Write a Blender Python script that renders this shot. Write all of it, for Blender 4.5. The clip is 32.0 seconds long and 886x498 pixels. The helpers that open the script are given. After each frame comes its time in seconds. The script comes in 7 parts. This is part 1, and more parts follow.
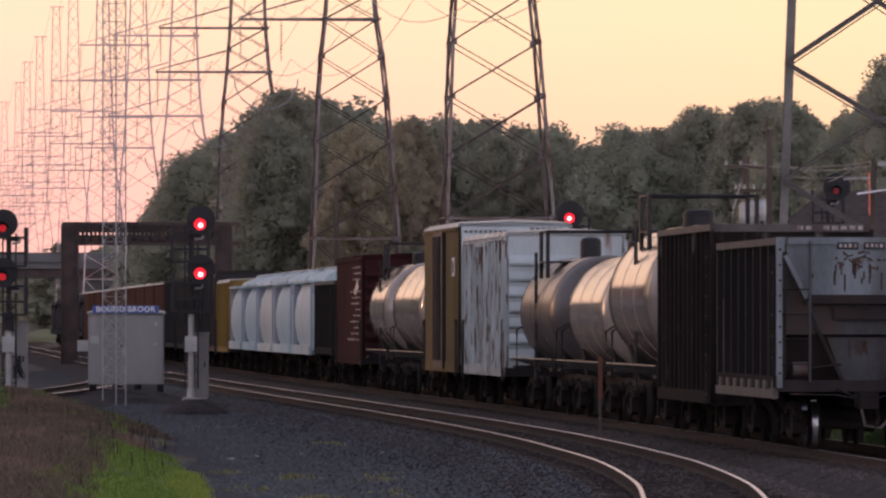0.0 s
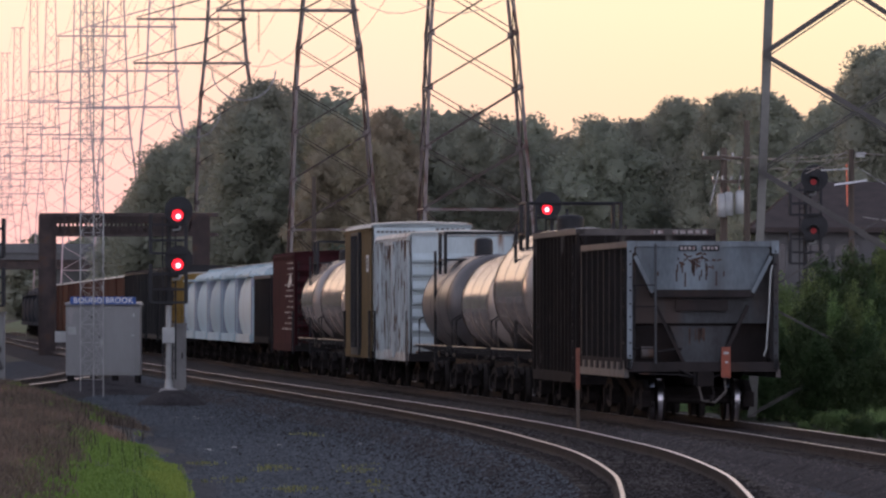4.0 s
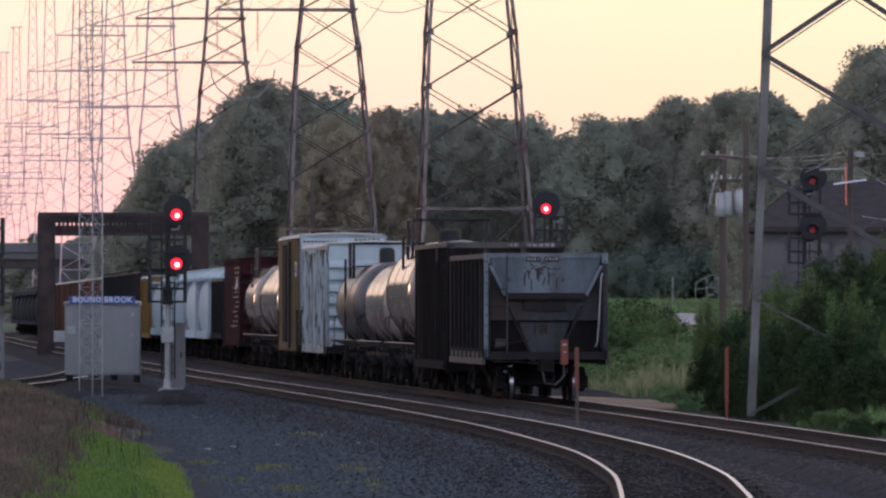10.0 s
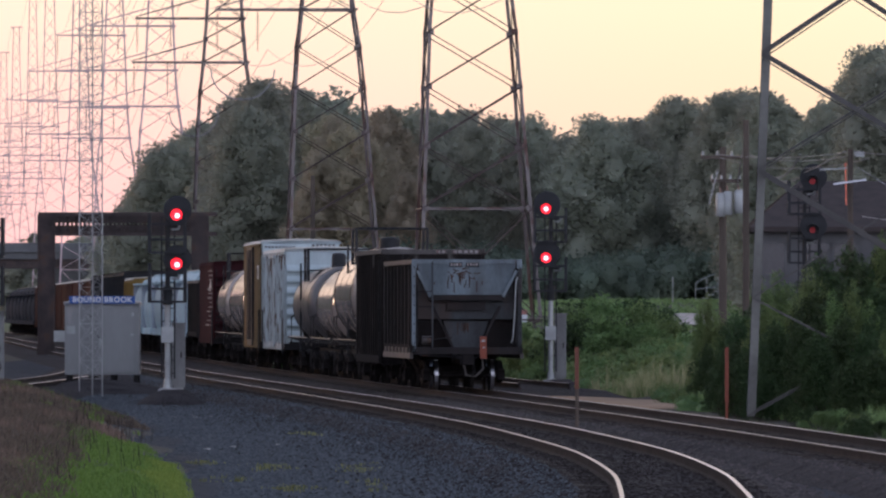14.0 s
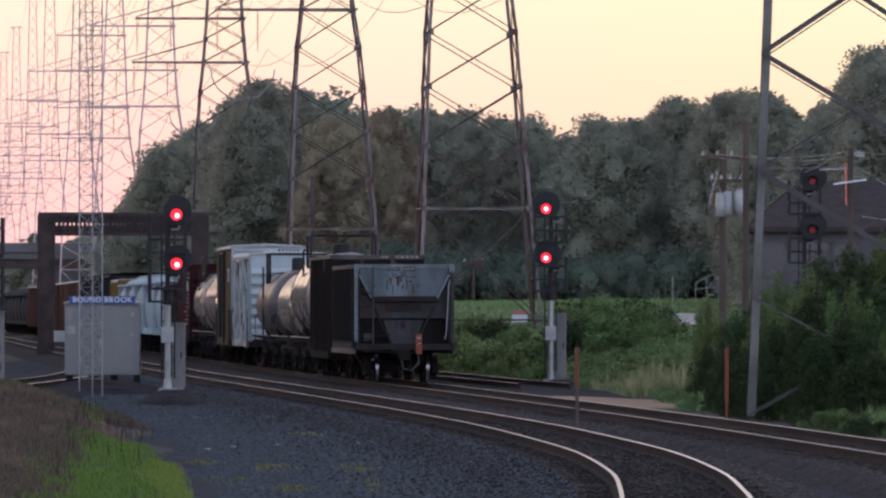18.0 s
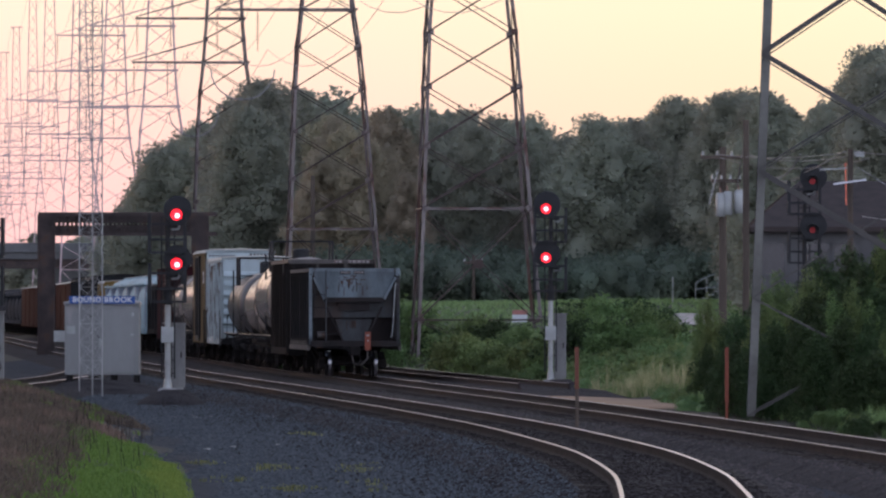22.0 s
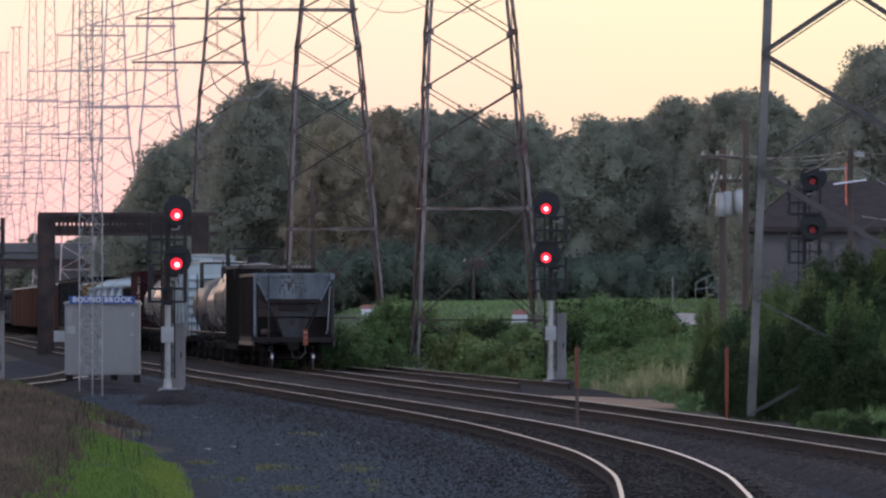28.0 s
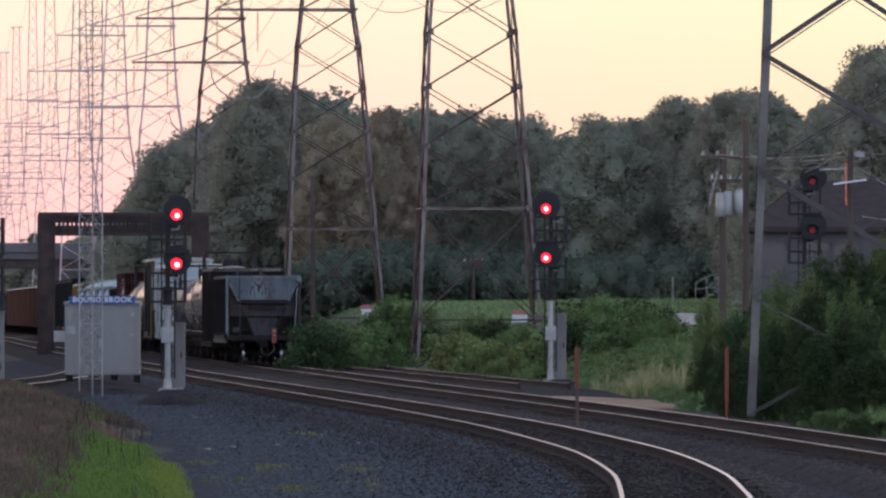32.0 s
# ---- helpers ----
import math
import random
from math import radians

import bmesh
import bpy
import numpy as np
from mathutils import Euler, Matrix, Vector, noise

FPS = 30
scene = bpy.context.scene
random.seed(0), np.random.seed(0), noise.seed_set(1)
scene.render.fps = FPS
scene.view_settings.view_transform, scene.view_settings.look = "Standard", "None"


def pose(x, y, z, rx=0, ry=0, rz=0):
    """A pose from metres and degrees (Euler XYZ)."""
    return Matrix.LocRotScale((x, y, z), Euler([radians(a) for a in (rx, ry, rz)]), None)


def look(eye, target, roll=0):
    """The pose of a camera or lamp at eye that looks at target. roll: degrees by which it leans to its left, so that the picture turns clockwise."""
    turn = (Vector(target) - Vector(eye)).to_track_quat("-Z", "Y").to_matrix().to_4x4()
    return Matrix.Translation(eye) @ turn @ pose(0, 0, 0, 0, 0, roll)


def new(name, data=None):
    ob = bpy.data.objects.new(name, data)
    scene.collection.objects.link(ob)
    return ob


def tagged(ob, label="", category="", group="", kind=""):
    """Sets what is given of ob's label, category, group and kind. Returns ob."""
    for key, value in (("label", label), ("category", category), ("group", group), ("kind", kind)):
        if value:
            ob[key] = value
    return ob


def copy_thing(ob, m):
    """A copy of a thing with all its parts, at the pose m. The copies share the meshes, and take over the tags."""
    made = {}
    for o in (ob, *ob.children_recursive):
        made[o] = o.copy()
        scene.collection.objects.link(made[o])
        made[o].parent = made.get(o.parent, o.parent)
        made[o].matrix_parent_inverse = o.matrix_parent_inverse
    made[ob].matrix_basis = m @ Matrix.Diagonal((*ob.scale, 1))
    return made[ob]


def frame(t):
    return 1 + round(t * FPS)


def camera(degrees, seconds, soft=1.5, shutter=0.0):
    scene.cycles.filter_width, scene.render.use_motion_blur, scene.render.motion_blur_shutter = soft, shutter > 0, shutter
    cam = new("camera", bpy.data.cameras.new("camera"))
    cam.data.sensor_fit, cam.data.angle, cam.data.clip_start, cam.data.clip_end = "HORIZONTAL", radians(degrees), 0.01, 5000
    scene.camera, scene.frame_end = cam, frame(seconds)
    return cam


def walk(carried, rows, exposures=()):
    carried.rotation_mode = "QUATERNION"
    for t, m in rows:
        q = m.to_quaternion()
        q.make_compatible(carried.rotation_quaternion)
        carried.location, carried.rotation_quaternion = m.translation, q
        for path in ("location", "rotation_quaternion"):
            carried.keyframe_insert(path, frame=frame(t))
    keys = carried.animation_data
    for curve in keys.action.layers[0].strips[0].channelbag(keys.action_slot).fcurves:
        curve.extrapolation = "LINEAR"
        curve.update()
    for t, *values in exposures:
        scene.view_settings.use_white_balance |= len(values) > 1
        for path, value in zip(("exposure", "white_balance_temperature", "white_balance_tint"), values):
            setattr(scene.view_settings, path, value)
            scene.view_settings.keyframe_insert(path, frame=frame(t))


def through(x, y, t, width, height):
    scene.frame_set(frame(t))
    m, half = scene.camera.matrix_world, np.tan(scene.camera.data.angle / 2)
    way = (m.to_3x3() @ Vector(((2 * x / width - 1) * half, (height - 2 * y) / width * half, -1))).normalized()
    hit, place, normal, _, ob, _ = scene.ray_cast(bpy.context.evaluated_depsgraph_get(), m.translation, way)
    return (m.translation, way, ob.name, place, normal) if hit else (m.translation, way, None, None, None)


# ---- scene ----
EYE = (0.0, 0.0, 2.2)
AIM_Z = 2.2 + 108 / 14.96
cam = camera(6.0, 32.0, soft=2.35)


def aim(dx, dy):
    """The camera on its tripod, turned by small steps left and up."""
    return look(EYE, (-dx / 14.96, 1000.0, AIM_Z + dy / 14.96))


walk(cam, [(0.0, aim(41.5, 17)), (0.5, aim(27, 12.5)), (1.0, aim(18.5, 8.3)), (1.5, aim(12.5, 6.2)), (2.0, aim(8.7, 4.8)),
           (2.5, aim(6.3, 3.4)), (3.0, aim(4.3, 2.4)), (3.5, aim(2.8, 1.7)), (4.5, aim(1.2, 0.8)), (5.5, aim(0.3, 0.2)),
           (6.5, aim(0, 0)), (32.0, aim(0, 0))], [(0.0, -0.1, 7700, 33), (0.5, -0.05, 7500, 31), (1.0, -0.02, 7350, 29.5), (2.0, 0.0, 7200, 27.5), (3.5, 0.0, 7050, 25.5), (6.0, 0.0, 6550, 23.5), (16.0, 0.0, 6450, 21), (32.0, 0.0, 6400, 19)])

# ---- sky and sun: just after sunset, the glow ahead and on the left ----
world = bpy.data.worlds.new("evening_sky")
scene.world = world
world.use_nodes = True
wn, wl = world.node_tree.nodes, world.node_tree.links
wn.clear()
SUN_AZ, SUN_EL = radians(-40), radians(2.5)


def sky_ramp(stops):
    r = wn.new("ShaderNodeValToRGB")
    e = r.color_ramp.elements
    while len(e) < len(stops):
        e.new(0.5)
    for k, (at, c) in zip(e, stops):
        k.position, k.color = at, (*c, 1)
    return r


def sky_range(src, a, b):
    m = wn.new("ShaderNodeMapRange")
    m.interpolation_type = "SMOOTHSTEP"
    m.inputs["From Min"].default_value, m.inputs["From Max"].default_value = a, b
    wl.new(src, m.inputs["Value"])
    return m.outputs[0]


def sky_mix(fac, a, b, how="MIX"):
    m = wn.new("ShaderNodeMix")
    m.data_type, m.blend_type = "RGBA", how
    if isinstance(fac, float):
        m.inputs["Factor"].default_value = fac
    else:
        wl.new(fac, m.inputs["Factor"])
    wl.new(a, m.inputs[6])
    wl.new(b, m.inputs[7])
    return m.outputs[2]


way = wn.new("ShaderNodeTexCoord")
axes = wn.new("ShaderNodeSeparateXYZ")
wl.new(way.outputs["Generated"], axes.inputs[0])
warm = sky_ramp([(0.0, (1.0, 0.66, 0.50)), (0.016, (1.0, 0.73, 0.50)), (0.036, (1.0, 0.87, 0.585)), (0.12, (0.92, 0.82, 0.66)), (0.4, (0.37, 0.42, 0.52)), (1.0, (0.14, 0.185, 0.27))])
pink = sky_ramp([(0.0, (1.05, 0.60, 0.58)), (0.016, (1.05, 0.68, 0.62)), (0.036, (1.05, 0.83, 0.64)), (0.12, (0.95, 0.78, 0.66)), (0.4, (0.37, 0.42, 0.52)), (1.0, (0.14, 0.185, 0.27))])
back = sky_ramp([(0.0, (1.52, 1.62, 1.9)), (0.1, (1.54, 1.7, 2.06)), (0.4, (0.62, 0.75, 0.99)), (1.0, (0.13, 0.185, 0.285))])
for r in (warm, pink, back):
    wl.new(axes.outputs["Z"], r.inputs[0])
front = sky_mix(sky_range(axes.outputs["X"], 0.05, -0.05), warm.outputs[0], pink.outputs[0])
dome = sky_mix(sky_range(axes.outputs["Y"], -0.45, 0.9), back.outputs[0], front)
sky = wn.new("ShaderNodeTexSky")
sky.sky_type, sky.sun_disc = "NISHITA", False
sky.sun_elevation, sky.sun_rotation = SUN_EL, SUN_AZ
sky.air_density, sky.dust_density, sky.ozone_density = 1.0, 1.5, 2.0
bg = wn.new("ShaderNodeBackground")
bg.inputs["Strength"].default_value = 1.05
wo = wn.new("ShaderNodeOutputWorld")
wl.new(sky_mix(0.05, dome, sky.outputs[0], "ADD"), bg.inputs["Color"])
wl.new(bg.outputs[0], wo.inputs["Surface"])
sun = new("sun", bpy.data.lights.new("sun", "SUN"))
sun.data.energy, sun.data.angle, sun.data.color = 0.4, radians(10), (1.0, 0.66, 0.42)
sun.matrix_world = look((math.sin(SUN_AZ) * 100, math.cos(SUN_AZ) * 100, math.tan(SUN_EL) * 100), (0, 0, 0))
# ---- materials ----
def surface(name, base, dark=None, rough=0.7, metal=0.0, scale=6.0, fine=60.0, bump=0.15, spots=None, spot_at=0.62, spot_scale=1.5,
            streak=1.0, vary=0.12, dist=0.01, soft=0.06, grain=0.35, spec=0.5):
    """A weathered surface: two colours mixed by coarse and fine noise, stains with a shape of their own, fine relief."""
    m = bpy.data.materials.new(name)
    m.use_nodes = True
    nd, ln = m.node_tree.nodes, m.node_tree.links
    b = nd["Principled BSDF"]
    dark = dark or tuple(c * 0.6 for c in base)
    tc, mp = nd.new("ShaderNodeTexCoord"), nd.new("ShaderNodeMapping")
    mp.inputs["Scale"].default_value = (1, 1, 1 / streak)
    ln.new(tc.outputs["Object"], mp.inputs["Vector"])
    n1, n2 = nd.new("ShaderNodeTexNoise"), nd.new("ShaderNodeTexNoise")
    n1.inputs["Scale"].default_value, n2.inputs["Scale"].default_value = scale, fine
    n1.inputs["Detail"].default_value, n2.inputs["Detail"].default_value = 6, 3
    for n in (n1, n2):
        ln.new(mp.outputs[0], n.inputs["Vector"])
    add = nd.new("ShaderNodeMath")
    add.operation = "MULTIPLY_ADD"
    add.inputs[1].default_value = grain
    ln.new(n2.outputs["Fac"], add.inputs[0])
    ln.new(n1.outputs["Fac"], add.inputs[2])
    ramp = nd.new("ShaderNodeValToRGB")
    ramp.color_ramp.elements[0].position, ramp.color_ramp.elements[1].position = 0.275 + grain / 2, 0.675 + grain / 2
    ramp.color_ramp.elements[0].color, ramp.color_ramp.elements[1].color = (*dark, 1), (*base, 1)
    ln.new(add.outputs[0], ramp.inputs[0])
    col = ramp.outputs[0]
    if spots:
        n3 = nd.new("ShaderNodeTexNoise")
        n3.inputs["Scale"].default_value, n3.inputs["Detail"].default_value = spot_scale, 8
        ln.new(mp.outputs[0], n3.inputs["Vector"])
        r3 = nd.new("ShaderNodeValToRGB")
        r3.color_ramp.elements[0].position, r3.color_ramp.elements[1].position = spot_at, spot_at + soft
        ln.new(n3.outputs["Fac"], r3.inputs[0])
        mx = nd.new("ShaderNodeMix")
        mx.data_type = "RGBA"
        ln.new(r3.outputs[0], mx.inputs["Factor"])
        ln.new(col, mx.inputs[6])
        mx.inputs[7].default_value = (*spots, 1)
        col = mx.outputs[2]
    if vary:
        oi, mr, hs = nd.new("ShaderNodeObjectInfo"), nd.new("ShaderNodeMapRange"), nd.new("ShaderNodeHueSaturation")
        mr.inputs["To Min"].default_value, mr.inputs["To Max"].default_value = 1 - vary, 1 + vary
        ln.new(oi.outputs["Random"], mr.inputs["Value"])
        ln.new(mr.outputs[0], hs.inputs["Value"])
        ln.new(col, hs.inputs["Color"])
        col = hs.outputs[0]
    ln.new(col, b.inputs["Base Color"])
    b.inputs["Roughness"].default_value, b.inputs["Metallic"].default_value = rough, metal
    b.inputs["Specular IOR Level"].default_value = spec
    if bump:
        bp = nd.new("ShaderNodeBump")
        bp.inputs["Strength"].default_value, bp.inputs["Distance"].default_value = bump, dist
        ln.new(add.outputs[0], bp.inputs["Height"])
        ln.new(bp.outputs[0], b.inputs["Normal"])
    return m


def foliage(name, light, dark, rough=0.6, through=0.42):
    """Leaves: colour varied leaf by leaf, some light passing through."""
    m = bpy.data.materials.new(name)
    m.use_nodes = True
    nd, ln = m.node_tree.nodes, m.node_tree.links
    b = nd["Principled BSDF"]
    g, r = nd.new("ShaderNodeNewGeometry"), nd.new("ShaderNodeValToRGB")
    r.color_ramp.elements[0].color, r.color_ramp.elements[1].color = (*dark, 1), (*light, 1)
    ln.new(g.outputs["Random Per Island"], r.inputs[0])
    oi, mr, hs = nd.new("ShaderNodeObjectInfo"), nd.new("ShaderNodeMapRange"), nd.new("ShaderNodeHueSaturation")
    mr.inputs["To Min"].default_value, mr.inputs["To Max"].default_value = 0.86, 1.16
    ln.new(oi.outputs["Random"], mr.inputs["Value"])
    ln.new(mr.outputs[0], hs.inputs["Value"])
    mh = nd.new("ShaderNodeMapRange")
    mh.inputs["To Min"].default_value, mh.inputs["To Max"].default_value = 0.475, 0.515
    ln.new(oi.outputs["Random"], mh.inputs["Value"])
    ln.new(mh.outputs[0], hs.inputs["Hue"])
    ln.new(r.outputs[0], hs.inputs["Color"])
    ln.new(hs.outputs[0], b.inputs["Base Color"])
    b.inputs["Roughness"].default_value, b.inputs["Specular IOR Level"].default_value = rough, 0.15
    t, mx, dim = nd.new("ShaderNodeBsdfTranslucent"), nd.new("ShaderNodeAddShader"), nd.new("ShaderNodeHueSaturation")
    dim.inputs["Value"].default_value = through * 1.7
    ln.new(hs.outputs[0], dim.inputs["Color"])
    ln.new(dim.outputs[0], t.inputs["Color"])
    ln.new(b.outputs[0], mx.inputs[0])
    ln.new(t.outputs[0], mx.inputs[1])
    ln.new(mx.outputs[0], nd["Material Output"].inputs["Surface"])
    return m


def glow(name, colour, strength):
    m = bpy.data.materials.new(name)
    m.use_nodes = True
    b = m.node_tree.nodes["Principled BSDF"]
    b.inputs["Base Color"].default_value = (*colour, 1)
    b.inputs["Emission Color"].default_value = (*colour, 1)
    b.inputs["Emission Strength"].default_value = strength
    return m


RUST = (0.075, 0.04, 0.027)
M = dict(
    gravel=surface("gravel", (0.067, 0.073, 0.082), (0.02, 0.0215, 0.0245), 0.9, scale=0.6, fine=16, bump=1.0, dist=0.08, vary=0, grain=1.1, spec=0.1),
    ballast=surface("ballast", (0.052, 0.046, 0.047), (0.014, 0.012, 0.012), 0.9, scale=1.2, fine=18, bump=1.0, dist=0.06, vary=0, grain=1.0, spec=0.15),
    stone=foliage("crushed_stone", (0.13, 0.142, 0.155), (0.05, 0.054, 0.06), 0.9, 0.0),
    soil=surface("soil", (0.07, 0.06, 0.042), (0.035, 0.034, 0.022), 0.95, scale=0.15, fine=4, bump=0.6, dist=0.1, vary=0),
    road=surface("worn_concrete_road", (0.62, 0.53, 0.49), (0.46, 0.39, 0.36), 0.9, scale=0.8, fine=10, vary=0),
    sand=surface("sandy_dirt", (0.42, 0.27, 0.17), (0.28, 0.18, 0.115), 0.95, scale=0.5, fine=12, vary=0),
    field=surface("field_grass", (0.13, 0.165, 0.07), (0.075, 0.10, 0.045), 0.9, scale=0.3, fine=5, bump=0.7, dist=0.1, vary=0),
    rail=surface("rail_side", (0.042, 0.031, 0.028), (0.02, 0.0145, 0.0125), 0.85, metal=0.0, scale=2, fine=40, vary=0, spec=0.2),
    railtop=surface("rail_head", (1.0, 0.92, 0.94), (0.92, 0.83, 0.86), 0.28, metal=1.0, scale=3, fine=50, bump=0.02, vary=0),
    raildull=surface("dull_rail_head", (0.78, 0.68, 0.66), (0.5, 0.43, 0.41), 0.3, metal=1.0, scale=3, fine=50, bump=0.05, vary=0),
    tie=surface("sleeper_wood", (0.045, 0.034, 0.028), (0.016, 0.012, 0.010), 0.9, scale=4, fine=50, vary=0.3),
    steel=surface("dark_steel", (0.026, 0.023, 0.023), (0.014, 0.012, 0.012), 0.7, metal=0.0, scale=3, vary=0.1, spots=RUST, spot_at=0.7, spec=0.15),
    grime=surface("oily_grime_and_shade", (0.024, 0.020, 0.0195), (0.013, 0.011, 0.0105), 0.9, scale=5, vary=0.1, spec=0.08),
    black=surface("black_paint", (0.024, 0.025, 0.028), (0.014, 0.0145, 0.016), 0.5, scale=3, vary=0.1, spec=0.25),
    black_gloss=surface("black_gloss_paint", (0.03, 0.028, 0.028), (0.018, 0.016, 0.016), 0.3, bump=0, scale=3, vary=0.1, spec=0.5),
    wheel=surface("wheel_tread", (0.42, 0.42, 0.44), (0.22, 0.21, 0.21), 0.3, metal=1.0, scale=6, vary=0),
    wheelweb=surface("wheel_web", (0.025, 0.02, 0.017), (0.012, 0.009, 0.008), 0.8, scale=6, vary=0.1),
    hopper_side=surface("hopper_side_paint", (0.021, 0.019, 0.0195), (0.011, 0.0095, 0.0095), 0.6, scale=1.5, fine=25, spots=(0.045, 0.03, 0.024), spot_at=0.62, streak=4, spec=0.2),
    hopper_blue=surface("hopper_blue_grey", (0.20, 0.25, 0.275), (0.10, 0.125, 0.14), 0.5, scale=1.2, fine=20, spots=(0.04, 0.03, 0.027), spot_at=0.45, spot_scale=1.1, streak=3, soft=0.3),
    # these two hold wear and rust, and the open bay's shade as darker colour
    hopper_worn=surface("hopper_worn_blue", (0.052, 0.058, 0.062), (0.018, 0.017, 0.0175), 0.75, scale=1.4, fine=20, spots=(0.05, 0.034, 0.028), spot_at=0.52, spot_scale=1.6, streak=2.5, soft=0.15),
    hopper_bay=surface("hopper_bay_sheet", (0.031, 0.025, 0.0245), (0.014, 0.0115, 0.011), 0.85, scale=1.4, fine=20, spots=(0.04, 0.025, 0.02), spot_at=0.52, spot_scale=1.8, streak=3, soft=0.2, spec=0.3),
    scrape=surface("rust_scrape", (0.075, 0.042, 0.03), (0.04, 0.024, 0.02), 0.85, scale=8, vary=0.2),
    hopper_dirt=surface("hopper_grimy", (0.052, 0.046, 0.047), (0.022, 0.019, 0.019), 0.75, scale=1.5, spots=(0.04, 0.023, 0.017), spot_at=0.5),
    gondola=surface("weathered_brown_side", (0.027, 0.022, 0.020), (0.012, 0.0095, 0.009), 0.75, scale=1.2, fine=22, spots=(0.11, 0.1, 0.092), spot_at=0.62, spot_scale=2.4, streak=4, spec=0.1),
    gond_top=surface("worn_top_rail", (0.11, 0.095, 0.085), (0.05, 0.042, 0.038), 0.7, scale=2, spots=RUST, spot_at=0.6),
    tank_light=surface("tank_light_paint", (0.36, 0.30, 0.26), (0.22, 0.18, 0.155), 0.13, bump=0, spec=0.9, scale=0.9, fine=14, spots=(0.16, 0.12, 0.10), spot_at=0.62, streak=4, soft=0.2),
    tank_grey=surface("tank_grey_paint", (0.11, 0.10, 0.098), (0.06, 0.054, 0.052), 0.3, bump=0, scale=0.9, fine=14, spots=(0.1, 0.08, 0.07), spot_at=0.6, streak=4, soft=0.2),
    tank_dark=surface("tank_dark_grey_paint", (0.05, 0.054, 0.063), (0.03, 0.032, 0.038), 0.85, scale=1, streak=3, bump=0.02, spec=0.1),
    white_box=surface("white_boxcar_paint", (0.47, 0.555, 0.56), (0.34, 0.39, 0.395), 0.55, scale=1, fine=20, spots=(0.20, 0.10, 0.055), spot_at=0.60, spot_scale=1.1, streak=5),
    white_rusty=surface("white_paint_rusted", (0.50, 0.57, 0.57), (0.32, 0.35, 0.345), 0.7, scale=2, fine=20, spots=(0.10, 0.055, 0.035), spot_at=0.525, spot_scale=13, streak=9),
    yellow_box=surface("mustard_boxcar_paint", (0.14, 0.092, 0.034), (0.07, 0.045, 0.02), 0.7, scale=1.5, fine=20, spots=(0.07, 0.045, 0.03), spot_at=0.64, streak=4, spec=0.15),
    stencil=surface("faded_stencil", (0.44, 0.40, 0.38), (0.18, 0.13, 0.12), 0.7, scale=9, spots=(0.13, 0.05, 0.04), spot_at=0.55, spot_scale=6),
    stencil_dark=surface("dark_stencil", (0.10, 0.095, 0.095), (0.2, 0.2, 0.2), 0.7, scale=9),
    roof_white=surface("galvanised_roof", (0.66, 0.62, 0.55), (0.46, 0.42, 0.36), 0.55, scale=1, fine=15, spots=(0.25, 0.15, 0.09), spot_at=0.6),
    brown_box=surface("oxide_red_boxcar", (0.062, 0.019, 0.021), (0.03, 0.011, 0.012), 0.85, scale=1.5, fine=20, streak=3, spec=0.04),
    white_hop=surface("white_hopper_paint", (0.42, 0.57, 0.61), (0.32, 0.43, 0.46), 0.6, scale=0.8, fine=15, spots=(0.33, 0.32, 0.31), spot_at=0.63, streak=5, soft=0.15),
    hopper_rib=surface("lilac_grey_rib_paint", (0.34, 0.38, 0.44), (0.26, 0.29, 0.34), 0.6, scale=0.8, fine=15, streak=5),
    orange_box=surface("orange_brown_boxcar", (0.095, 0.034, 0.021), (0.058, 0.022, 0.015), 0.85, scale=1, fine=15, spots=(0.08, 0.04, 0.027), spot_at=0.62, streak=3, spec=0.08),
    tower=surface("galvanised_tower_steel", (0.22, 0.185, 0.175), (0.13, 0.10, 0.093), 0.6, metal=0.2, scale=0.8, fine=10, spots=(0.12, 0.06, 0.045), spot_at=0.55, streak=3),
    tower_brace=surface("rusted_brace_steel", (0.065, 0.038, 0.032), (0.034, 0.021, 0.019), 0.7, scale=0.8, fine=10, vary=0.15),
    # pale pink steel: the sky's glare and haze put into the colour
    tower_far=surface("glare_paled_steel", (0.68, 0.50, 0.49), (0.54, 0.38, 0.37), 0.5, metal=0.2, scale=0.8, fine=10, vary=0.1),
    tower_grey=surface("galvanised_grey_steel", (0.145, 0.142, 0.125), (0.07, 0.066, 0.058), 0.5, metal=0.3, scale=0.8, fine=10, vary=0.05),
    wire=surface("aluminium_wire", (0.45, 0.43, 0.42), (0.3, 0.28, 0.28), 0.5, metal=0.6, bump=0, vary=0),
    insul=surface("brown_insulator", (0.30, 0.17, 0.12), (0.2, 0.11, 0.08), 0.3, vary=0.1),
    cabin=surface("grey_hut_metal", (0.25, 0.25, 0.245), (0.2, 0.2, 0.195), 0.5, scale=0.8, fine=12, streak=3, spots=(0.30, 0.28, 0.27), spot_at=0.66, vary=0.04),
    tan_cabinet=surface("weathered_tan_cabinet", (0.25, 0.245, 0.235), (0.16, 0.155, 0.15), 0.7, scale=1.5, fine=18, streak=2, vary=0.04),
    alu=surface("aluminium_box", (0.40, 0.41, 0.40), (0.28, 0.29, 0.28), 0.45, metal=0.4, scale=2, vary=0.06),
    mast=surface("dull_mast_metal", (0.42, 0.415, 0.40), (0.3, 0.295, 0.285), 0.5, metal=0.3, scale=2, vary=0),
    concrete=surface("concrete", (0.34, 0.33, 0.32), (0.22, 0.21, 0.2), 0.9, scale=0.6, fine=10, streak=2),
    bridge=surface("weathered_bridge_concrete", (0.15, 0.148, 0.15), (0.1, 0.098, 0.1), 0.9, scale=0.3, fine=5, streak=2),
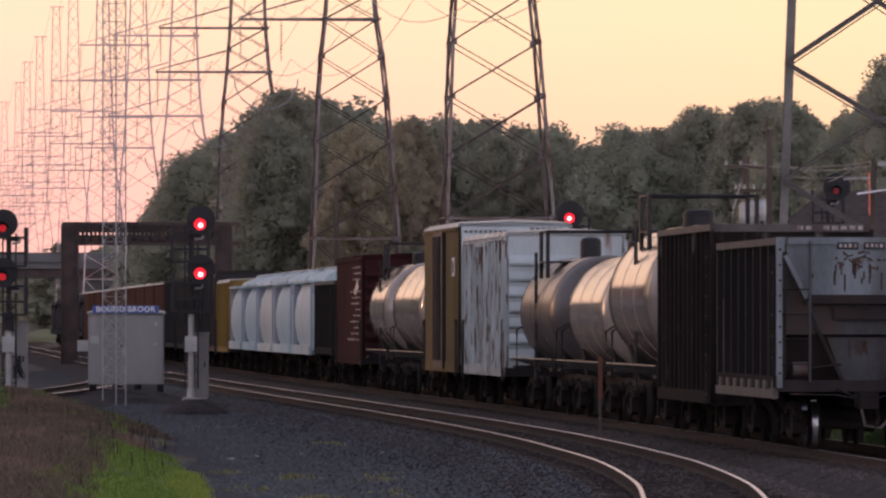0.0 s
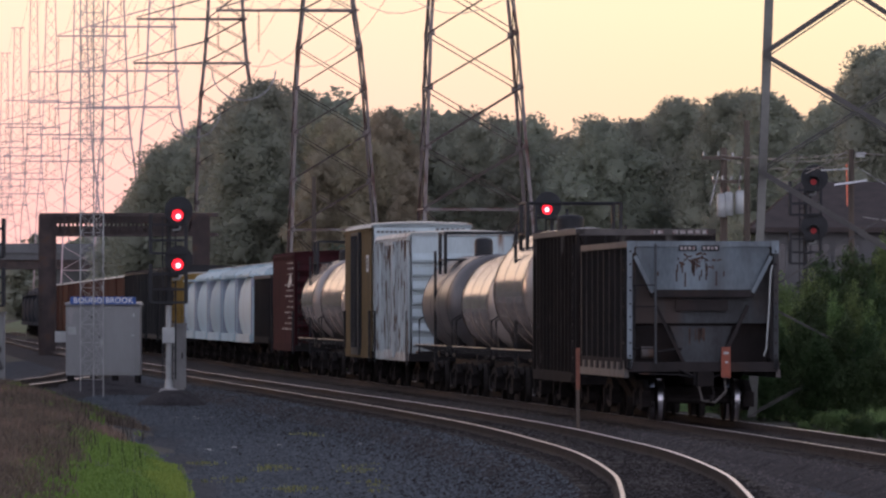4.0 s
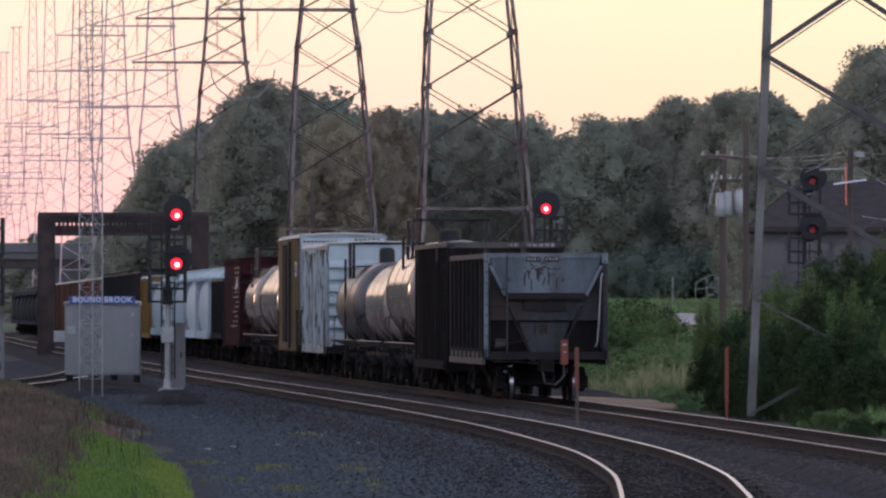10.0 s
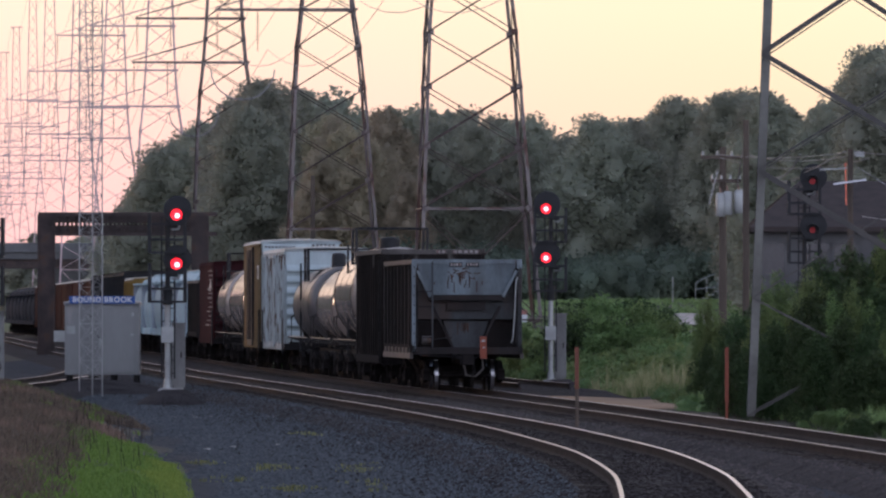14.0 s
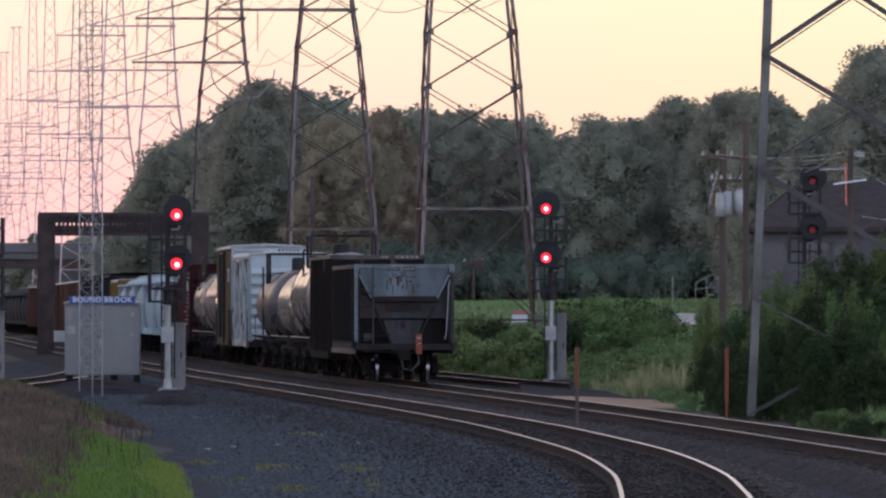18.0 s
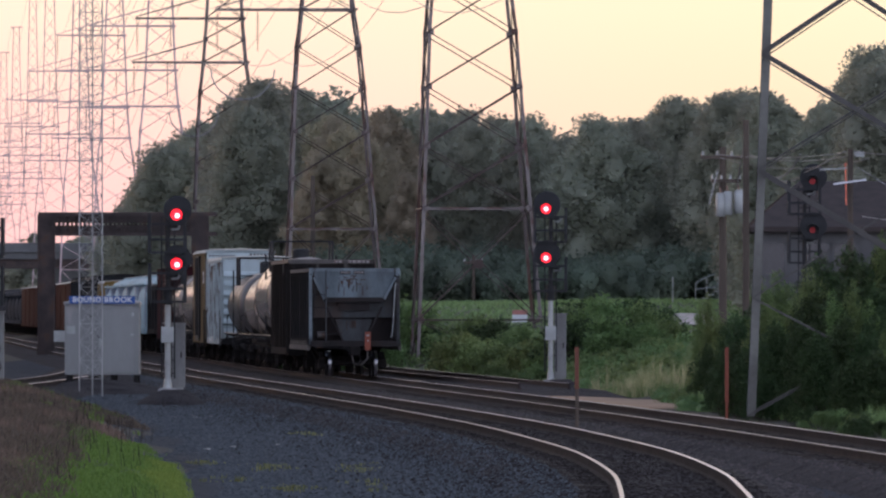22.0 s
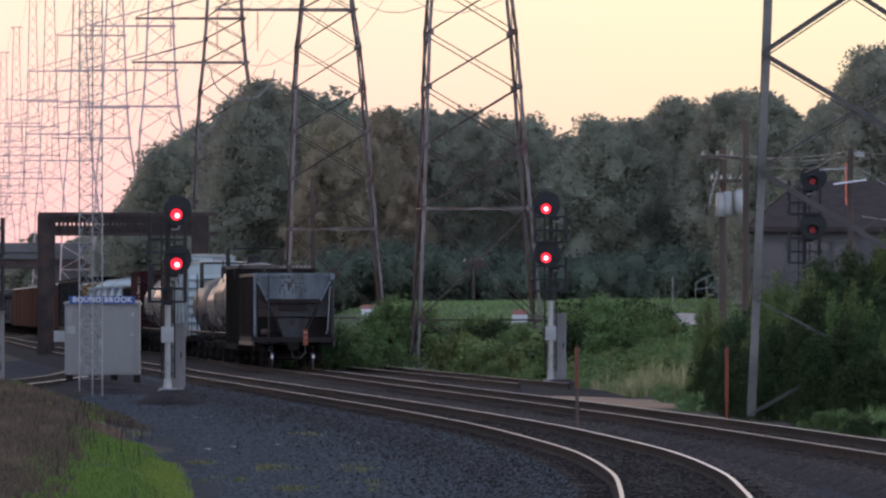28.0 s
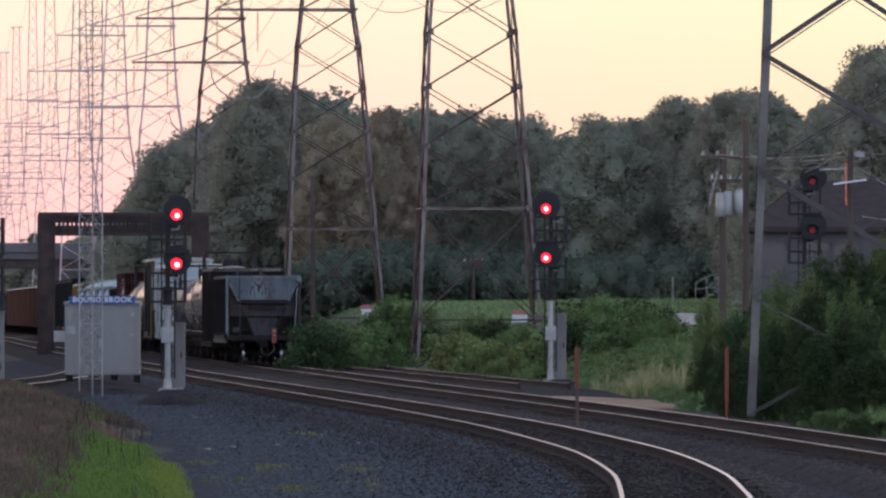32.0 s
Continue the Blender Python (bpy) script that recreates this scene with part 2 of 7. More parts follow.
    brace_dark=surface("dull_brace_steel", (0.075, 0.068, 0.062), (0.045, 0.04, 0.037), 0.6, scale=0.8, fine=10, vary=0.1),
    yellow_car=surface("bright_yellow_boxcar_paint", (0.30, 0.19, 0.055), (0.2, 0.125, 0.04), 0.7, scale=1.5, fine=20, streak=4, spec=0.15),
    sign_blue=surface("sign_blue", (0.03, 0.10, 0.33), (0.025, 0.08, 0.27), 0.5, bump=0, vary=0),
    white=surface("white_letter_paint", (0.75, 0.76, 0.78), (0.62, 0.62, 0.64), 0.6, vary=0),
    gantry=surface("gantry_dark_iron", (0.07, 0.045, 0.04), (0.03, 0.022, 0.02), 0.75, scale=1.5, spots=RUST, spot_at=0.6),
    wood=surface("creosoted_pole", (0.12, 0.09, 0.07), (0.06, 0.045, 0.035), 0.9, scale=2, fine=40, streak=8),
    bark=surface("bark", (0.10, 0.08, 0.06), (0.04, 0.032, 0.025), 0.95, scale=3, fine=25, streak=4, bump=0.5),
    orange=surface("orange_marker", (0.27, 0.055, 0.024), (0.17, 0.038, 0.018), 0.6, scale=5, vary=0.1),
    orange_dull=surface("weathered_orange", (0.19, 0.06, 0.032), (0.12, 0.04, 0.024), 0.7, scale=5, vary=0),
    red_sign=surface("red_sign_paint", (0.5, 0.2, 0.18), (0.42, 0.16, 0.14), 0.6, vary=0),
    house=surface("house_siding", (0.11, 0.108, 0.108), (0.08, 0.078, 0.078), 0.8, scale=1, vary=0),
    roof=surface("roof_shingle", (0.055, 0.04, 0.036), (0.032, 0.024, 0.022), 0.9, scale=2, fine=20, vary=0.1),
    dark_glass=surface("dark_window", (0.03, 0.03, 0.035), (0.02, 0.02, 0.022), 0.1, bump=0, vary=0),
    lamp_red=glow("signal_red_light", (1.0, 0.02, 0.035), 1.9),
    lamp_core=glow("signal_red_core", (1.0, 0.36, 0.4), 4.5),
    lamp_low=glow("signal_red_weak_light", (1.0, 0.02, 0.03), 0.28),
    lamp_dim=glow("signal_red_side_view", (0.35, 0.012, 0.016), 0.09),
    conduit=surface("sunlit_strip_red", (0.75, 0.22, 0.14), (0.5, 0.13, 0.09), 0.3, metal=1.0, bump=0, vary=0),
    # the wood's leaf colours are raised pale and even to stand in for haze
    leaf=foliage("oak_leaves", (0.188, 0.192, 0.146), (0.176, 0.18, 0.136), through=0.66),
    leaf_under=foliage("undergrowth_leaves", (0.098, 0.12, 0.088), (0.091, 0.111, 0.081), through=0.7),
    # golden leaf colour: the warm evening light on these crowns painted in
    leaf_gold=foliage("golden_lit_leaves", (0.238, 0.208, 0.142), (0.216, 0.192, 0.132), through=0.66),
    leaf_bush=foliage("bush_leaves", (0.168, 0.232, 0.092), (0.08, 0.122, 0.048)),
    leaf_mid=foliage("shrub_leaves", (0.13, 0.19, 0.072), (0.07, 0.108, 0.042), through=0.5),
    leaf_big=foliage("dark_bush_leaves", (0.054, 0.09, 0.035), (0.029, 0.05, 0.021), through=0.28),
    olive=foliage("olive_weeds", (0.15, 0.145, 0.06), (0.07, 0.075, 0.03)),
    field_blade=foliage("field_blades", (0.16, 0.215, 0.09), (0.10, 0.14, 0.06)),
    leaf_bright=foliage("weed_leaves", (0.21, 0.265, 0.1), (0.115, 0.155, 0.058)),
    straw=foliage("dry_grass", (0.37, 0.35, 0.19), (0.15, 0.185, 0.08)),
    grass_edge=foliage("yellow_green_grass", (0.175, 0.225, 0.045), (0.125, 0.175, 0.036), through=0.3),
    brown_stone=foliage("brown_crushed_stone", (0.12, 0.102, 0.098), (0.035, 0.03, 0.029), 0.9, 0.0),
    oily=foliage("oily_stones", (0.034, 0.027, 0.0255), (0.012, 0.0095, 0.009), 0.85, 0.0),
    tan=foliage("tan_weeds", (0.2, 0.145, 0.105), (0.12, 0.09, 0.066)),
    grass=foliage("bright_grass", (0.13, 0.2, 0.042), (0.095, 0.155, 0.034), through=0.2),
    stalk=foliage("dead_stalks", (0.05, 0.04, 0.035), (0.02, 0.016, 0.014), through=0.1),
    weeds_brown=foliage("dead_weeds", (0.13, 0.104, 0.073), (0.062, 0.051, 0.037)),
)
# ---- mesh helpers ----
class Mesh:
    """Collects vertices and faces of one part."""

    def __init__(self):
        self.v, self.f, self.mi, self.nv = [], [], [], []
        self.slot = 0

    def add(self, vs, fs):
        n = len(self.v)
        self.v += [tuple(p) for p in vs]
        self.f += [tuple(i + n for i in q) for q in fs]
        self.mi += [self.slot] * len(fs)
        return self

    def box(self, c, s, rz=0.0, rx=0.0, ry=0.0):
        r = Euler((rx, ry, rz)).to_matrix()
        c = Vector(c)
        vs = [c + r @ Vector((x * s[0] / 2, y * s[1] / 2, z * s[2] / 2)) for x in (-1, 1) for y in (-1, 1) for z in (-1, 1)]
        return self.add(vs, [(0, 1, 3, 2), (4, 6, 7, 5), (0, 4, 5, 1), (2, 3, 7, 6), (0, 2, 6, 4), (1, 5, 7, 3)])

    def slab(self, lo, hi):
        return self.box([(a + b) / 2 for a, b in zip(lo, hi)], [abs(b - a) for a, b in zip(lo, hi)])

    def bar(self, p, q, w, h=None):
        """A straight bar of square section from p to q."""
        p, q, h = Vector(p), Vector(q), h or w
        d = (q - p).normalized()
        side = d.cross(Vector((0, 0, 1)))
        side = side.normalized() if side.length > 1e-4 else Vector((1, 0, 0))
        up = side.cross(d)
        vs = [e + side * (a * w / 2) + up * (b * h / 2) for e in (p, q) for a, b in ((-1, -1), (1, -1), (1, 1), (-1, 1))]
        return self.add(vs, [(0, 1, 5, 4), (1, 2, 6, 5), (2, 3, 7, 6), (3, 0, 4, 7), (3, 2, 1, 0), (4, 5, 6, 7)])

    def tube(self, pts, r, n=8, caps=True):
        """A round tube through pts; r is one radius or one for each point."""
        pts = [Vector(p) for p in pts]
        rs = r if isinstance(r, (list, tuple)) else [r] * len(pts)
        vs, fs = [], []
        for i, p in enumerate(pts):
            d = (pts[min(i + 1, len(pts) - 1)] - pts[max(i - 1, 0)]).normalized()
            a = d.orthogonal() if abs(d.z) > 0.999 else d.cross(Vector((0, 0, 1)))
            a.normalize()
            b = d.cross(a)
            vs += [p + (a * math.cos(2 * math.pi * k / n) + b * math.sin(2 * math.pi * k / n)) * rs[i] for k in range(n)]
        for i in range(len(pts) - 1):
            fs += [(i * n + k, i * n + (k + 1) % n, (i + 1) * n + (k + 1) % n, (i + 1) * n + k) for k in range(n)]
        if caps:
            fs += [tuple(range(n - 1, -1, -1)), tuple(range((len(pts) - 1) * n, len(pts) * n))]
        return self.add(vs, fs)

    def loft(self, rings, caps=True, closed=True):
        """Joins rings of equal length."""
        n = len(rings[0])
        fs = []
        for i in range(len(rings) - 1):
            fs += [(i * n + k, i * n + (k + 1) % n, (i + 1) * n + (k + 1) % n, (i + 1) * n + k) for k in range(n if closed else n - 1)]
        if caps:
            fs += [tuple(range(n - 1, -1, -1)), tuple(range((len(rings) - 1) * n, len(rings) * n))]
        return self.add([p for r in rings for p in r], fs)

    def data(self, name, mats, smooth=False):
        me = bpy.data.meshes.new(name)
        me.from_pydata(self.v, [], self.f)
        for m in mats if isinstance(mats, (list, tuple)) else [mats]:
            me.materials.append(m)
        me.polygons.foreach_set("material_index", self.mi)
        if smooth:
            me.polygons.foreach_set("use_smooth", [True] * len(self.f))
            me.set_sharp_from_angle(angle=radians(38))
        me.update()
        if self.nv:
            me.normals_split_custom_set_from_vertices(self.nv)
        return me


def part(name, mesh, mat, parent=None, label="", smooth=False):
    """Links a mesh as one part under a thing or a part."""
    ob = new(name, mesh if isinstance(mesh, bpy.types.Mesh) else mesh.data(name, mat, smooth))
    if parent:
        ob.parent = parent
    return tagged(ob, label)


def thing(name, label, category, group="", at=None, kind=""):
    """An empty at the base of a thing, to which its parts are given."""
    ob = tagged(new(name), label, category, group, kind)
    ob.empty_display_size = 0.1
    if at is not None:
        ob.matrix_basis = at
    return ob


def curve_x(table):
    """A smooth line x(y) through a short table of places."""
    ys, xs = [p[0] for p in table], [p[1] for p in table]
    ms = [(xs[min(i + 1, len(xs) - 1)] - xs[max(i - 1, 0)]) / (ys[min(i + 1, len(ys) - 1)] - ys[max(i - 1, 0)]) for i in range(len(ys))]

    def x(y):
        i = min(max(int(np.searchsorted(ys, y)) - 1, 0), len(ys) - 2)
        w = ys[i + 1] - ys[i]
        u = (y - ys[i]) / w
        if u < 0 or u > 1:
            k = 0 if u < 0 else -1
            return xs[k] + ms[k] * (y - ys[k])
        return (xs[i] * (1 + 2 * u) * (1 - u) ** 2 + xs[i + 1] * u * u * (3 - 2 * u) + w * (ms[i] * u * (1 - u) ** 2 - ms[i + 1] * u * u * (1 - u)))
    return x


# centre lines of the tracks, x over y
track2_x = curve_x([(60, 10.8), (90, 9.45), (120, 8.0), (140, 6.85), (160, 5.65), (180, 4.36), (200, 2.95), (220, 1.5), (240, 0), (260, -1.46),
                    (280, -2.9), (300, -4.36), (320, -5.82), (340, -7.2), (380, -9.97), (420, -12.84), (460, -15.74), (520, -19.95), (600, -25.5), (700, -32.4), (850, -43.5), (1100, -64)])
track1_x = curve_x([(60, 1.0), (80, 2.2), (95, 2.75), (105, 2.95), (115, 3.04), (130, 2.85), (140, 2.5), (160, 1.54), (180, 0.24), (200, -1.23), (220, -2.8),
                    (240, -4.38), (260, -5.97), (280, -7.55), (300, -9.1), (340, -12.15), (380, -15.2), (460, -20.8), (600, -30.3), (850, -47.9), (1100, -68)])
track3_x = curve_x([(262, 2.35), (280, 0.9), (300, -0.7), (330, -3.0), (380, -6.6), (430, -9.9)])
track0_x = curve_x([(225, -13.9), (250, -13.15), (270, -12.75), (290, -12.6), (320, -13.2), (350, -14.2)])


bank_x = curve_x([(60, -1.6), (95, -2.7), (118, -3.5), (163, -5.4), (205, -8.0), (260, -11.9), (330, -17)])


def smooth_step(a, b, x):
    u = min(max((x - a) / (b - a), 0), 1)
    return u * u * (3 - 2 * u)


def ground_z(x, y):
    """Height of the ground: flat by the tracks, a bank on the near left, a rise towards the field on the right."""
    z = -0.42
    lx = bank_x(y)          # foot of the grassy bank
    z += 0.78 * smooth_step(lx + 0.2, lx - 3.0, x) * smooth_step(275, 215, y)
    d = x - track2_x(max(y, 60))
    z += 1.0 * smooth_step(6.5, 12.0, d) * smooth_step(150, 230, y)
    z += 1.95 * smooth_step(300, 410, y) * smooth_step(3.6, 9.5, d)
    z += 0.10 * math.sin(x * 0.31 + y * 0.05) * math.sin(y * 0.043) * smooth_step(3.5, 8, abs(d - (-2.2)) - 2.2)
    return z
# ---- ground and tracks ----
def build_ground():
    xs = [-3500, -1200, -400, -150, -80] + [x * 1.0 for x in range(-50, 61)] + [70, 85, 110, 160, 400, 1200, 3500]
    ys = [-600, -100, 0, 40, 70] + [85 + 1.5 * i for i in range(150)] + [310 + 4 * i for i in range(60)] + [560, 620, 700, 850, 1100, 1600, 2600, 4500]
    g = Mesh()
    vs = [(x, y, ground_z(x, y)) for y in ys for x in xs]
    n = len(xs)
    fs, kinds = [], []
    for j in range(len(ys) - 1):
        for i in range(n - 1):
            fs.append((j * n + i, j * n + i + 1, (j + 1) * n + i + 1, (j + 1) * n + i))
            cx, cy = (xs[i] + xs[i + 1]) / 2, (ys[j] + ys[j + 1]) / 2
            d = cx - track2_x(max(cy, 60))
            lx = bank_x(cy)
            if d > 4.5 and cy > 330:
                k = 2
            elif d > 3.3 or cx < -22 or (cx < lx - 0.3 and cy < 232) or cy > 620:
                k = 1
            else:
                k = 0
            kinds.append(k)
    g.add(vs, fs)
    g.mi = kinds
    part("ground", g, [M["gravel"], M["soil"], M["field"]], smooth=True)
    tagged(bpy.data.objects["ground"], "dark crushed-stone yard with weedy soil and a grass field", "ground", kind="structure")


build_ground()


def sand_patch():
    """Bare sandy dirt beside the line, its outline uneven."""
    m, rings = Mesh(), []
    for i in range(39):
        y = 224 + i * 1.0
        u = min(i, 38 - i) / 6
        k = max(min(u, 1), 0.0) ** 0.5
        c = track2_x(y) + 4.2
        lo, hi = c - 2.3 * k + 0.15 * noise.noise((y * 0.3, 1, 0)), c + (2.3 + 1.2 * noise.noise((y * 0.16, 5, 0))) * k
        row = [(lo + (hi - lo) * j / 8, y, ground_z(lo + (hi - lo) * j / 8, y) + 0.03 + 0.07 * math.sin(math.pi * j / 8) * k) for j in range(9)]
        rings.append([(lo - 0.15, y, row[0][2] - 0.3)] + row + [(hi + 0.15, y, row[-1][2] - 0.3)])
    m.loft(rings, caps=False, closed=False)
    m.f = [q[::-1] for q in m.f]
    tagged(part("dirt_patch", m, M["sand"], smooth=True), "bare tan sandy dirt beside the rails", "dirt", kind="structure")


sand_patch()


def bed(name, fx, y0, y1, label, half=1.75, taper=0.4):
    """A raised ballast bed with sloped shoulders."""
    m = Mesh()
    rings = []
    y = y0
    while y <= y1:
        x = fx(y)
        w = 0.12 * noise.noise((y * 0.4, 3, 0))
        k = smooth_step(y0 - 0.5, y0 + taper, y)
        rings.append([(x + a, y, -0.46 + b * k) for a, b in ((-half - 0.6 + w, 0), (-half + w, 0.26), (-0.7, 0.30), (0.7, 0.30), (half - w, 0.26), (half + 0.6 - w, 0))])
        y += 2.0 if y < 330 else 8
    m.loft(rings, caps=True, closed=False)
    m.f = [q[::-1] for q in m.f]
    ob = part(name, m, M["ballast"], smooth=True)
    return tagged(ob, label, "ballast", kind="structure")


RAIL = [(-0.07, -0.17), (-0.07, -0.155), (-0.012, -0.13), (-0.012, -0.045), (-0.036, -0.035), (-0.036, -0.006), (-0.029, 0.0),
        (0.029, 0.0), (0.036, -0.006), (0.036, -0.035), (0.012, -0.045), (0.012, -0.13), (0.07, -0.155), (0.07, -0.17)]


def track(name, fx, y0, y1, label, ties=True, bright=True):
    root = thing(name, label, "railway track", kind="structure")
    bed(name + "_ballast", fx, y0 if ties else y0 - 9, y1, "dark oily crushed-stone ballast bed under the rails", taper=0.4 if ties else 9)
    for side in (-1, 1):
        m = Mesh()
        rings = []
        y = y0
        while y <= y1:
            sl = (fx(y + 0.5) - fx(y - 0.5))
            c = 1 / math.hypot(1, sl)
            rings.append([(fx(y) + (side * 0.7535 + a) * c, y - (side * 0.7535 + a) * c * sl, z) for a, z in RAIL])
            y += 1.5 if y < 330 else 5
        m.loft(rings)
        k = len(RAIL)
        m.mi = [1 if (i % k) in ((6, 7) if side > 0 else (6,)) and i < (len(rings) - 1) * k else 0 for i in range(len(m.f))]
        part("rail", m, [M["rail"], M["railtop"] if side > 0 else M["raildull"]], root, "steel rail with a polished running surface", smooth=True)
    if not ties:
        return root
    tie = Mesh().slab((-1.28, -0.11, -0.34), (1.28, 0.11, -0.165)).data("sleeper", M["tie"])
    plate = Mesh()
    rest = Mesh()
    y, count = y0, 0
    while y < min(y1, 345):
        sl = fx(y + 0.5) - fx(y - 0.5)
        ang = -math.atan(sl) + random.uniform(-0.015, 0.015)
        if 100 < y and count < 290:
            ob = part("sleeper", tie, None, root)
            ob.matrix_basis = Matrix.LocRotScale((fx(y) + random.uniform(-0.03, 0.03), y, random.uniform(-0.012, 0.012)), Euler((0, 0, ang)), None)
            count += 1
        else:
            rest.box((fx(y), y, -0.2525), (2.56, 0.22, 0.175), ang)
        y += 0.52
    tagged(part("sleepers_far", rest, M["tie"], root), kind="stuff")
    return root


track("track_1", track1_x, 62, 1050, "main line of two polished steel rails on wooden sleepers")
track("track_2", track2_x, 92, 1050, "main line under the freight train, rails on wooden sleepers")
track("track_3", track3_x, 253.5, 430, "siding track with dull rails beside the main line", ties=False)
track("track_4", track0_x, 225, 350, "branch track curving away behind the equipment hut", ties=False)
# ---- the freight train ----
# arc length along the main line on which the train stands
LINE_Y = np.arange(60, 1101, 0.5)
LINE_X = np.array([track2_x(float(y)) for y in LINE_Y])
LINE_S = np.concatenate([[0], np.cumsum(np.hypot(np.diff(LINE_X), np.diff(LINE_Y)))])
LINE_S -= np.interp(90, LINE_Y, LINE_S)


def on_line(s):
    y = float(np.interp(s, LINE_S, LINE_Y))
    return Vector((track2_x(y), y, 0))


def tail_s(t):
    """Where the train's rear end stands at t seconds."""
    return 51.75 + 6.497 * t - 0.0089 * t * t


TRAIN = []          # (car, distance of its middle ahead of the tail, half the bogie spacing, wheelsets)
ahead = [0.0]


def couple(car, length, bogie, wheels=()):
    TRAIN.append((car, ahead[0] + length / 2, bogie, wheels))
    ahead[0] += length * 1.024




def wheelset(parent, y, r=0.42, worn=False):
    """An axle with two wheels, its middle at the axle."""
    ws = Mesh()
    for sx in (-1, 1):
        prof = [(0.68, 0.2), (0.68, r + 0.025), (0.715, r + 0.025), (0.725, r), (0.82, r - 0.006), (0.82, r - 0.07), (0.79, r - 0.09), (0.76, 0.16), (0.80, 0.13), (0.80, 0.0)]
        n = 24
        rings = [[(sx * x, q * math.cos(2 * math.pi * k / n), q * math.sin(2 * math.pi * k / n)) for k in range(n)] for x, q in prof]
        base = len(ws.f)
        ws.loft(rings, caps=False)
        ws.mi[base:] = [1 if base <= i < base + 6 * n and (i - base) // n in (3,) else 0 for i in range(base, len(ws.f))]
    ws.tube([(-0.68, 0, 0), (0.68, 0, 0)], 0.085, 10)
    ob = part("wheelset", ws, [M["grime"], M["wheel"] if worn else M["wheelweb"]], parent, "wheels with bright worn treads" if worn else "", smooth=True)
    ob.matrix_basis = pose(0, y, r)
    return ob


def bogie(parent, y, worn=False):
    """A freight bogie: side frames, bolster, springs and two wheelsets, all parts of the car."""
    out = []
    tr = Mesh()
    tr.slab((-1.0, y - 0.22, 0.38), (1.0, y + 0.22, 0.66))
    tr.tube([(0, y, 0.6), (0, y, 0.86)], 0.2, 10)
    part("bolster", tr, M["grime"], parent)
    for sx in (-1, 1):
        sf = Mesh()
        x = sx * 1.02
        sf.bar((x, y - 1.05, 0.52), (x, y - 0.4, 0.74), 0.13, 0.14)
        sf.bar((x, y - 0.4, 0.74), (x, y + 0.4, 0.74), 0.13, 0.14)
        sf.bar((x, y + 0.4, 0.74), (x, y + 1.05, 0.52), 0.13, 0.14)
        sf.bar((x, y - 1.0, 0.46), (x, y - 0.35, 0.26), 0.13, 0.12)
        sf.bar((x, y - 0.35, 0.26), (x, y + 0.35, 0.26), 0.13, 0.12)
        sf.bar((x, y + 0.35, 0.26), (x, y + 1.0, 0.46), 0.13, 0.12)
        for dy in (-0.88, 0.88):
            sf.slab((x - 0.11, y + dy - 0.15, 0.28), (x + 0.11, y + dy + 0.15, 0.58))
        for dy in (-0.14, 0.0, 0.14):
            sf.tube([(x, y + dy, 0.3), (x, y + dy, 0.68)], 0.055, 6)
        part("side_frame", sf, M["grime"], parent)
    for dy in (-0.88, 0.88):
        out.append(wheelset(parent, y + dy, worn=worn))
    return out


def coupler(parent, y, sign):
    c = Mesh()
    c.slab((-0.09, y - 0.02, 0.74), (0.09, y + sign * 0.45, 0.92))
    c.slab((-0.16, y + sign * 0.38, 0.70), (0.16, y + sign * 0.58, 0.98))
    c.tube([(0.14, y + sign * 0.1, 0.78), (0.18, y + sign * 0.35, 0.55), (0.1, y + sign * 0.6, 0.42)], 0.03, 6)
    part("coupler", c, M["grime"], parent)


def ladder(parent, x, y, z0, z1, along="y", w=0.42, mat="steel", label=""):
    m = Mesh()
    d = Vector((0, 1, 0)) if along == "y" else Vector((1, 0, 0))
    p = Vector((x, y, 0))
    for sgn in (-0.5, 0.5):
        q = p + d * (sgn * w)
        m.bar(q + Vector((0, 0, z0)), q + Vector((0, 0, z1)), 0.045)
    z = z0 + 0.15
    while z < z1:
        m.bar(p - d * (w / 2) + Vector((0, 0, z)), p + d * (w / 2) + Vector((0, 0, z)), 0.03)
        z += 0.36
    return part("ladder", m, M[mat], parent, label)


def bars(parent, spots, mat, name="lettering"):
    """Plain bars in place of unreadable writing: centre, width, height on a plane facing -y or -x."""
    for c, s in spots:
        part(name, Mesh().box(c, s), mat, parent, "faded stencilled marks")


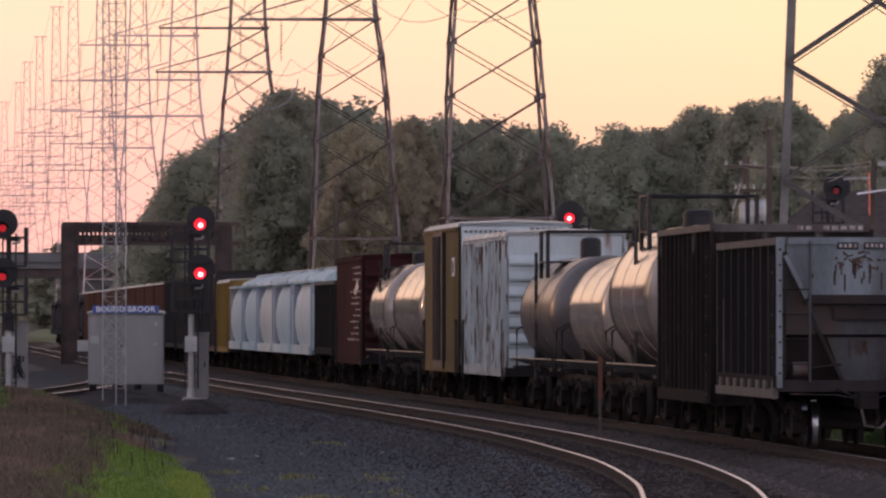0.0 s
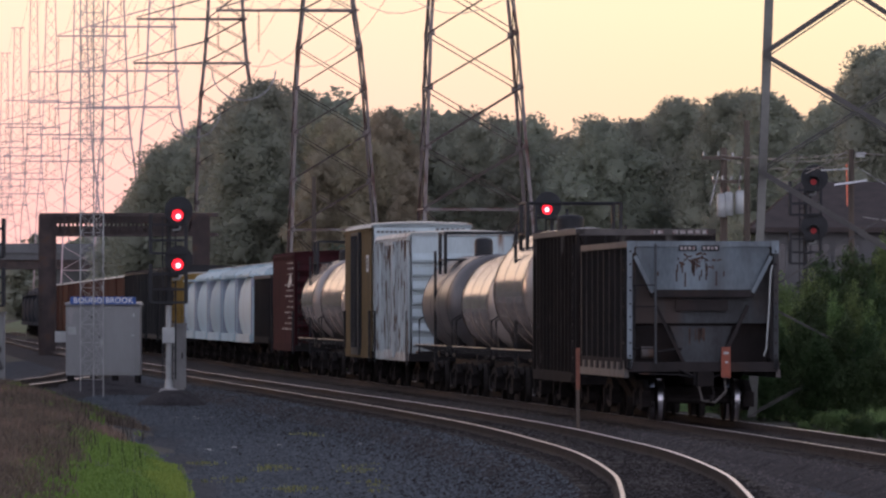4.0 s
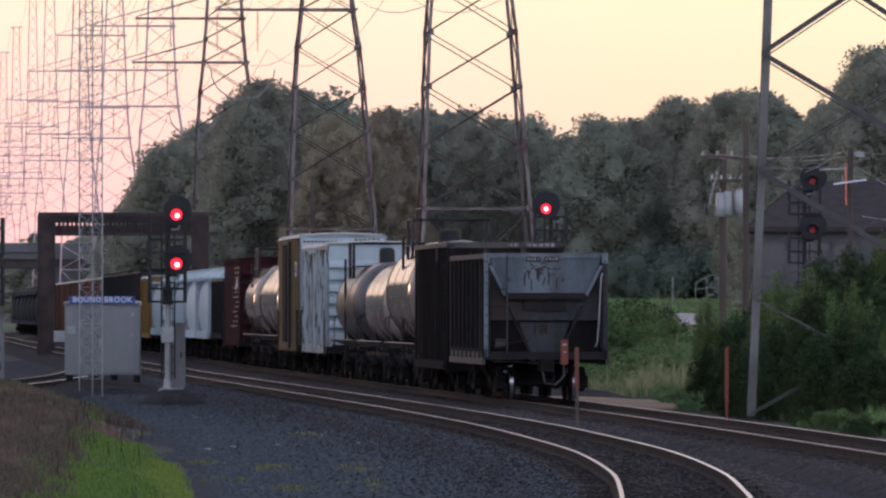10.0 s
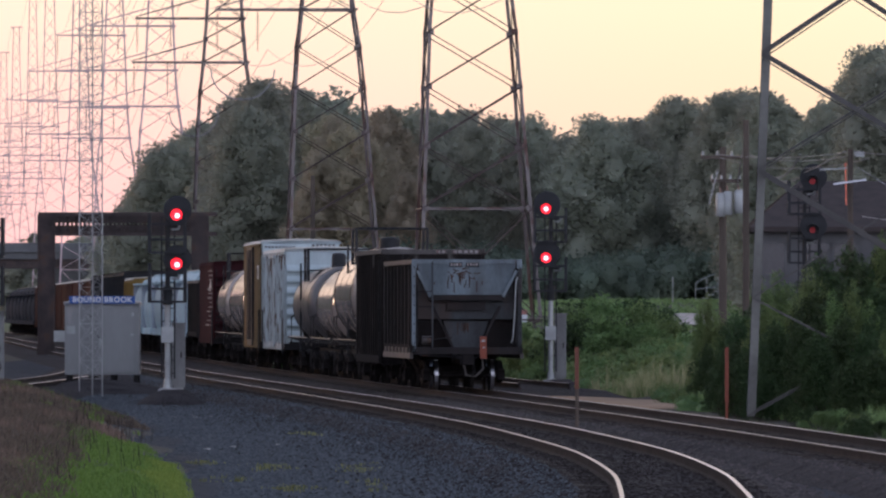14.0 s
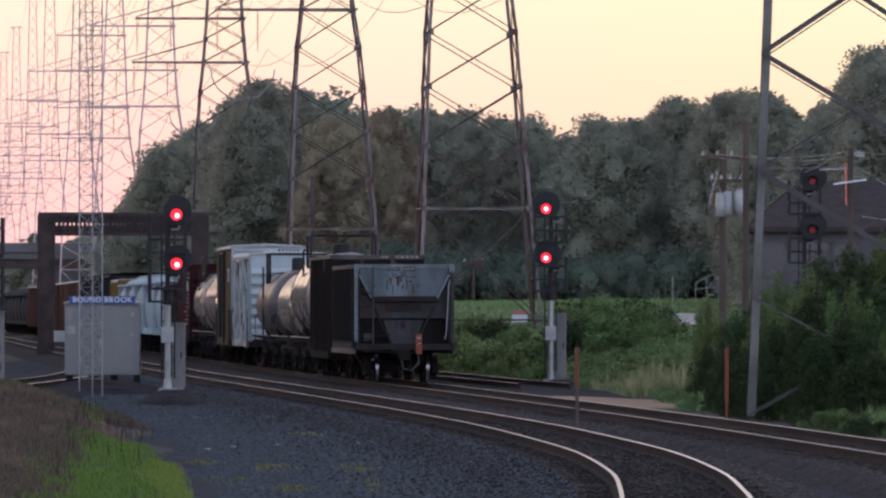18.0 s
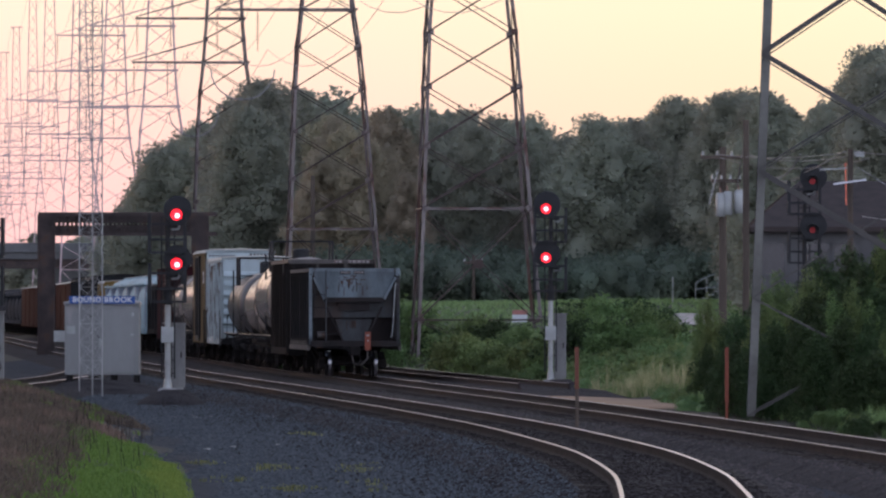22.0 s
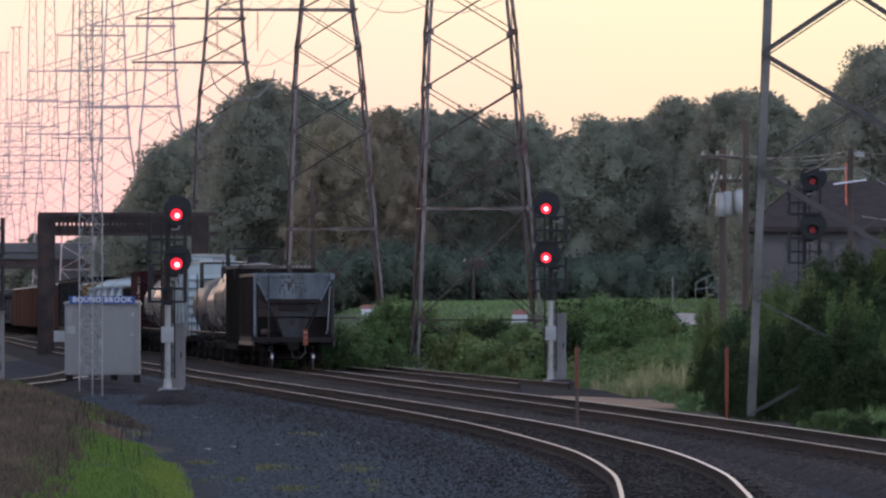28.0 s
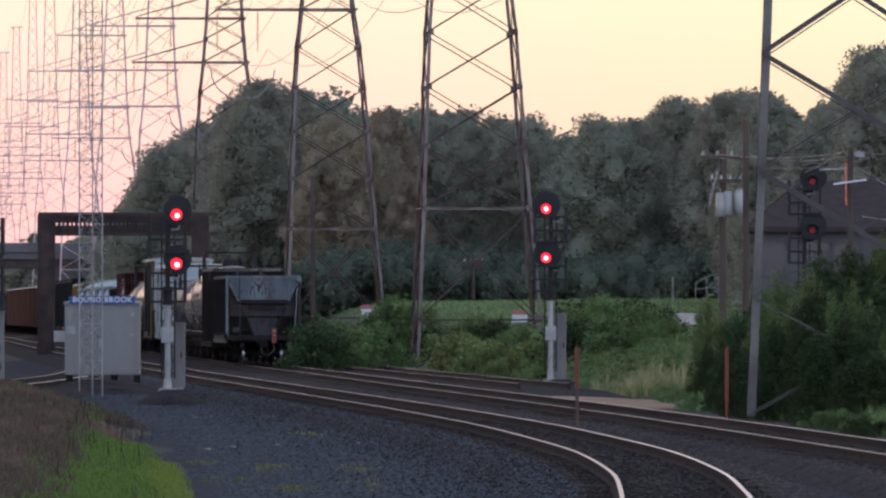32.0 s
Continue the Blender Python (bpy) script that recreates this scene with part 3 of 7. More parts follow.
def rear_end(car, h, w, H, fz, side_mat, end_mat):
    """The open rear bay of the last hopper: tapering end sheet, braces, slope sheet and funnel."""
    e = -h
    zb = H - 0.96          # foot of the end sheet

    def on_sheet(z):
        return e + 0.05 + 0.14 * (H - 0.1 - z) / (H - 0.1 - zb)
    part("end_top_chord", Mesh().slab((-w + 0.02, e, H - 0.11), (w - 0.02, e + 0.2, H + 0.005)), end_mat, car, "blue-grey top chord with a worn edge")
    # the sheet bows out a little and narrows towards its foot
    rings = []
    for i in range(7):
        u = i / 6
        z = H - 0.1 + (zb - H + 0.1) * u
        hw = (w - 0.13) + (1.02 - w + 0.13) * u
        y = on_sheet(z)
        rings.append([(-hw, y, z), (-hw * 0.6, y - 0.02, z), (0, y - 0.03, z), (hw * 0.6, y - 0.02, z), (hw, y, z), (hw, y + 0.03, z), (-hw, y + 0.03, z)])
    part("end_sheet", Mesh().loft(rings), end_mat, car, "blue-grey painted end with scraped patches", smooth=True)
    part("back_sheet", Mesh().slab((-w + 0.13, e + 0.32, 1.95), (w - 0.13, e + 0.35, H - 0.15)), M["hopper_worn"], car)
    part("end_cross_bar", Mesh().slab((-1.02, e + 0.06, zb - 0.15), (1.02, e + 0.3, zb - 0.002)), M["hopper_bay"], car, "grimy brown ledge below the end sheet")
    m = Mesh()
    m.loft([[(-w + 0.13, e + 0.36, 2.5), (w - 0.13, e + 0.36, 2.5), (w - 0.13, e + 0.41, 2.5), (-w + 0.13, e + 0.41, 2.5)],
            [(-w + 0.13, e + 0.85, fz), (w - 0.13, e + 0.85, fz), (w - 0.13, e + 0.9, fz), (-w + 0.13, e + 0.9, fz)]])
    # slope sheet and funnel colours carry the bay's shade besides dirt
    part("slope_sheet", m, M["hopper_bay"], car, "grimy rust-brown sloping sheet, darkened for the shade of the bay")
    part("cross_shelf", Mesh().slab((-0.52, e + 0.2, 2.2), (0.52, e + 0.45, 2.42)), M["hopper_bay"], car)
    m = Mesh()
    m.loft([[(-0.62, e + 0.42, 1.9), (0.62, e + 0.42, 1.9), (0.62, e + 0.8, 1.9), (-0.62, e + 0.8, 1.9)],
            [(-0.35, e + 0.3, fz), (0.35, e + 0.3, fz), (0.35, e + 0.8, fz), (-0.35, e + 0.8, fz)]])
    part("funnel", m, M["hopper_worn"], car, "worn blue-grey funnel plate, darkened for the shade of the bay")
    for sx in (-1, 1):
        part("funnel_brace", Mesh().bar((sx * 0.92, e + 0.24, 2.3), (sx * 0.36, e + 0.2, fz), 0.1, 0.06), M["hopper_bay"], car)
        part("end_brace", Mesh().bar((sx * (w - 0.15), e - 0.01, H - 0.3), (sx * 1.0, e + 0.06, zb - 0.06), 0.05, 0.075), end_mat, car)
        part("corner_plate", Mesh().slab((sx * (w - 0.14), e - 0.012, H - 0.24), (sx * (w + 0.01), e - 0.002, H + 0.01)), end_mat, car, "pale blue corner plate")
        post = part("corner_post", Mesh().slab((sx * (w - 0.1), e, fz - 0.1), (sx * w, e + 0.06, H - 0.1)), end_mat if sx < 0 else M["hopper_worn"], car)
        for i in range(9):
            z = fz + 0.15 + i * 0.26
            part("rivet", Mesh().tube([(sx * (w - 0.06), e + 0.004, z), (sx * (w - 0.06), e - 0.016, z)], 0.022, 6), M["grime"], post)
        # left sheet paler, right darker: the lit side is set by colour
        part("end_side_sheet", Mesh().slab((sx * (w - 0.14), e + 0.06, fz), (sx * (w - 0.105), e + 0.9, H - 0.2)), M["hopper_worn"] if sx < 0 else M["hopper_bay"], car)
        part("number_panel", Mesh().slab((-0.28 + sx * 0.225 - 0.18 + 0.2, e - 0.008, H - 0.19), (-0.28 + sx * 0.225 + 0.18 + 0.2, e + 0.04, H - 0.08)), M["black"], car)
        for k in range(4):
            x = -0.08 + sx * 0.225 - 0.12 + k * 0.08
            bars(car, [((x, e - 0.012, H - 0.135), (0.05, 0.006, 0.06))], M["stencil"], "number_bar")
    part("end_sill", Mesh().slab((-w + 0.03, e, fz - 0.16), (w - 0.03, e + 0.22, fz + 0.03)), M["hopper_bay"], car)
    part("end_platform", Mesh().slab((-w + 0.1, e + 0.22, fz - 0.06), (w - 0.1, e + 1.6, fz - 0.005)), M["steel"], car)
    part("end_pole", Mesh().tube([(-0.95, e - 0.05, fz), (-0.95, e - 0.05, H - 0.05)], 0.024, 6), M["hopper_worn"], car)
    part("brake_cylinder", Mesh().tube([(-1.22, e + 0.16, fz + 0.22), (-0.98, e + 0.16, fz + 0.22)], 0.12, 12), M["gond_top"], car, "pale brake cylinder", smooth=True)
    part("brake_rod", Mesh().tube([(-0.98, e + 0.16, fz + 0.22), (-0.4, e + 0.2, fz + 0.3)], 0.022, 6), M["steel"], car)
    part("end_grab_iron", Mesh().tube([(w - 0.12, e - 0.02, 3.1), (w - 0.16, e - 0.05, 3.0), (w - 0.2, e - 0.06, 2.2), (w - 0.25, e - 0.05, 1.45), (w - 0.3, e - 0.02, 1.3)], 0.018, 8), M["alu"], car, "bright vertical grab iron", smooth=True)
    for k in range(4):
        z = fz + 0.3 + k * 0.42
        part("grab_iron", Mesh().tube([(-w + 0.1, e - 0.005, z), (-w + 0.12, e - 0.06, z), (-0.97, e - 0.06, z)], 0.012, 5), M["steel"], car)
    part("brake_hose", Mesh().tube([(0.4, e - 0.25, 0.9), (0.42, e - 0.35, 0.6), (0.2, e - 0.4, 0.38), (-0.05, e - 0.35, 0.42), (-0.1, e - 0.25, 0.7)], 0.025, 8), M["gond_top"], car, "looped pale air hose", smooth=True)
    part("brake_pipe", Mesh().tube([(-0.5, e - 0.05, 1.05), (-0.2, e - 0.12, 0.9), (0.2, e - 0.12, 0.88), (0.55, e - 0.05, 1.0)], 0.02, 6), M["steel"], car)
    part("uncoupling_lever", Mesh().tube([(-1.3, e - 0.06, 0.95), (-0.5, e - 0.2, 0.93), (-0.1, e - 0.3, 0.85)], 0.014, 6), M["steel"], car)
    # rust scrapes and runs on the end sheet and the funnel
    rr = random.Random(5)
    for i in range(30):
        x, z = rr.gauss(-0.18, 0.2), H - 0.36 + rr.gauss(0, 0.07)
        part("rust_scrape", Mesh().box((x, on_sheet(z) - 0.03, z), (rr.uniform(0.03, 0.14), 0.012, rr.uniform(0.012, 0.045)), ry=rr.uniform(-0.8, 0.8)), M["scrape"], car, "dark rust scrape")
    for i in range(22):
        x, zt, ln = rr.gauss(-0.1, 0.32), H - rr.choice((0.35, 0.45, 0.62)) + rr.uniform(-0.06, 0.06), rr.uniform(0.06, 0.3)
        z = max(zt - ln, zb + 0.02)
        part("rust_run", Mesh().loft([[(x - 0.014, on_sheet(q) - 0.036, q), (x + 0.014, on_sheet(q) - 0.036, q), (x + 0.014, on_sheet(q) + 0.01, q), (x - 0.014, on_sheet(q) + 0.01, q)] for q in (zt, z)]), M["scrape"], car, "dark rust run")
    for i in range(8):
        x = rr.uniform(-0.3, 0.3)
        part("rust_run", Mesh().slab((x, e + 0.36, 1.8 - rr.uniform(0.1, 0.35)), (x + rr.uniform(0.012, 0.035), e + 0.44, 1.85)), M["scrape"], car, "dark rust run")


def open_hopper(L, W, H, rear, label, side_mat, end_mat, floor_z=1.15):
    """An open-top ribbed hopper with sloped end sheets."""
    car = thing("hopper_car", label, "hopper wagon", "freight train")
    h, w = L / 2, W / 2
    body = Mesh()
    body.slab((-w + 0.12, -h + 0.05, floor_z + 0.1), (-w + 0.17, h - 0.05, H - 0.06))
    body.slab((w - 0.17, -h + 0.05, floor_z + 0.1), (w - 0.12, h - 0.05, H - 0.06))
    part("side_sheet", body, side_mat, car)
    n = 9 if rear else 13
    for sx in (-1, 1):
        for i in range(n):
            y = -h + 0.09 + (L - 0.18) * i / (n - 1)
            r = Mesh().slab((sx * (w - 0.12), y - 0.05, floor_z + 0.06), (sx * w, y + 0.05, H - 0.08))
            part("rib", r, side_mat, car)
        top = Mesh().slab((sx * (w - 0.2), -h, H - 0.12), (sx * (w + 0.01), h, H))
        part("top_rail", top, M["gond_top"], car, "worn top chord")
        sill = Mesh().slab((sx * (w - 0.1), -h, floor_z - 0.12), (sx * (w + 0.005), h, floor_z + 0.1))
        part("side_sill", sill, M["grime"], car)
    for sgn in (1,) if rear else (-1, 1):
        e = sgn * h
        # the end sheet, upright above, then sloping in under the load
        m = Mesh()
        t = 0.05
        m.slab((-w + 0.1, e - sgn * 0.06, H - 1.05), (w - 0.1, e - sgn * (0.06 + t), H - 0.1))
        part("end_sheet", m, end_mat, car, "blue-grey painted end with scraped patches")
        m = Mesh()
        m.add([(-w + 0.1, e - sgn * 0.1, H - 1.05), (w - 0.1, e - sgn * 0.1, H - 1.05), (w - 0.1, e - sgn * 1.45, floor_z + 0.1), (-w + 0.1, e - sgn * 1.45, floor_z + 0.1),
               (-w + 0.1, e - sgn * 0.1, H - 1.0), (w - 0.1, e - sgn * 0.1, H - 1.0), (w - 0.1, e - sgn * 1.45, floor_z + 0.15), (-w + 0.1, e - sgn * 1.45, floor_z + 0.15)],
              [(0, 3, 2, 1), (4, 5, 6, 7), (0, 1, 5, 4), (2, 3, 7, 6), (1, 2, 6, 5), (0, 4, 7, 3)])
        part("slope_sheet", m, M["hopper_dirt"], car, "grimy sloping end sheet")
        m = Mesh().slab((-w + 0.02, e - sgn * 0.2, H - 0.14), (w - 0.02, e, H + 0.005))
        part("end_top_chord", m, end_mat if rear else M["gond_top"], car)
        m = Mesh().slab((-w + 0.12, e - sgn * 0.12, H - 1.14), (w - 0.12, e + sgn * 0.03, H - 1.03))
        part("end_cross_bar", m, M["hopper_dirt"], car)
        for sx in (-1, 1):
            part("corner_brace", Mesh().bar((sx * (w - 0.12), e, H - 0.15), (sx * (w - 0.5), e - sgn * 0.05, H - 1.0), 0.07, 0.1), end_mat, car)
        for sx in (-1, 1):
            m = Mesh().slab((sx * (w - 0.08), e - sgn * 0.05, floor_z - 0.1), (sx * w, e, H - 0.1))
            part("corner_post", m, end_mat if sx < 0 else side_mat, car)
        # centre hopper chute shape under the slope sheet, and the end sill
        m = Mesh()
        m.loft([[(-0.85, e - sgn * 0.75, 1.95), (0.85, e - sgn * 0.75, 1.95), (0.85, e - sgn * 1.4, 1.95), (-0.85, e - sgn * 1.4, 1.95)],
                [(-0.25, e - sgn * 0.6, 1.2), (0.25, e - sgn * 0.6, 1.2), (0.25, e - sgn * 1.4, 1.2), (-0.25, e - sgn * 1.4, 1.2)]])
        part("bulkhead_gusset", m, M["hopper_dirt"] if not rear else M["hopper_worn"], car)
        for sx in (-1, 1):
            part("end_side_sheet", Mesh().slab((sx * (w - 0.14), e - sgn * 0.06, floor_z), (sx * (w - 0.10), e - sgn * 1.5, H - 1.0)), M["hopper_dirt"], car)
        part("cross_shelf", Mesh().slab((-0.75, e - sgn * 0.35, 2.16), (0.75, e - sgn * 0.6, 2.38)), M["hopper_bay"], car)
        part("bay_sheet", Mesh().slab((-w + 0.15, e - sgn * 0.78, floor_z + 0.07), (w - 0.15, e - sgn * 0.82, H - 1.15)), M["hopper_bay"], car, "grimy brown sheet of the end bay")
        m = Mesh()
        m.slab((-w + 0.03, e - sgn * 0.22, floor_z - 0.16), (w - 0.03, e, floor_z + 0.1))
        part("end_sill", m, M["grime"], car)
        m = Mesh().slab((-w + 0.1, e - sgn * 1.6, floor_z), (w - 0.1, e - sgn * 0.22, floor_z + 0.06))
        part("end_platform", m, M["steel"], car)
        for sx in (-1.0, 1.0):
            part("slope_brace", Mesh().bar((sx * 0.55, e - sgn * 0.3, floor_z), (sx * 1.05, e - sgn * 0.35, 2.5), 0.08), M["steel"], car)
    under = Mesh()
    under.slab((-0.18, -h + 0.1, 0.72), (0.18, h - 0.1, 1.1))
    part("centre_sill", under, M["steel"], car)
    for yc in (-L * 0.13, L * 0.13):
        m = Mesh()
        m.loft([[(-w + 0.15, yc - 1.6, floor_z + 0.15), (w - 0.15, yc - 1.6, floor_z + 0.15), (w - 0.15, yc + 1.6, floor_z + 0.15), (-w + 0.15, yc + 1.6, floor_z + 0.15)],
                [(-0.8, yc - 0.5, 0.42), (0.8, yc - 0.5, 0.42), (0.8, yc + 0.5, 0.42), (-0.8, yc + 0.5, 0.42)]])
        # near-black chute: the shade under the wagon put into its colour
        part("discharge_chute", m, M["grime"], car)
    if rear:
        for sx in (-1, 1):
            part("side_ledge", Mesh().slab((sx * (w - 0.04), -h + 0.1, floor_z - 0.28), (sx * (w + 0.05), h - 0.3, floor_z - 0.13)), M["gond_top"], car, "pale worn ledge along the side")
            for i in range(n - 1):
                y = -h + 0.2 + (L - 0.18) * i / (n - 1)
                part("side_pocket", Mesh().slab((sx * (w - 0.02), y, floor_z - 0.13), (sx * (w + 0.04), y + 0.5, floor_z + 0.02)), M["gond_top"], car, "pale worn pocket block")
        rear_end(car, h, w, H, floor_z, side_mat, end_mat)
    else:
        ladder(car, -w + 0.42, -h - 0.06, floor_z, H - 0.15, "x", mat="steel")
    ladder(car, -w - 0.03, -h + 0.35, floor_z - 0.1, H - 0.3, "y", mat="steel")
    ladder(car, w - 0.05, h + 0.05, floor_z, H - 0.15, "x", mat="steel")
    coupler(car, -h, -1)
    coupler(car, h, 1)
    ws = bogie(car, -h + 2.1, rear) + bogie(car, h - 2.1)
    if rear:
        fl = Mesh()
        fl.slab((0.33, -h - 0.42, 0.87), (0.51, -h - 0.28, 1.48))
        part("end_marker", fl, M["orange"], car, "orange end-of-train marker box")
        bars(car, [((0.42, -h - 0.425, 1.36), (0.1, 0.02, 0.05))], M["alu"], "marker_stripe")
        bars(car, [((0.43, -h - 0.425, 1.18), (0.07, 0.02, 0.03))], M["alu"], "marker_stripe")
    couple(car, L + 1.1, h - 2.1, ws)
    return car


def gondola(L, W, H, label):
    """The taller ribbed hopper ahead of the last one, its side sheets dark and its rim pale."""
    return open_hopper(L, W, H, False, label, M["gondola"], M["gondola"], 0.78)


def tank_car(L, R, zc, mat, label, platform=True, dome=True, dome_big=False, mat_end=None):
    car = thing("tank_car", label, "tank wagon", "freight train")
    h = L / 2
    n = 40
    th = h - 0.68
    prof = [(-th, 0.02), (-th + 0.05, R * 0.35), (-th + 0.2, R * 0.66), (-th + 0.45, R * 0.9), (-th + 0.75, R)] 
    prof += [(-th + 0.75 + (2 * th - 1.5) * i / 10, R) for i in range(1, 10)]
    prof += [(-y, r) for y, r in prof[4::-1]]
    m = Mesh()
    m.loft([[(r * math.cos(2 * math.pi * k / n), y, zc + r * math.sin(2 * math.pi * k / n)) for k in range(n)] for y, r in prof])
    part("tank", m, mat, car, smooth=True)
    for i in range(4):
        y = -th + 0.8 + (2 * th - 1.6) * i / 3
        b = Mesh()
        rr = R + 0.008
        b.loft([[(q * math.cos(2 * math.pi * k / n), y + dy, zc + q * math.sin(2 * math.pi * k / n)) for k in range(n)]
                for dy, q in ((-0.03, R - 0.01), (-0.025, rr), (0.025, rr), (0.03, R - 0.01))], caps=False)
        part("weld_seam" if i in (1, 2) else "tank_band", b, mat if i in (1, 2) else M["steel"], car, smooth=True)
    cs = Mesh().slab((-0.3, -h, 0.75), (0.3, h, 1.05))
    part("centre_sill", cs, M["steel"], car)
    for sgn in (-1, 1):
        sd = Mesh().loft([[(-0.9, sgn * (h - 2.3), 0.95), (0.9, sgn * (h - 2.3), 0.95), (0.9, sgn * (h - 1.7), 0.95), (-0.9, sgn * (h - 1.7), 0.95)],
                          [(-R * 0.8, sgn * (h - 2.3), zc - R * 0.52), (R * 0.8, sgn * (h - 2.3), zc - R * 0.52), (R * 0.8, sgn * (h - 1.7), zc - R * 0.52), (-R * 0.8, sgn * (h - 1.7), zc - R * 0.52)]])
        part("saddle", sd, M["steel"], car)
        m = Mesh().slab((-1.4, sgn * (h - 0.9), 1.02), (1.4, sgn * h, 1.09))
        part("end_platform", m, M["steel"], car)
        m = Mesh()
        for x in (-1.3, 1.3):
            m.tube([(x, sgn * (h - 0.05), 1.05), (x, sgn * (h - 0.05), 1.95), (x * 0.75, sgn * (h - 0.05), 2.15), (0, sgn * (h - 0.05), 2.15)], 0.028, 6)
        part("end_handrail", m, M["steel"], car)
        coupler(car, sgn * h, sgn)
    for sx in (-1, 1):
        m = Mesh()
        x = sx * 1.42
        m.tube([(x, -h + 0.1, 1.28), (x, h - 0.1, 1.28)], 0.014, 6)
        for i in range(5):
            y = -h + 0.2 + (L - 0.4) * i / 4
            m.bar((x, y, 1.28), (sx * 0.35, y, 0.9), 0.06)
        part("side_handrail", m, M["black_gloss"], car, "glossy black side handrail")
    top = zc + R
    if platform:
        m = Mesh().slab((-1.15, -1.0, top - 0.14), (1.15, 1.0, top - 0.10))
        part("dome_platform", m, M["black"], car)
        for x in (-1.1, 1.1):
            for y in (-0.95, 0.95):
                part("railing_post", Mesh().tube([(x, y, top - 0.5), (x, y, top + 0.62)], 0.05, 6), M["black"], car)
        for y in (-0.95, 0.95):
            part("railing_bar", Mesh().tube([(-1.1, y, top + 0.6), (1.1, y, top + 0.6)], 0.032, 6), M["black"], car)
        for x in (-1.1, 1.1):
            part("railing_bar", Mesh().tube([(x, -0.95, top + 0.6), (x, 0.95, top + 0.6)], 0.032, 6), M["black"], car)
        ladder(car, -1.3, 0.0, 0.75, top + 0.1, "y", mat="black")
        ladder(car, 1.3, 0.0, 0.75, top + 0.1, "y", mat="black")
    if dome:
        m = Mesh()
        r = 0.25 if dome_big else 0.32
        hh = 0.48 if dome_big else 0.34
        m.loft([[(q * math.cos(2 * math.pi * k / 20), q * math.sin(2 * math.pi * k / 20), top + z) for k in range(20)] for z, q in ((-0.15, r), (hh * 0.75, r), (hh * 0.92, r * 0.85), (hh, r * 0.4))])
        part("valve_housing", m, M["black"], car, smooth=True)
    bogie(car, -h + 1.9)
    bogie(car, h - 1.9)
    couple(car, L + 1.1, h - 1.9)
    return car


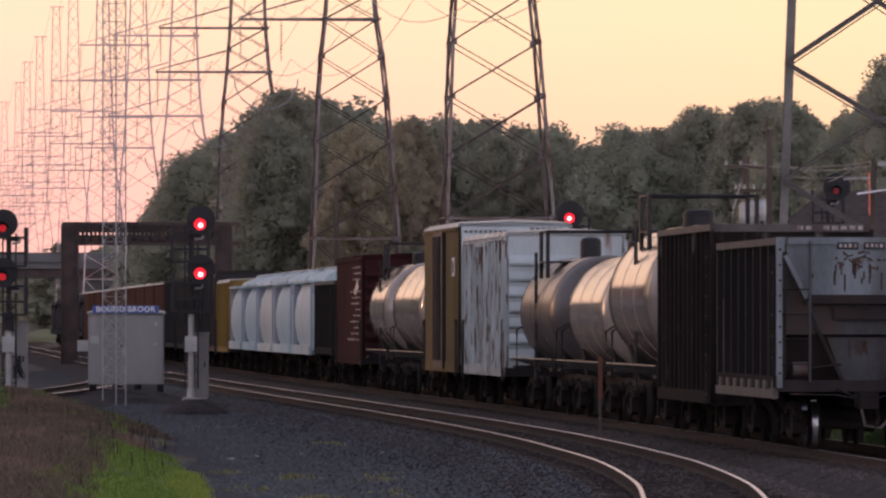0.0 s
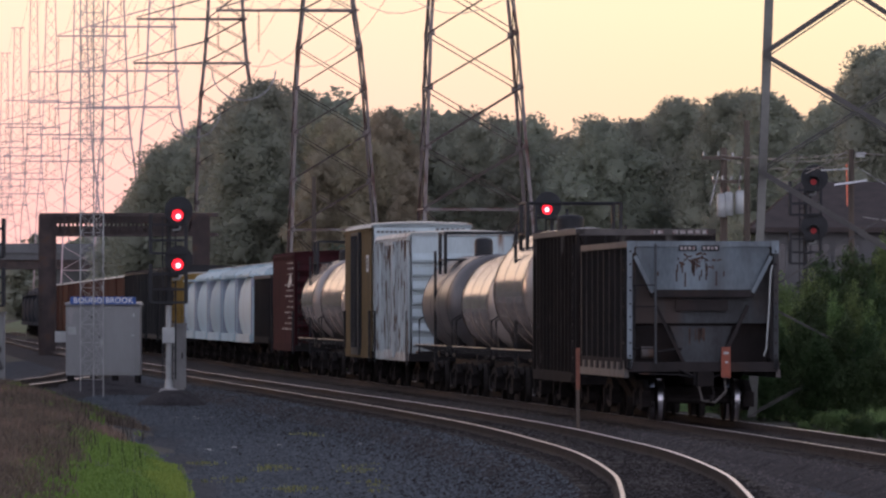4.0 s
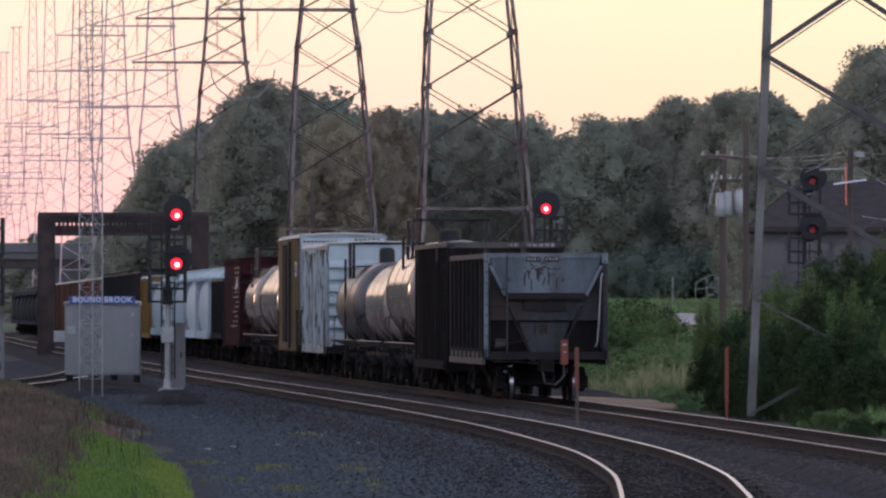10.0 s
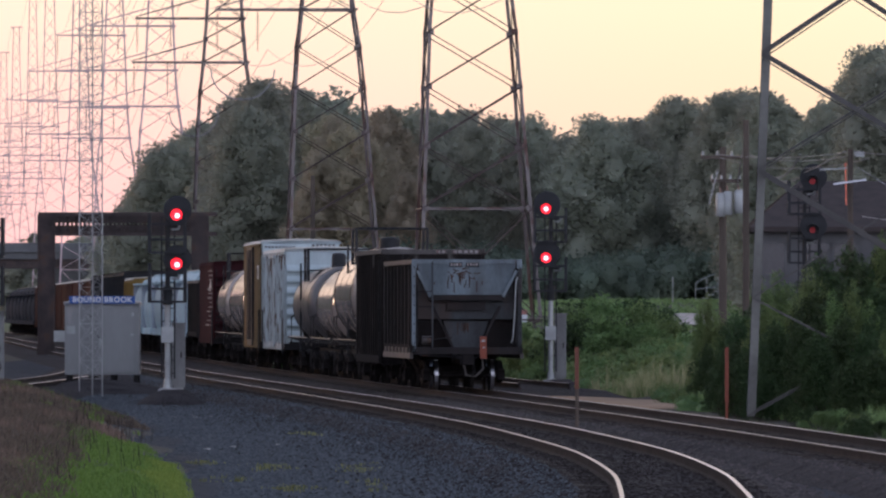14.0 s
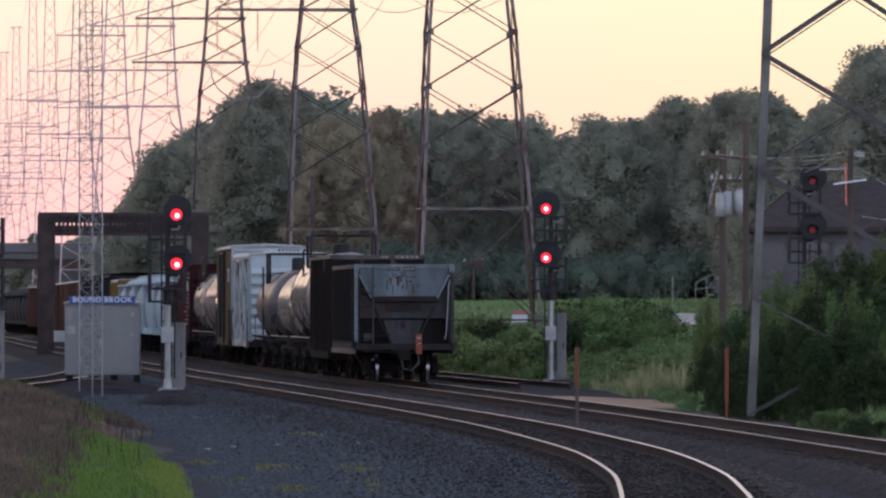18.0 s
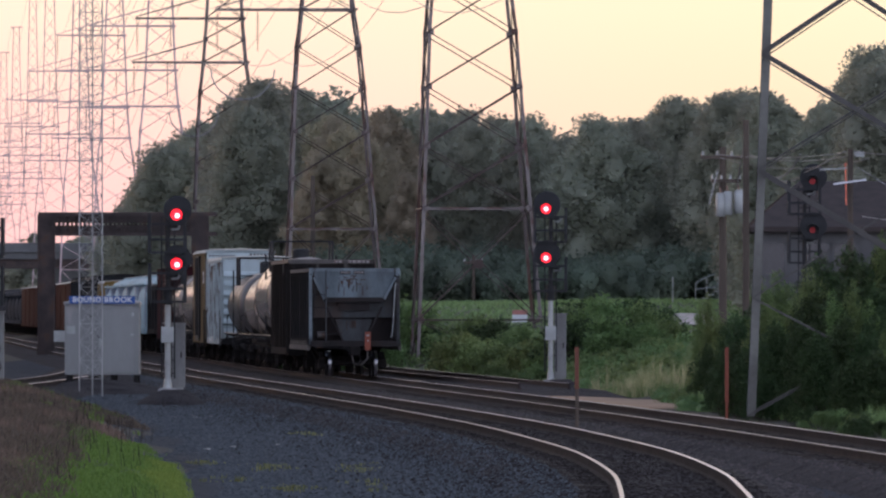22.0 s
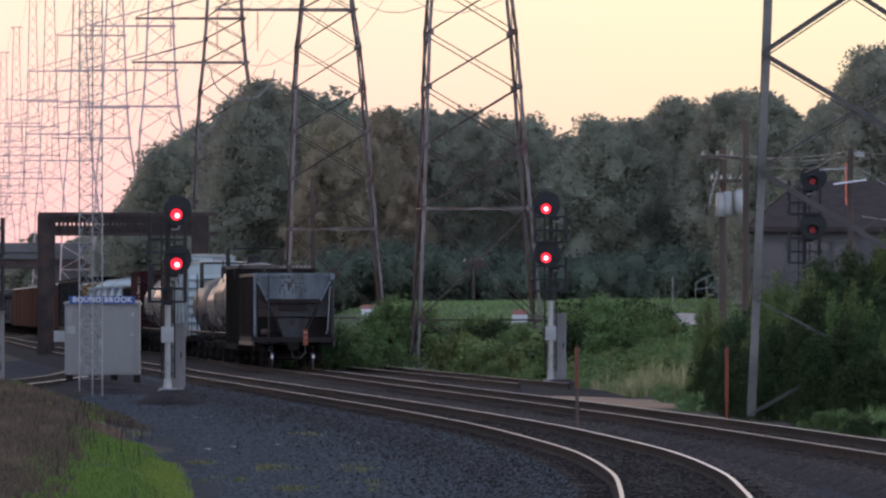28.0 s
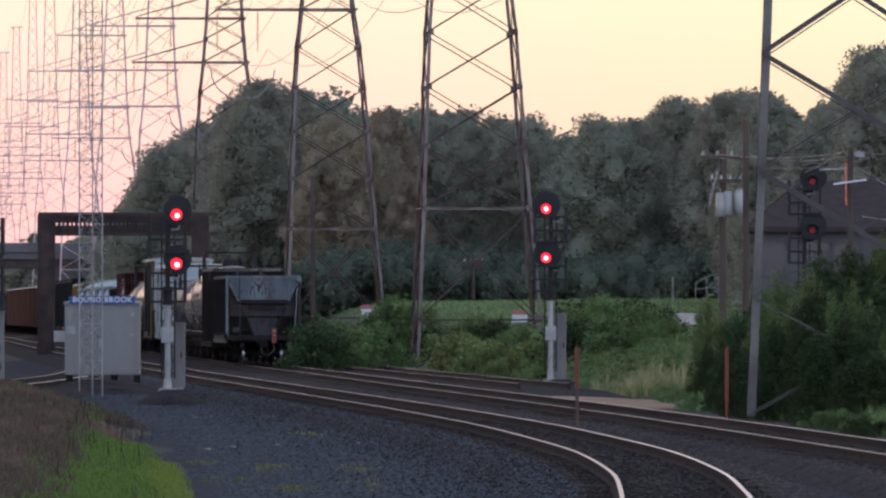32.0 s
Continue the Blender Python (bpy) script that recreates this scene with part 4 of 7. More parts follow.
def box_car(L, W, H, side_mat, end_mat, roof_mat, label, door_mat=None, posts=0, corrugated=True, name="box_car", detail=True, end_ladder=True, stencils=False, plain_top=0.0):
    car = thing(name, label, "box wagon", "freight train")
    h, w, z0 = L / 2, W / 2, 1.0
    for sx in (-1, 1):
        m = Mesh().slab((sx * (w - 0.08), -h, z0), (sx * w, h, H - 0.20))
        part("side_wall", m, side_mat, car)
        for i in range(posts):
            y = -h + 0.06 + (L - 0.12) * i / (posts - 1)
            if abs(y) < 1.7 and door_mat:
                continue
            part("side_post", Mesh().slab((sx * w, y - 0.05, z0), (sx * (w + 0.06), y + 0.05, H - 0.3)), side_mat, car)
        m = Mesh().slab((sx * (w - 0.1), -h, z0 - 0.2), (sx * (w + 0.03), h, z0 + 0.06))
        part("side_sill", m, side_mat, car)
        if door_mat:
            m = Mesh().slab((sx * (w + 0.01), -1.75, z0 - 0.12), (sx * (w + 0.1), 1.75, H - 0.3))
            door = part("sliding_door", m, door_mat, car)
            if detail:
                rods = Mesh()
                for y in (-1.1, -0.35, 0.35, 1.1):
                    rods.tube([(sx * (w + 0.13), y, z0 + 0.1), (sx * (w + 0.13), y, H - 0.4)], 0.03, 6)
                part("lock_rod", rods, door_mat, door)
        m = Mesh()
        m.slab((sx * (w + 0.0), -h + 0.3, H - 0.30), (sx * (w + 0.05), h - 0.3, H - 0.24))
        part("door_track", m, side_mat, car)
    m = Mesh()
    prof = [(-w - 0.03, H - 0.20), (-w + 0.06, H - 0.10), (0, H - 0.04), (w - 0.06, H - 0.10), (w + 0.03, H - 0.20)]
    m.loft([[(x, y, z) for x, z in prof] for y in (-h, h)])
    part("roof", m, roof_mat, car)
    if detail:
        for i in range(9):
            y = -h + 0.1 + (L - 0.2) * i / 8
            m = Mesh().loft([[(x, y + d, z + 0.03) for x, z in prof] for d in (-0.04, 0.04)])
            part("roof_seam", m, roof_mat, car)
    for sgn in (-1, 1):
        e = sgn * h
        m = Mesh().slab((-w + 0.02, e - sgn * 0.06, z0 - 0.1), (w - 0.02, e, H - 0.19))
        part("end_wall", m, end_mat, car)
        m = Mesh().loft([[(x, e - sgn * d, z - 0.01) for x, z in prof] for d in (0.0, 0.05)])
        part("end_gable", m, end_mat, car)
        if corrugated:
            k = 7
            for i in range(k):
                z = z0 + 0.3 + (H - 0.6 - plain_top - z0) * i / k
                sec = ((0, -0.10), (0.13, -0.075), (0.15, -0.02), (0.11, 0.06), (0, 0.17))
                r = Mesh().loft([[(x, e + sgn * d, z + dz) for d, dz in sec] for x in (-w + 0.1, w - 0.1)])
                part("end_corrugation", r, end_mat, car)
        m = Mesh().slab((-w, e - sgn * 0.02, z0 - 0.2), (w, e + sgn * 0.05, z0 + 0.02))
        part("end_sill", m, M["steel"], car)
        if detail:
            if end_ladder:
                ladder(car, -w + 0.35, e + sgn * 0.1, z0 - 0.1, H - 0.4, "x", mat="steel")
            ladder(car, -w - 0.04, e - sgn * 0.35, z0 - 0.3, z0 + 1.2, "y", mat="black")
        coupler(car, e, sgn)
    if stencils:
        r = random.Random(8)
        for i in range(13):
            z = 3.85 - i * 0.19
            if 3.1 < z < 3.45:
                continue
            y0 = -h + r.uniform(0.6, 1.4)
            for j in range(r.choice((3, 4, 5))):
                ln = r.uniform(0.4, 1.2)
                bars(car, [((-w - 0.006, y0 + ln / 2, z), (0.012, ln, r.uniform(0.035, 0.07)))], M["stencil"], "stencil")
                y0 += ln + r.uniform(0.25, 0.6)
        lg = Mesh()
        lg.add([(-w - 0.008, -h + 2.2, 3.5), (-w - 0.008, -h + 4.4, 3.05), (-w - 0.008, -h + 3.4, 2.98), (-w - 0.008, -h + 1.6, 3.2)], [(0, 1, 2, 3)])
        part("emblem", lg, M["roof_white"], car, "pale painted emblem")
    part("centre_sill", Mesh().slab((-0.2, -h + 0.1, 0.7), (0.2, h - 0.1, z0)), M["steel"], car)
    part("floor_frame", Mesh().slab((-w + 0.12, -h + 0.1, z0 - 0.12), (w - 0.12, h - 0.1, z0 - 0.01)), M["steel"], car)
    bogie(car, -h + 2.2)
    bogie(car, h - 2.2)
    couple(car, L + 1.1, h - 2.2)
    return car


def covered_hopper(L, W, H, label, paint="white_hop"):
    """A covered hopper with bulging sides, a roof walk and hatches."""
    car = thing("covered_hopper", label, "hopper wagon", "freight train")
    h, w = L / 2, W / 2
    prof = [(-w + 0.16, 1.15), (-w + 0.04, 1.5), (-w - 0.05, 2.0), (-w - 0.05, 2.5), (-w + 0.03, 3.0), (-w + 0.2, 3.38), (-w + 0.5, H - 0.18), (-0.5, H), (0.5, H),
            (w - 0.5, H - 0.18), (w - 0.2, 3.38), (w - 0.03, 3.0), (w + 0.05, 2.5), (w + 0.05, 2.0), (w - 0.04, 1.5), (w - 0.16, 1.15)]
    # one long teardrop side, drawn in towards both ends
    rings = [[(x * q, -h + 0.7 + (L - 1.4) * u, z) for x, z in prof] for u, q in ((0, 0.86), (0.03, 0.91), (0.08, 0.955), (0.16, 0.985), (0.3, 1.0), (0.7, 1.0), (0.84, 0.985), (0.92, 0.955), (0.97, 0.91), (1, 0.86))]
    part("body", Mesh().loft(rings), M[paint], car, smooth=True)
    for sgn in (-1, 1):
        e = sgn * h
        m = Mesh().loft([[(x * 0.88, e - sgn * 0.72, z) for x, z in prof], [(x * 0.88, e - sgn * 0.2, max(z, 3.0)) for x, z in prof]])
        part("end_bonnet", m, M[paint], car, smooth=True)
        # bulkhead in black paint: the shade of the open end put into colour
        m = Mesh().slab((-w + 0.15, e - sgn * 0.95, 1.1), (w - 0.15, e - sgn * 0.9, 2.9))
        part("end_bulkhead", m, M["black"], car, "end bulkhead, its dark shade painted black")
        for sx in (-1, 1):
            part("corner_post", Mesh().slab((sx * (w - 0.16), e - sgn * 0.12, 1.0), (sx * (w - 0.06), e, 3.1)), M[paint], car)
            part("side_rib", Mesh().slab((sx * (w - 0.32), e - sgn * 0.28, 1.15), (sx * (w - 0.02), e - sgn * 0.62, 3.45)), M["hopper_rib"] if paint == "white_hop" else M[paint], car, "flat lilac-grey end post")
        part("end_sill", Mesh().slab((-w + 0.05, e - sgn * 0.2, 0.95), (w - 0.05, e, 1.15)), M["steel"], car)
        ladder(car, -w + 0.4, e + sgn * 0.02, 1.1, H - 0.3, "x", mat=paint)
        coupler(car, e, sgn)
    for sx in (-1, 1):
        part("side_sill", Mesh().slab((sx * (w - 0.14), -h + 0.1, 0.98), (sx * (w + 0.05), h - 0.1, 1.3)), M[paint], car, "flanged side sill")
        part("eave_flange", Mesh().slab((sx * (w - 0.4), -h + 0.5, 3.5), (sx * (w + 0.03), h - 0.5, 3.58)), M[paint], car)
    for i in range(3):
        y = (-1 + i) * L * 0.24
        m = Mesh().loft([[(-w + 0.2, y - 1.5, 1.2), (w - 0.2, y - 1.5, 1.2), (w - 0.2, y + 1.5, 1.2), (-w + 0.2, y + 1.5, 1.2)],
                         [(-0.7, y - 0.4, 0.4), (0.7, y - 0.4, 0.4), (0.7, y + 0.4, 0.4), (-0.7, y + 0.4, 0.4)]])
        # dark chutes stand for the shade below the body
        part("discharge_chute", m, M["grime"], car)
    part("roof_walk", Mesh().slab((-0.32, -h + 0.2, H + 0.1), (0.32, h - 0.2, H + 0.14)), M["alu"], car)
    for i in range(5):
        y = -h + 1.6 + (L - 3.2) * i / 4
        part("roof_hatch", Mesh().slab((-0.45, y - 0.35, H - 0.02), (0.45, y + 0.35, H + 0.09)), M[paint], car)
    part("centre_sill", Mesh().slab((-0.2, -h + 0.1, 0.7), (0.2, h - 0.1, 1.1)), M["steel"], car)
    bogie(car, -h + 1.9)
    bogie(car, h - 1.9)
    couple(car, L + 1.1, h - 1.9)
    return car


open_hopper(11.3, 3.02, 3.58, True, "grimy open-top hopper wagon, blue-grey rusty end, ribbed black sides", M["hopper_side"], M["hopper_blue"])
GON = gondola(11.5, 3.0, 3.95, "tall dark ribbed hopper wagon with a worn pale rim")
bars(GON, [((0.15 + i * 0.16, -5.76, 3.885), (0.11, 0.012, 0.075)) for i in range(8) if i != 2], M["stencil"], "number_bar")
tank_car(11.9, 1.48, 2.65, M["tank_light"], "pale cream tank wagon with black platform railing, sunlit top")
tank_car(11.7, 1.28, 2.34, M["tank_light"], "pale banded tank wagon streaked with grime", platform=False, dome=True)
tank_car(11.9, 1.32, 2.36, M["tank_grey"], "dull grey tank wagon with a black domed valve housing", dome_big=True)
box_car(14.1, 2.95, 4.45, M["white_rusty"], M["white_box"], M["roof_white"], "white refrigerator boxcar with rusted sliding doors", M["white_rusty"], posts=13, end_ladder=False, plain_top=0.15)
YBX = box_car(12.7, 3.0, 4.85, M["yellow_box"], M["white_box"], M["roof_white"], "tall mustard-yellow boxcar with a black door and white roof", M["black"], posts=0, end_ladder=False, plain_top=1.2)
bars(YBX, [((-1.3 + i * 0.13, -6.357, 4.52), (0.09, 0.012, 0.075)) for i in range(9)], M["stencil_dark"], "lettering_bar")
bars(YBX, [((0.45 + i * 0.15, -6.357, 4.58), (0.1, 0.012, 0.1)) for i in range(6)], M["stencil_dark"], "lettering_bar")
bars(YBX, [((-1.506, -4.6, 3.6), (0.012, 0.9, 0.5))], M["white"], "placard")
bars(YBX, [((-1.514, -4.6, 3.6), (0.008, 0.4, 0.3))], M["black"], "placard_mark")
tank_car(14.8, 1.42, 2.5, M["tank_light"], "pale tank wagon with a riveted shell", platform=False)
tank_car(10.1, 1.42, 2.5, M["tank_light"], "pale tank wagon with warm light on its top", platform=True)
box_car(14.1, 2.95, 4.3, M["brown_box"], M["brown_box"], M["brown_box"], "oxide-red boxcar covered in faded white stencils", None, posts=0, stencils=True)
open_hopper(11.9, 2.95, 3.5, False, "black open-top hopper wagon ahead of the red boxcar", M["hopper_side"], M["black"])
HOP = covered_hopper(12.1, 3.05, 3.95, "clean white covered hopper with bulging sides")
for _ in range(4):
    couple(copy_thing(HOP, pose(0, 0, 0)), 13.2, 12.1 / 2 - 1.9)
box_car(13.0, 2.95, 4.0, M["yellow_car"], M["yellow_car"], M["roof_white"], "yellow boxcar ahead of the white hoppers", None, posts=11)
BLK = box_car(14.5, 2.95, 4.4, M["black"], M["black"], M["steel"], "black boxcar with a dotted roof edge", None, posts=8)
for _ in range(3):
    couple(copy_thing(BLK, pose(0, 0, 0)), 15.6, 14.5 / 2 - 2.2)
ORG = box_car(14.0, 2.95, 4.25, M["orange_box"], M["orange_box"], M["roof_white"], "orange-brown boxcar with a pale roof edge", None, posts=0, detail=False)
for _ in range(10):
    couple(copy_thing(ORG, pose(0, 0, 0)), 15.1, 14.0 / 2 - 2.2)
GRY = covered_hopper(12.9, 3.0, 4.1, "dull blue-grey covered hopper far ahead in the train", "tank_dark")
for _ in range(7):
    couple(copy_thing(GRY, pose(0, 0, 0)), 14.0, 12.9 / 2 - 1.9)
# ---- transmission towers along the line ----
WIDTH = ((0, 5.25), (6.4, 4.42), (14.8, 3.45), (17.5, 2.72), (20.2, 2.3), (25.4, 1.86), (29.6, 1.5), (43, 0.9))
LEVELS = (0, 1.9, 6.4, 8.9, 11.3, 13.5, 15.6, 17.5, 18.9, 20.2, 21.9, 23.5, 25.1, 26.6, 28.2, 29.8, 31.4, 33.0, 34.6, 36.2, 37.8, 39.4, 41.0, 43.0)
NEAR_LEVELS = (0, 2.68, 5.58, 8.22, 10.9, 13.4, 15.9, 18.2, 20.4, 22.4, 24.2, 26.0, 27.7, 29.4, 31.0, 32.6, 34.2, 35.8, 37.4, 39.0, 41.0, 43.0)


BRACES = {M["tower"].name: M["tower_brace"], M["tower_grey"].name: M["brace_dark"]}


def tower(label, zs, arm_zs, arm_len, leg_w, thick, thin, strut_zs, mat, plate=True, far=False, sturdy=False):
    """A lattice tower on four tapering legs with crossed braces and arms out to one side."""
    root = thing("transmission_tower", label, "pylon", "row of pylons")
    corners = [(-1, -1), (1, -1), (1, 1), (-1, 1)]

    def half(z):
        return float(np.interp(z, [w[0] for w in WIDTH], [w[1] for w in WIDTH])) / 2

    def pt(c, z):
        h = half(z)
        return Vector((c[0] * h - 0.022 * min(z, 18), c[1] * h, z))
    for c in corners:
        m = Mesh()
        th = leg_w * 0.2
        sec = [(0, 0), (leg_w, 0), (leg_w, th), (th, th), (th, leg_w), (0, leg_w)]
        m.loft([[pt(c, z) + Vector((-c[0] * a, -c[1] * b, 0)) for a, b in sec] for z in zs])
        part("leg", m, mat, root)
        for z in zs[1:9] if not far and not sturdy else ():
            q = pt(c, z)
            part("gusset_plate", Mesh().box((q.x - c[0] * leg_w, q.y + c[1] * 0.01, z), (leg_w * 1.5, 0.02, leg_w * 1.6)), mat, root)
    for i in range(4):
        c, d = corners[i], corners[(i + 1) % 4]
        lace = Mesh()
        for a, b in zip(zs, zs[1:]):
            w1 = thick if i == 0 and not sturdy else thin
            if sturdy and i == 0:
                w1 = thick if a > 8 else 0.035 if 2 < a < 3 else 0.05
            if far:
                lace.bar(pt(c, a), pt(d, b), w1, w1 * 0.8).bar(pt(d, a), pt(c, b), thin, thin * 0.8)
                continue
            part("brace", Mesh().bar(pt(c, a), pt(d, b), w1, w1 * 0.8), BRACES.get(mat.name, mat), root)
            w2 = thick if sturdy and i == 0 and b > 5 else 0.055 if sturdy and i == 0 else thin
            part("brace", Mesh().bar(pt(d, a), pt(c, b), w2, w2 * 0.8), BRACES.get(mat.name, mat), root)
            if b in strut_zs or b in arm_zs:
                part("strut", Mesh().bar(pt(c, b), pt(d, b), thick * 0.8), BRACES.get(mat.name, mat) if b < 6 else mat, root)
        if far:
            tagged(part("lattice", lace, mat, root), kind="stuff")
    if plate:
        q = (pt((-1, -1), 4.2) + pt((1, -1), 4.2)) / 2
        part("centre_plate", Mesh().box((q.x, q.y, 4.15), (0.34, 0.04, 0.34)), BRACES.get(mat.name, mat), root)
    for az in arm_zs:
        hx = half(az)
        x0 = -0.022 * min(az, 18)
        for sy in (-1, 1):
            part("cross_arm", Mesh().bar((x0 + hx + 0.15, sy * hx * 0.8, az), (x0 - hx - arm_len, sy * 0.12, az), 0.09, 0.11), mat, root)
            part("arm_stay", Mesh().bar((x0 - hx, sy * hx * 0.8, az + 1.3), (x0 - hx - arm_len, sy * 0.1, az + 0.1), 0.05), mat, root)
        for x in (x0 - hx - arm_len + 0.1, x0 - hx - arm_len * 0.5):
            s = Mesh()
            prof = [(0, 0.02)]
            for k in range(9):
                zc = 0.3 + k * 0.17
                prof += [(zc, 0.015), (zc + 0.005, 0.075), (zc + 0.04, 0.075), (zc + 0.05, 0.015)]
            prof.append((2.1, 0.02))
            s.loft([[(x + r * math.cos(k * math.pi / 4), r * math.sin(k * math.pi / 4), az - z) for k in range(8)] for z, r in prof])
            part("insulator_string", s, M["insul"], root)
    part("earth_wire_arm", Mesh().bar((-1.2, 0, 43), (0.6, 0, 43), 0.12), mat, root)
    for c in corners:
        q = pt(c, 0)
        part("footing", Mesh().tube([(q.x, q.y, -0.9), (q.x, q.y, -0.24)], 0.3, 10), M["concrete"], root)
    return root


# place of each tower's foot, x and y
TOWERS = [(1.40, 342), (-5.49, 428), (-13.03, 519), (-20.7, 631), (-28.65, 748), (-36.6, 860), (-45.1, 978), (-53, 1100), (-61, 1216), (-69, 1335), (-76.5, 1450), (-86, 1580), (-96, 1720), (-108, 1900)]
T0 = tower("rust-streaked galvanised lattice transmission tower beside the railway", LEVELS, (17.5, 20.2, 23.5, 26.6), 4.3, 0.13, 0.078, 0.05, (1.9, 6.4), M["tower"])
T0.matrix_basis = pose(TOWERS[0][0], TOWERS[0][1], -0.1, 0, 0, 3.2)
for x, y in TOWERS[1:3]:
    copy_thing(T0, pose(x, y, -0.1, 0, 0, 3.2))
# farther towers take the paled steel, haze and glare painted in
TM = tower("lattice transmission tower farther along the line, sky glare put into its pale colour", LEVELS, (17.5, 20.2, 23.5, 26.6), 4.3, 0.10, 0.055, 0.036, (1.9, 6.4), M["tower_far"])
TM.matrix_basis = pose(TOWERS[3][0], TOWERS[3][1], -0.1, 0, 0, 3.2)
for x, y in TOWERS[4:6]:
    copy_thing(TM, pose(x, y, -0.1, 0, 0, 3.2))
TF = tower("lattice transmission tower far down the line, haze put into its pale pink colour", LEVELS, (17.5, 20.2, 23.5, 26.6), 4.3, 0.08, 0.042, 0.03, (1.9, 6.4), M["tower_far"], plate=False, far=True)
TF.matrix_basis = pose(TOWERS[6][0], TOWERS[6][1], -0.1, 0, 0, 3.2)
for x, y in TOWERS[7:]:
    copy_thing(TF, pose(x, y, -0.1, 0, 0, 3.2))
T1 = tower("large near transmission tower of grey galvanised steel", NEAR_LEVELS, (18.2, 22.4), 4.2, 0.18, 0.14, 0.035, (), M["tower_grey"], plate=False, sturdy=True)
T1.matrix_basis = pose(9.6, 193.5, -0.2, 0, 0, -2.3)


def wires():
    pts = [(9.5, 193.5)] + TOWERS
    for az, off in ((17.5, -5.5), (20.2, -5.4), (23.5, -5.2), (23.5, -3.0), (26.6, -5.1), (17.5, -3.4), (43.0, 0.5), (43.0, -1.1), (20.2, -2.6), (26.6, -2.8), (30.5, -1.2), (33.0, 0.8), (36.2, -0.9), (23.5, 1.4)):
        drop = 2.1 if az < 40 else 0
        m = Mesh()
        line = []
        for (xa, ya), (xb, yb) in zip(pts, pts[1:]):
            for i in range(12):
                u = i / 12
                line.append((xa + (xb - xa) * u + off, ya + (yb - ya) * u, az - drop - 4 * u * (1 - u) * (yb - ya) * 0.022))
        m.tube(line, 0.014, 4, caps=False)
        tagged(part("power_line", m, M["wire"]), "thin sagging conductor strung from tower to tower", "cable", "power lines")
    # short slack jumper loops below the lowest arms
    for (x, y), dx, w in ((TOWERS[2], -2.2, 1.5), (TOWERS[3], -1.6, 1.6), (TOWERS[1], -4.6, 1.6)):
        m = Mesh().tube([(x + dx + w * math.cos(math.pi * (1 + i / 14)), y - 2.2, 14.3 + 1.5 * math.sin(math.pi * (1 + i / 14))) for i in range(15)], 0.035, 5)
        tagged(part("jumper_cable", m, M["wire"]), "pale slack jumper cable looping below a tower arm", "cable", "jumper cables")


wires()
# ---- signals, hut, mast, gantry, bridge ----
def disc(m, c, r, t, n=28):
    """A round plate whose face looks along -y."""
    x, y, z = c
    m.loft([[(x + q * math.cos(2 * math.pi * k / n), y + dy, z + q * math.sin(2 * math.pi * k / n)) for k in range(n)] for dy, q in ((t, r * 0.97), (0, r), (-0.01, r * 0.98))])
    return m


